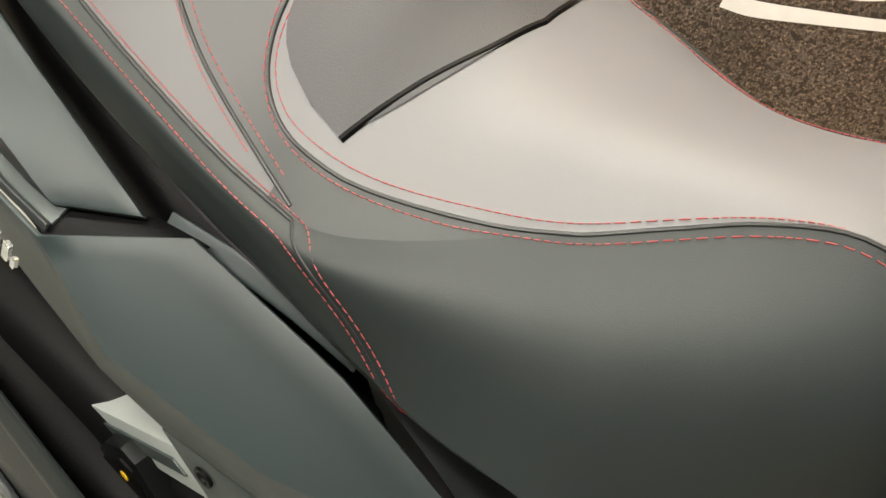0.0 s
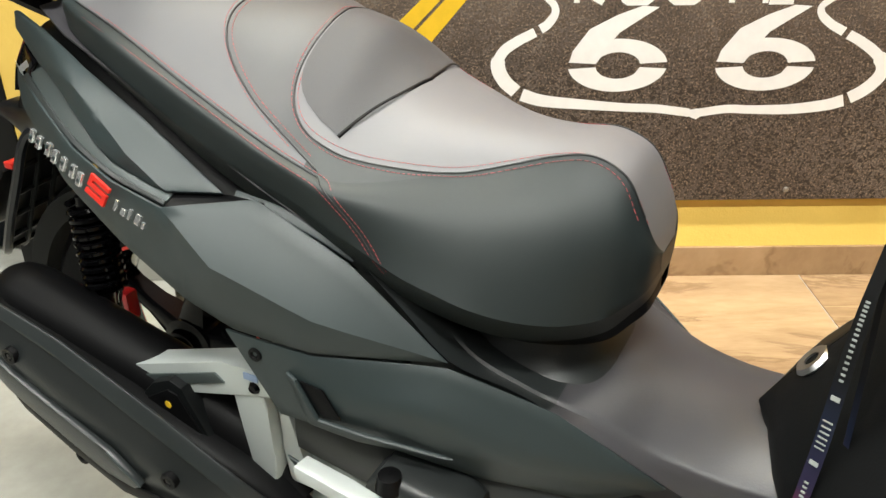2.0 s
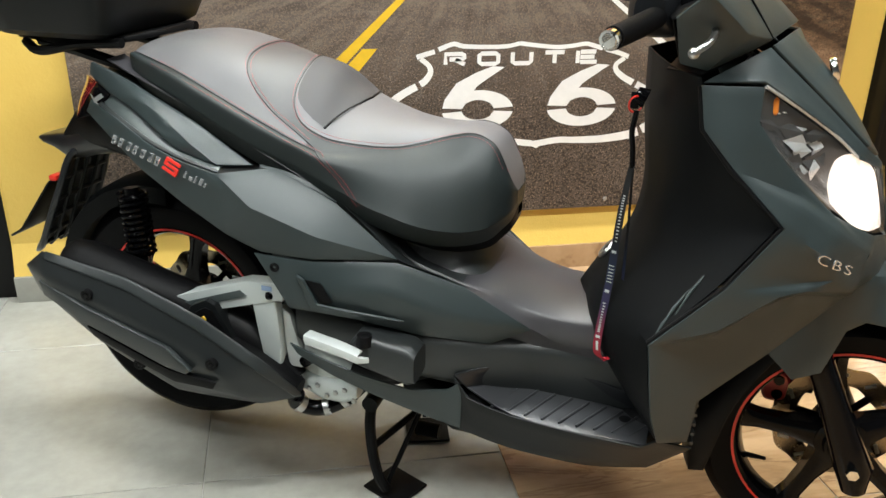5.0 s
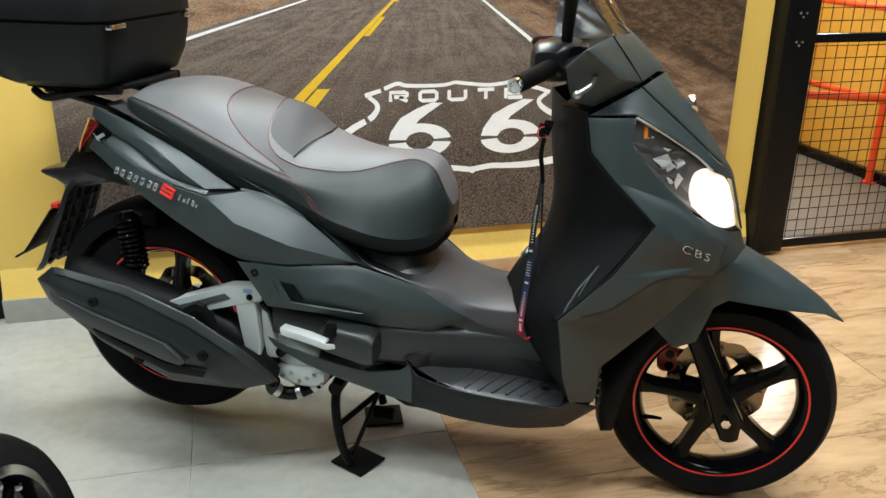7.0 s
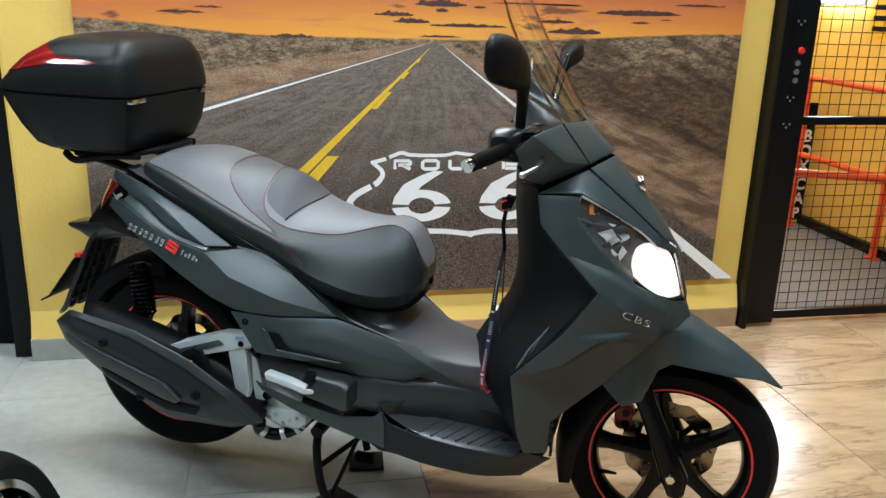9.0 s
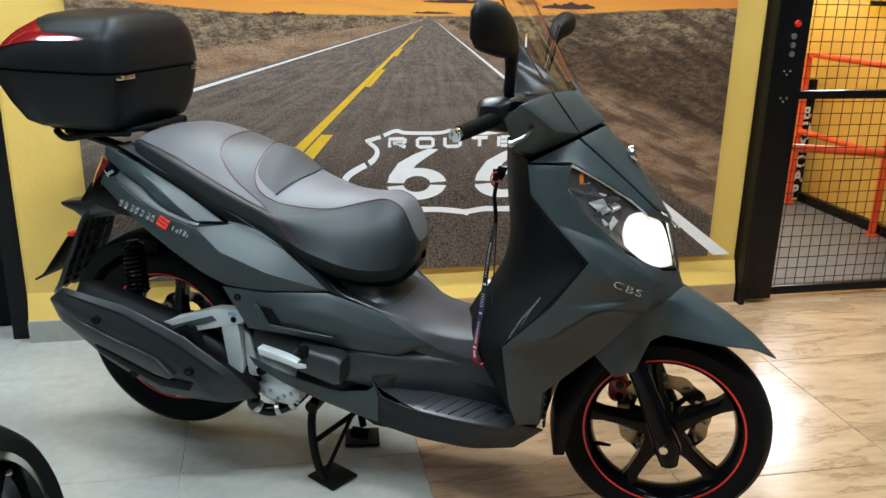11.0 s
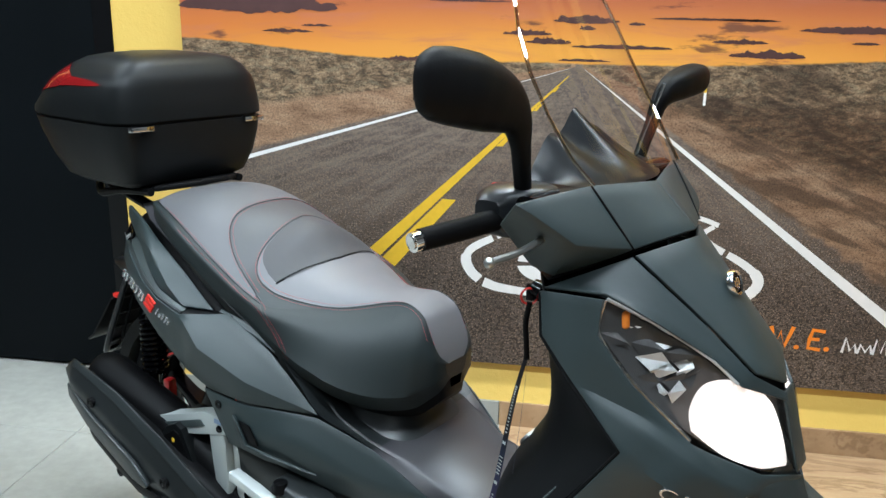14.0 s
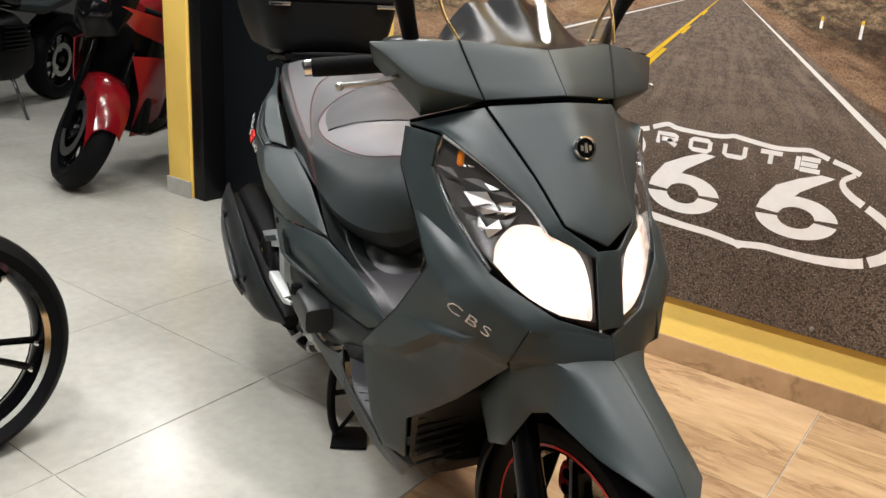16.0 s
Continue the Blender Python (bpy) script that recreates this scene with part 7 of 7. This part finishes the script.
part("key_ring", move(spin([(0.014 + 0.002 * math.cos(a), 0.002 * math.sin(a)) for a in (0, 1.57, 3.14, 4.71)], 20, close=True), pose(0.293, -0.086, 0.905, 0, 0, 40)), RED_LINE, lanyard, "red key ring")
part("key", box(0.283, 0.298, -0.082, -0.074, 0.895, 0.925, 0.003), MATT_BLACK, lanyard, "black key head")

for s in (-1, 1):
    beam = bpy.data.lights.new("headlight_beam", "SPOT")
    beam.energy, beam.spot_size, beam.spot_blend, beam.shadow_soft_size, beam.color = 36.0, radians(52), 0.7, 0.03, (1.0, 0.90, 0.78)
    src = new("headlight_beam", beam)
    src.matrix_basis = pose(0.351, -1.079, 0, 0, 0, -28) @ look((0.772, s * 0.06, 0.765), (3.0, s * 0.4, 0.1))


# ---- other motorcycles ----
def bike_wheel(parent, m, r=0.30, w=0.12, rim_r=0.215, stripe=None, spokes=5, tilt=0.0, disc_r=0.15):
    """A wheel turning about y, placed by m."""
    hub = new("wheel")
    hub.parent = parent
    hub.matrix_basis = m
    a = rim_r
    prof = [(a, -w * 0.34), (a + (r - a) * 0.45, -w * 0.5), (r - 0.02, -w * 0.42), (r - 0.005, -w * 0.22), (r, 0), (r - 0.005, w * 0.22), (r - 0.02, w * 0.42), (a + (r - a) * 0.45, w * 0.5), (a, w * 0.34)]
    part("tyre", spin(prof, 64), RUBBER, hub, "black road tyre")
    part("rim", spin([(a + 0.003, -w * 0.36), (a - 0.008, -w * 0.37), (a - 0.02, -w * 0.2), (a - 0.024, 0), (a - 0.02, w * 0.2), (a - 0.008, w * 0.37), (a + 0.003, w * 0.36)], 64), GLOSS_BLACK, hub, "gloss black rim")
    if stripe:
        for s in (-1, 1):
            part("rim_stripe", spin([(a + 0.002, s * w * 0.372), (a - 0.014, s * w * 0.385)], 64), stripe, hub, "bright rim stripe")
    for k in range(spokes):
        ang = 360 / spokes * k + tilt
        for d in (-1, 1):
            part("spoke", move(tube([(0.03, 0, d * 0.012), (a * 0.55, d * 0.012, d * 0.02), (a - 0.014, d * 0.016, d * 0.034)], [0.013, 0.009, 0.010], 8), pose(0, 0, 0, 0, ang, 0)), GLOSS_BLACK, hub)
            part("spoke_bolt", move(spin([(0, -0.006), (0.007, -0.004), (0.007, 0.004), (0, 0.006)], 8), pose(0, 0, 0, 0, ang, 0) @ pose(a - 0.03, -0.03, d * 0.034)), CHROME, hub)
    part("hub", spin([(0, -0.07), (0.025, -0.07), (0.035, -0.05), (0.045, 0.0), (0.035, 0.05), (0.025, 0.07), (0, 0.07)], 24), GLOSS_BLACK, hub)
    if disc_r:
        for s in (-1, 1):
            part("brake_disc", move(spin([(disc_r, -0.002), (disc_r, 0.002), (disc_r * 0.7, 0.002), (disc_r * 0.7, -0.002)], 40, close=True), pose(0, s * 0.062, 0)), STEEL, hub, "steel brake disc")
    return hub


near = thing("motorcycle_wheel", "black motorcycle wheel with a bright rim stripe", "wheel", pose(-0.465, -1.828, 0, -7.5, 0, 83))
bike_wheel(near, pose(0, 0, 0.298), 0.30, 0.12, 0.240, CHROME, 5, 20, 0)

RED_PAINT = plain("red_gloss_paint", (0.25, 0.006, 0.011), 0.22, var=0.06, coat=0.5)
sport = thing("sport_motorcycle", "red and black sport motorcycle parked on its stand", "motorcycle", pose(-2.52, -0.26, 0, -13, 0, -62))
STEER = pose(0, 0, 0.295, 0, -24, 0) @ pose(0, 0, 0, 0, 0, 44) @ pose(0, 0, 0, 0, 24, 0)
bike_wheel(sport, STEER, 0.295, 0.13, 0.215, None, 6, 10, 0.15)
bike_wheel(sport, pose(-1.38, 0, 0.30), 0.30, 0.16, 0.215, None, 6, 0, 0.1)
slim = []
slim += both("fairing", [(0.12, -0.07, 1.00), (-0.03, -0.23, 0.97), (-0.25, -0.29, 0.93), (-0.45, -0.27, 0.90), (-0.06, -0.20, 0.86), (-0.25, -0.28, 0.80), (-0.05, -0.21, 0.74), (-0.25, -0.29, 0.73), (-0.50, -0.28, 0.66), (-0.14, -0.25, 0.52), (-0.42, -0.26, 0.47), (-0.22, -0.17, 0.27), (-0.52, -0.17, 0.24)],
     [(0, 1, 4), (1, 2, 5, 4), (2, 3, 5), (6, 7, 9), (7, 8, 10, 9), (9, 10, 12, 11)], RED_PAINT, "red side fairing", sport, crease=0.6, thick=0.008)
slim += both("fairing_infill", [(-0.04, -0.18, 0.87), (-0.25, -0.25, 0.81), (-0.50, -0.25, 0.70), (-0.12, -0.18, 0.73), (-0.30, -0.25, 0.71), (-0.55, -0.2, 0.45)], [(0, 1, 4, 3), (1, 2, 4), (2, 5, 4)], GLOSS_BLACK, "black infill panel", sport, crease=0.3)
slim += both("nose", [(0.16, 0, 0.90), (0.13, -0.09, 0.93), (-0.02, -0.21, 0.98), (0.10, -0.09, 1.02), (0.11, 0, 1.04), (-0.10, -0.19, 1.14), (-0.12, 0, 1.22), (0.06, -0.15, 0.84), (0.12, 0, 0.80)],
     [(0, 1, 3, 4), (1, 2, 3), (3, 2, 5), (4, 3, 5, 6), (0, 8, 7, 1), (1, 7, 2)], GLOSS_BLACK, "black nose and screen", sport, crease=0.4)
slim += both("headlight", [(0.155, -0.02, 0.935), (0.10, -0.13, 0.955), (0.095, -0.135, 0.93), (0.155, -0.02, 0.912)], [(0, 1, 2, 3)], LENS, "narrow headlight", sport, thick=0.01, levels=1)
for o in slim:
    o.scale = (1.0, 0.74, 1.0)
rings = [[(0.32 * math.cos(radians(a)) * 0.99, y * (0.7 + 0.42 * math.sin(math.pi * (k + 1) / 11)), 0.295 + 0.32 * math.sin(radians(a)) - d) for y, d in ((-0.088, 0.12), (-0.08, 0.03), (-0.045, 0.0), (0, -0.006), (0.045, 0.0), (0.08, 0.03), (0.088, 0.12))] for k, a in enumerate(np.linspace(28, 142, 10))]
bm = loft(rings, False)
bmesh.ops.solidify(bm, geom=bm.faces[:], thickness=0.004)
part("front_mudguard", move(bm, STEER @ pose(0, 0, -0.295)), RED_PAINT, sport, "red front mudguard")
for s in (-1, 1):
    part("fork_leg", tube([(0.0, s * 0.105, 0.28), (-0.10, s * 0.11, 0.55), (-0.24, s * 0.11, 0.92)], [0.03, 0.03, 0.024], 14), GLOSS_BLACK, sport, "black fork leg")
    part("handlebar", tube([(-0.22, s * 0.10, 0.95), (-0.30, s * 0.30, 0.93)], 0.015, 10), RUBBER, sport)
part("tank", loft([ring_super(x, 0, z, w, h, 24, 2.6) for x, z, w, h in ((-0.30, 0.90, 0.08, 0.06), (-0.40, 0.93, 0.14, 0.09), (-0.55, 0.92, 0.15, 0.10), (-0.70, 0.86, 0.10, 0.07))]), RED_PAINT, sport, "red fuel tank")
part("seat", loft([ring_super(x, 0, z, w, h, 20, 3) for x, z, w, h in ((-0.72, 0.82, 0.10, 0.04), (-0.95, 0.84, 0.13, 0.04), (-1.15, 0.93, 0.11, 0.04), (-1.45, 0.98, 0.07, 0.03))]), VINYL_SIDE, sport, "black seat")
part("engine", loft([ring_super(x, 0, z, w, h, 20, 3) for x, z, w, h in ((-0.25, 0.50, 0.10, 0.12), (-0.45, 0.46, 0.17, 0.18), (-0.70, 0.44, 0.17, 0.16), (-0.95, 0.42, 0.10, 0.08))]), MATT_BLACK, sport, "dark engine")
part("radiator", box(-0.30, -0.20, -0.19, 0.19, 0.30, 0.84, 0.02), MATT_BLACK, sport, "black radiator behind the front wheel")
part("belly_pan", loft([ring_super(x, 0, z, w, h, 20, 3) for x, z, w, h in ((-0.24, 0.34, 0.12, 0.06), (-0.45, 0.30, 0.16, 0.09), (-0.75, 0.28, 0.14, 0.08))]), GLOSS_BLACK, sport, "black belly pan")
part("swing_arm", tube([(-0.85, 0.1, 0.40), (-1.38, 0.11, 0.30)], 0.03, 10), MATT_BLACK, sport)
part("side_stand", tube([(-0.80, 0.12, 0.32), (-0.72, 0.30, 0.02), (-0.66, 0.31, 0.012)], [0.014, 0.012, 0.012], 8), GLOSS_BLACK, sport)

dark = thing("dark_motorcycle", "black cruiser motorcycle with a polished side stand", "motorcycle", pose(-4.55, 0.32, 0, -8, 0, -62))
bike_wheel(dark, pose(0.75, 0, 0.32), 0.32, 0.14, 0.22, None, 5, 0, 0.14)
bike_wheel(dark, pose(-0.75, 0, 0.32), 0.32, 0.17, 0.21, None, 5, 0, 0.13)
part("engine", loft([ring_super(x, 0, z, w, h, 20, 3) for x, z, w, h in ((-0.30, 0.42, 0.12, 0.14), (-0.10, 0.48, 0.19, 0.24), (0.15, 0.48, 0.18, 0.22), (0.32, 0.46, 0.10, 0.14))]), MATT_BLACK, dark, "dark engine")
for k in range(6):
    part("cooling_fin", box(-0.12, 0.16, -0.2, 0.2, 0.50 + 0.03 * k, 0.512 + 0.03 * k, 0.003), GLOSS_BLACK, dark)
part("tank", loft([ring_super(x, 0, z, w, h, 24, 2.6) for x, z, w, h in ((0.38, 0.86, 0.06, 0.05), (0.25, 0.88, 0.13, 0.09), (0.05, 0.86, 0.14, 0.09), (-0.15, 0.80, 0.10, 0.06))]), GLOSS_BLACK, dark, "black fuel tank")
part("seat", loft([ring_super(x, 0, z, w, h, 20, 3) for x, z, w, h in ((-0.15, 0.76, 0.10, 0.04), (-0.40, 0.74, 0.15, 0.05), (-0.75, 0.80, 0.12, 0.05))]), VINYL_SIDE, dark, "black seat")
part("rear_mudguard", loft([[(-0.75 + 0.36 * math.cos(radians(a)), y, 0.32 + 0.36 * math.sin(radians(a)) - d) for y, d in ((-0.09, 0.06), (-0.07, 0.0), (0.07, 0.0), (0.09, 0.06))] for a in range(40, 181, 14)], False), GLOSS_BLACK, dark, "black mudguard")
part("exhaust", tube(spline([(0.2, -0.14, 0.35), (0.1, -0.2, 0.25), (-0.3, -0.22, 0.24), (-0.85, -0.22, 0.30)], 5), 0.04, 14), CHROME, dark, "chrome exhaust pipe")
for s in (-1, 1):
    part("fork_leg", tube([(0.75, s * 0.11, 0.32), (0.45, s * 0.11, 0.95)], 0.026, 12), GLOSS_BLACK, dark)
part("handlebar", tube(spline([(0.30, -0.38, 1.02), (0.42, -0.15, 1.0), (0.42, 0.15, 1.0), (0.30, 0.38, 1.02)], 5), 0.014, 10), GLOSS_BLACK, dark)
part("side_stand", tube([(-0.02, 0.14, 0.28), (0.10, 0.36, 0.015), (0.16, 0.37, 0.012)], [0.014, 0.012, 0.012], 8), CHROME, dark, "polished side stand")


# ---- floor tiles ----
def tile_mesh(name, w, d, material):
    bm = box(-w / 2, w / 2, -d / 2, d / 2, -0.0028, 0.0, 0)
    bmesh.ops.bevel(bm, geom=[e for e in bm.edges if e.verts[0].co.z > -0.001 and e.verts[1].co.z > -0.001], offset=0.0012, segments=1, affect="EDGES")
    me = bpy.data.meshes.new(name)
    bm.to_mesh(me)
    bm.free()
    me.materials.append(material)
    return me


def lay(x0, x1, step, first, y0, y1, yfirst, material):
    """Square tiles with thin joints between x0 and x1, y0 and y1; the rows at the rim are cut."""
    cache = {}
    cuts = lambda a, b, f: sorted({a, b} | {f + step * k for k in range(-20, 20) if a + 1e-3 < f + step * k < b - 1e-3})  # noqa: E731
    xs, ys = cuts(x0, x1, first), cuts(y0, y1, yfirst)
    for xa, xb in zip(xs, xs[1:]):
        for ya, yb in zip(ys, ys[1:]):
            w, d = round(xb - xa - 0.003, 4), round(yb - ya - 0.003, 4)
            me = cache.setdefault((w, d), None) or tile_mesh("tile", w, d, material)
            cache[(w, d)] = me
            ob = new("tile", me)
            ob.parent = ground
            ob.location = ((xa + xb) / 2, (ya + yb) / 2, 0)


lay(-8.0, SPLIT, 0.69, SPLIT, -7.0, 0.2, -1.02, GREY_TILE)
lay(-8.0, -2.15, 0.69, SPLIT, 0.2, 4.0, -1.02, GREY_TILE)
lay(SPLIT, 4.0, 0.706, SPLIT, -7.0, 0.099, -0.6, WOOD_TILE)
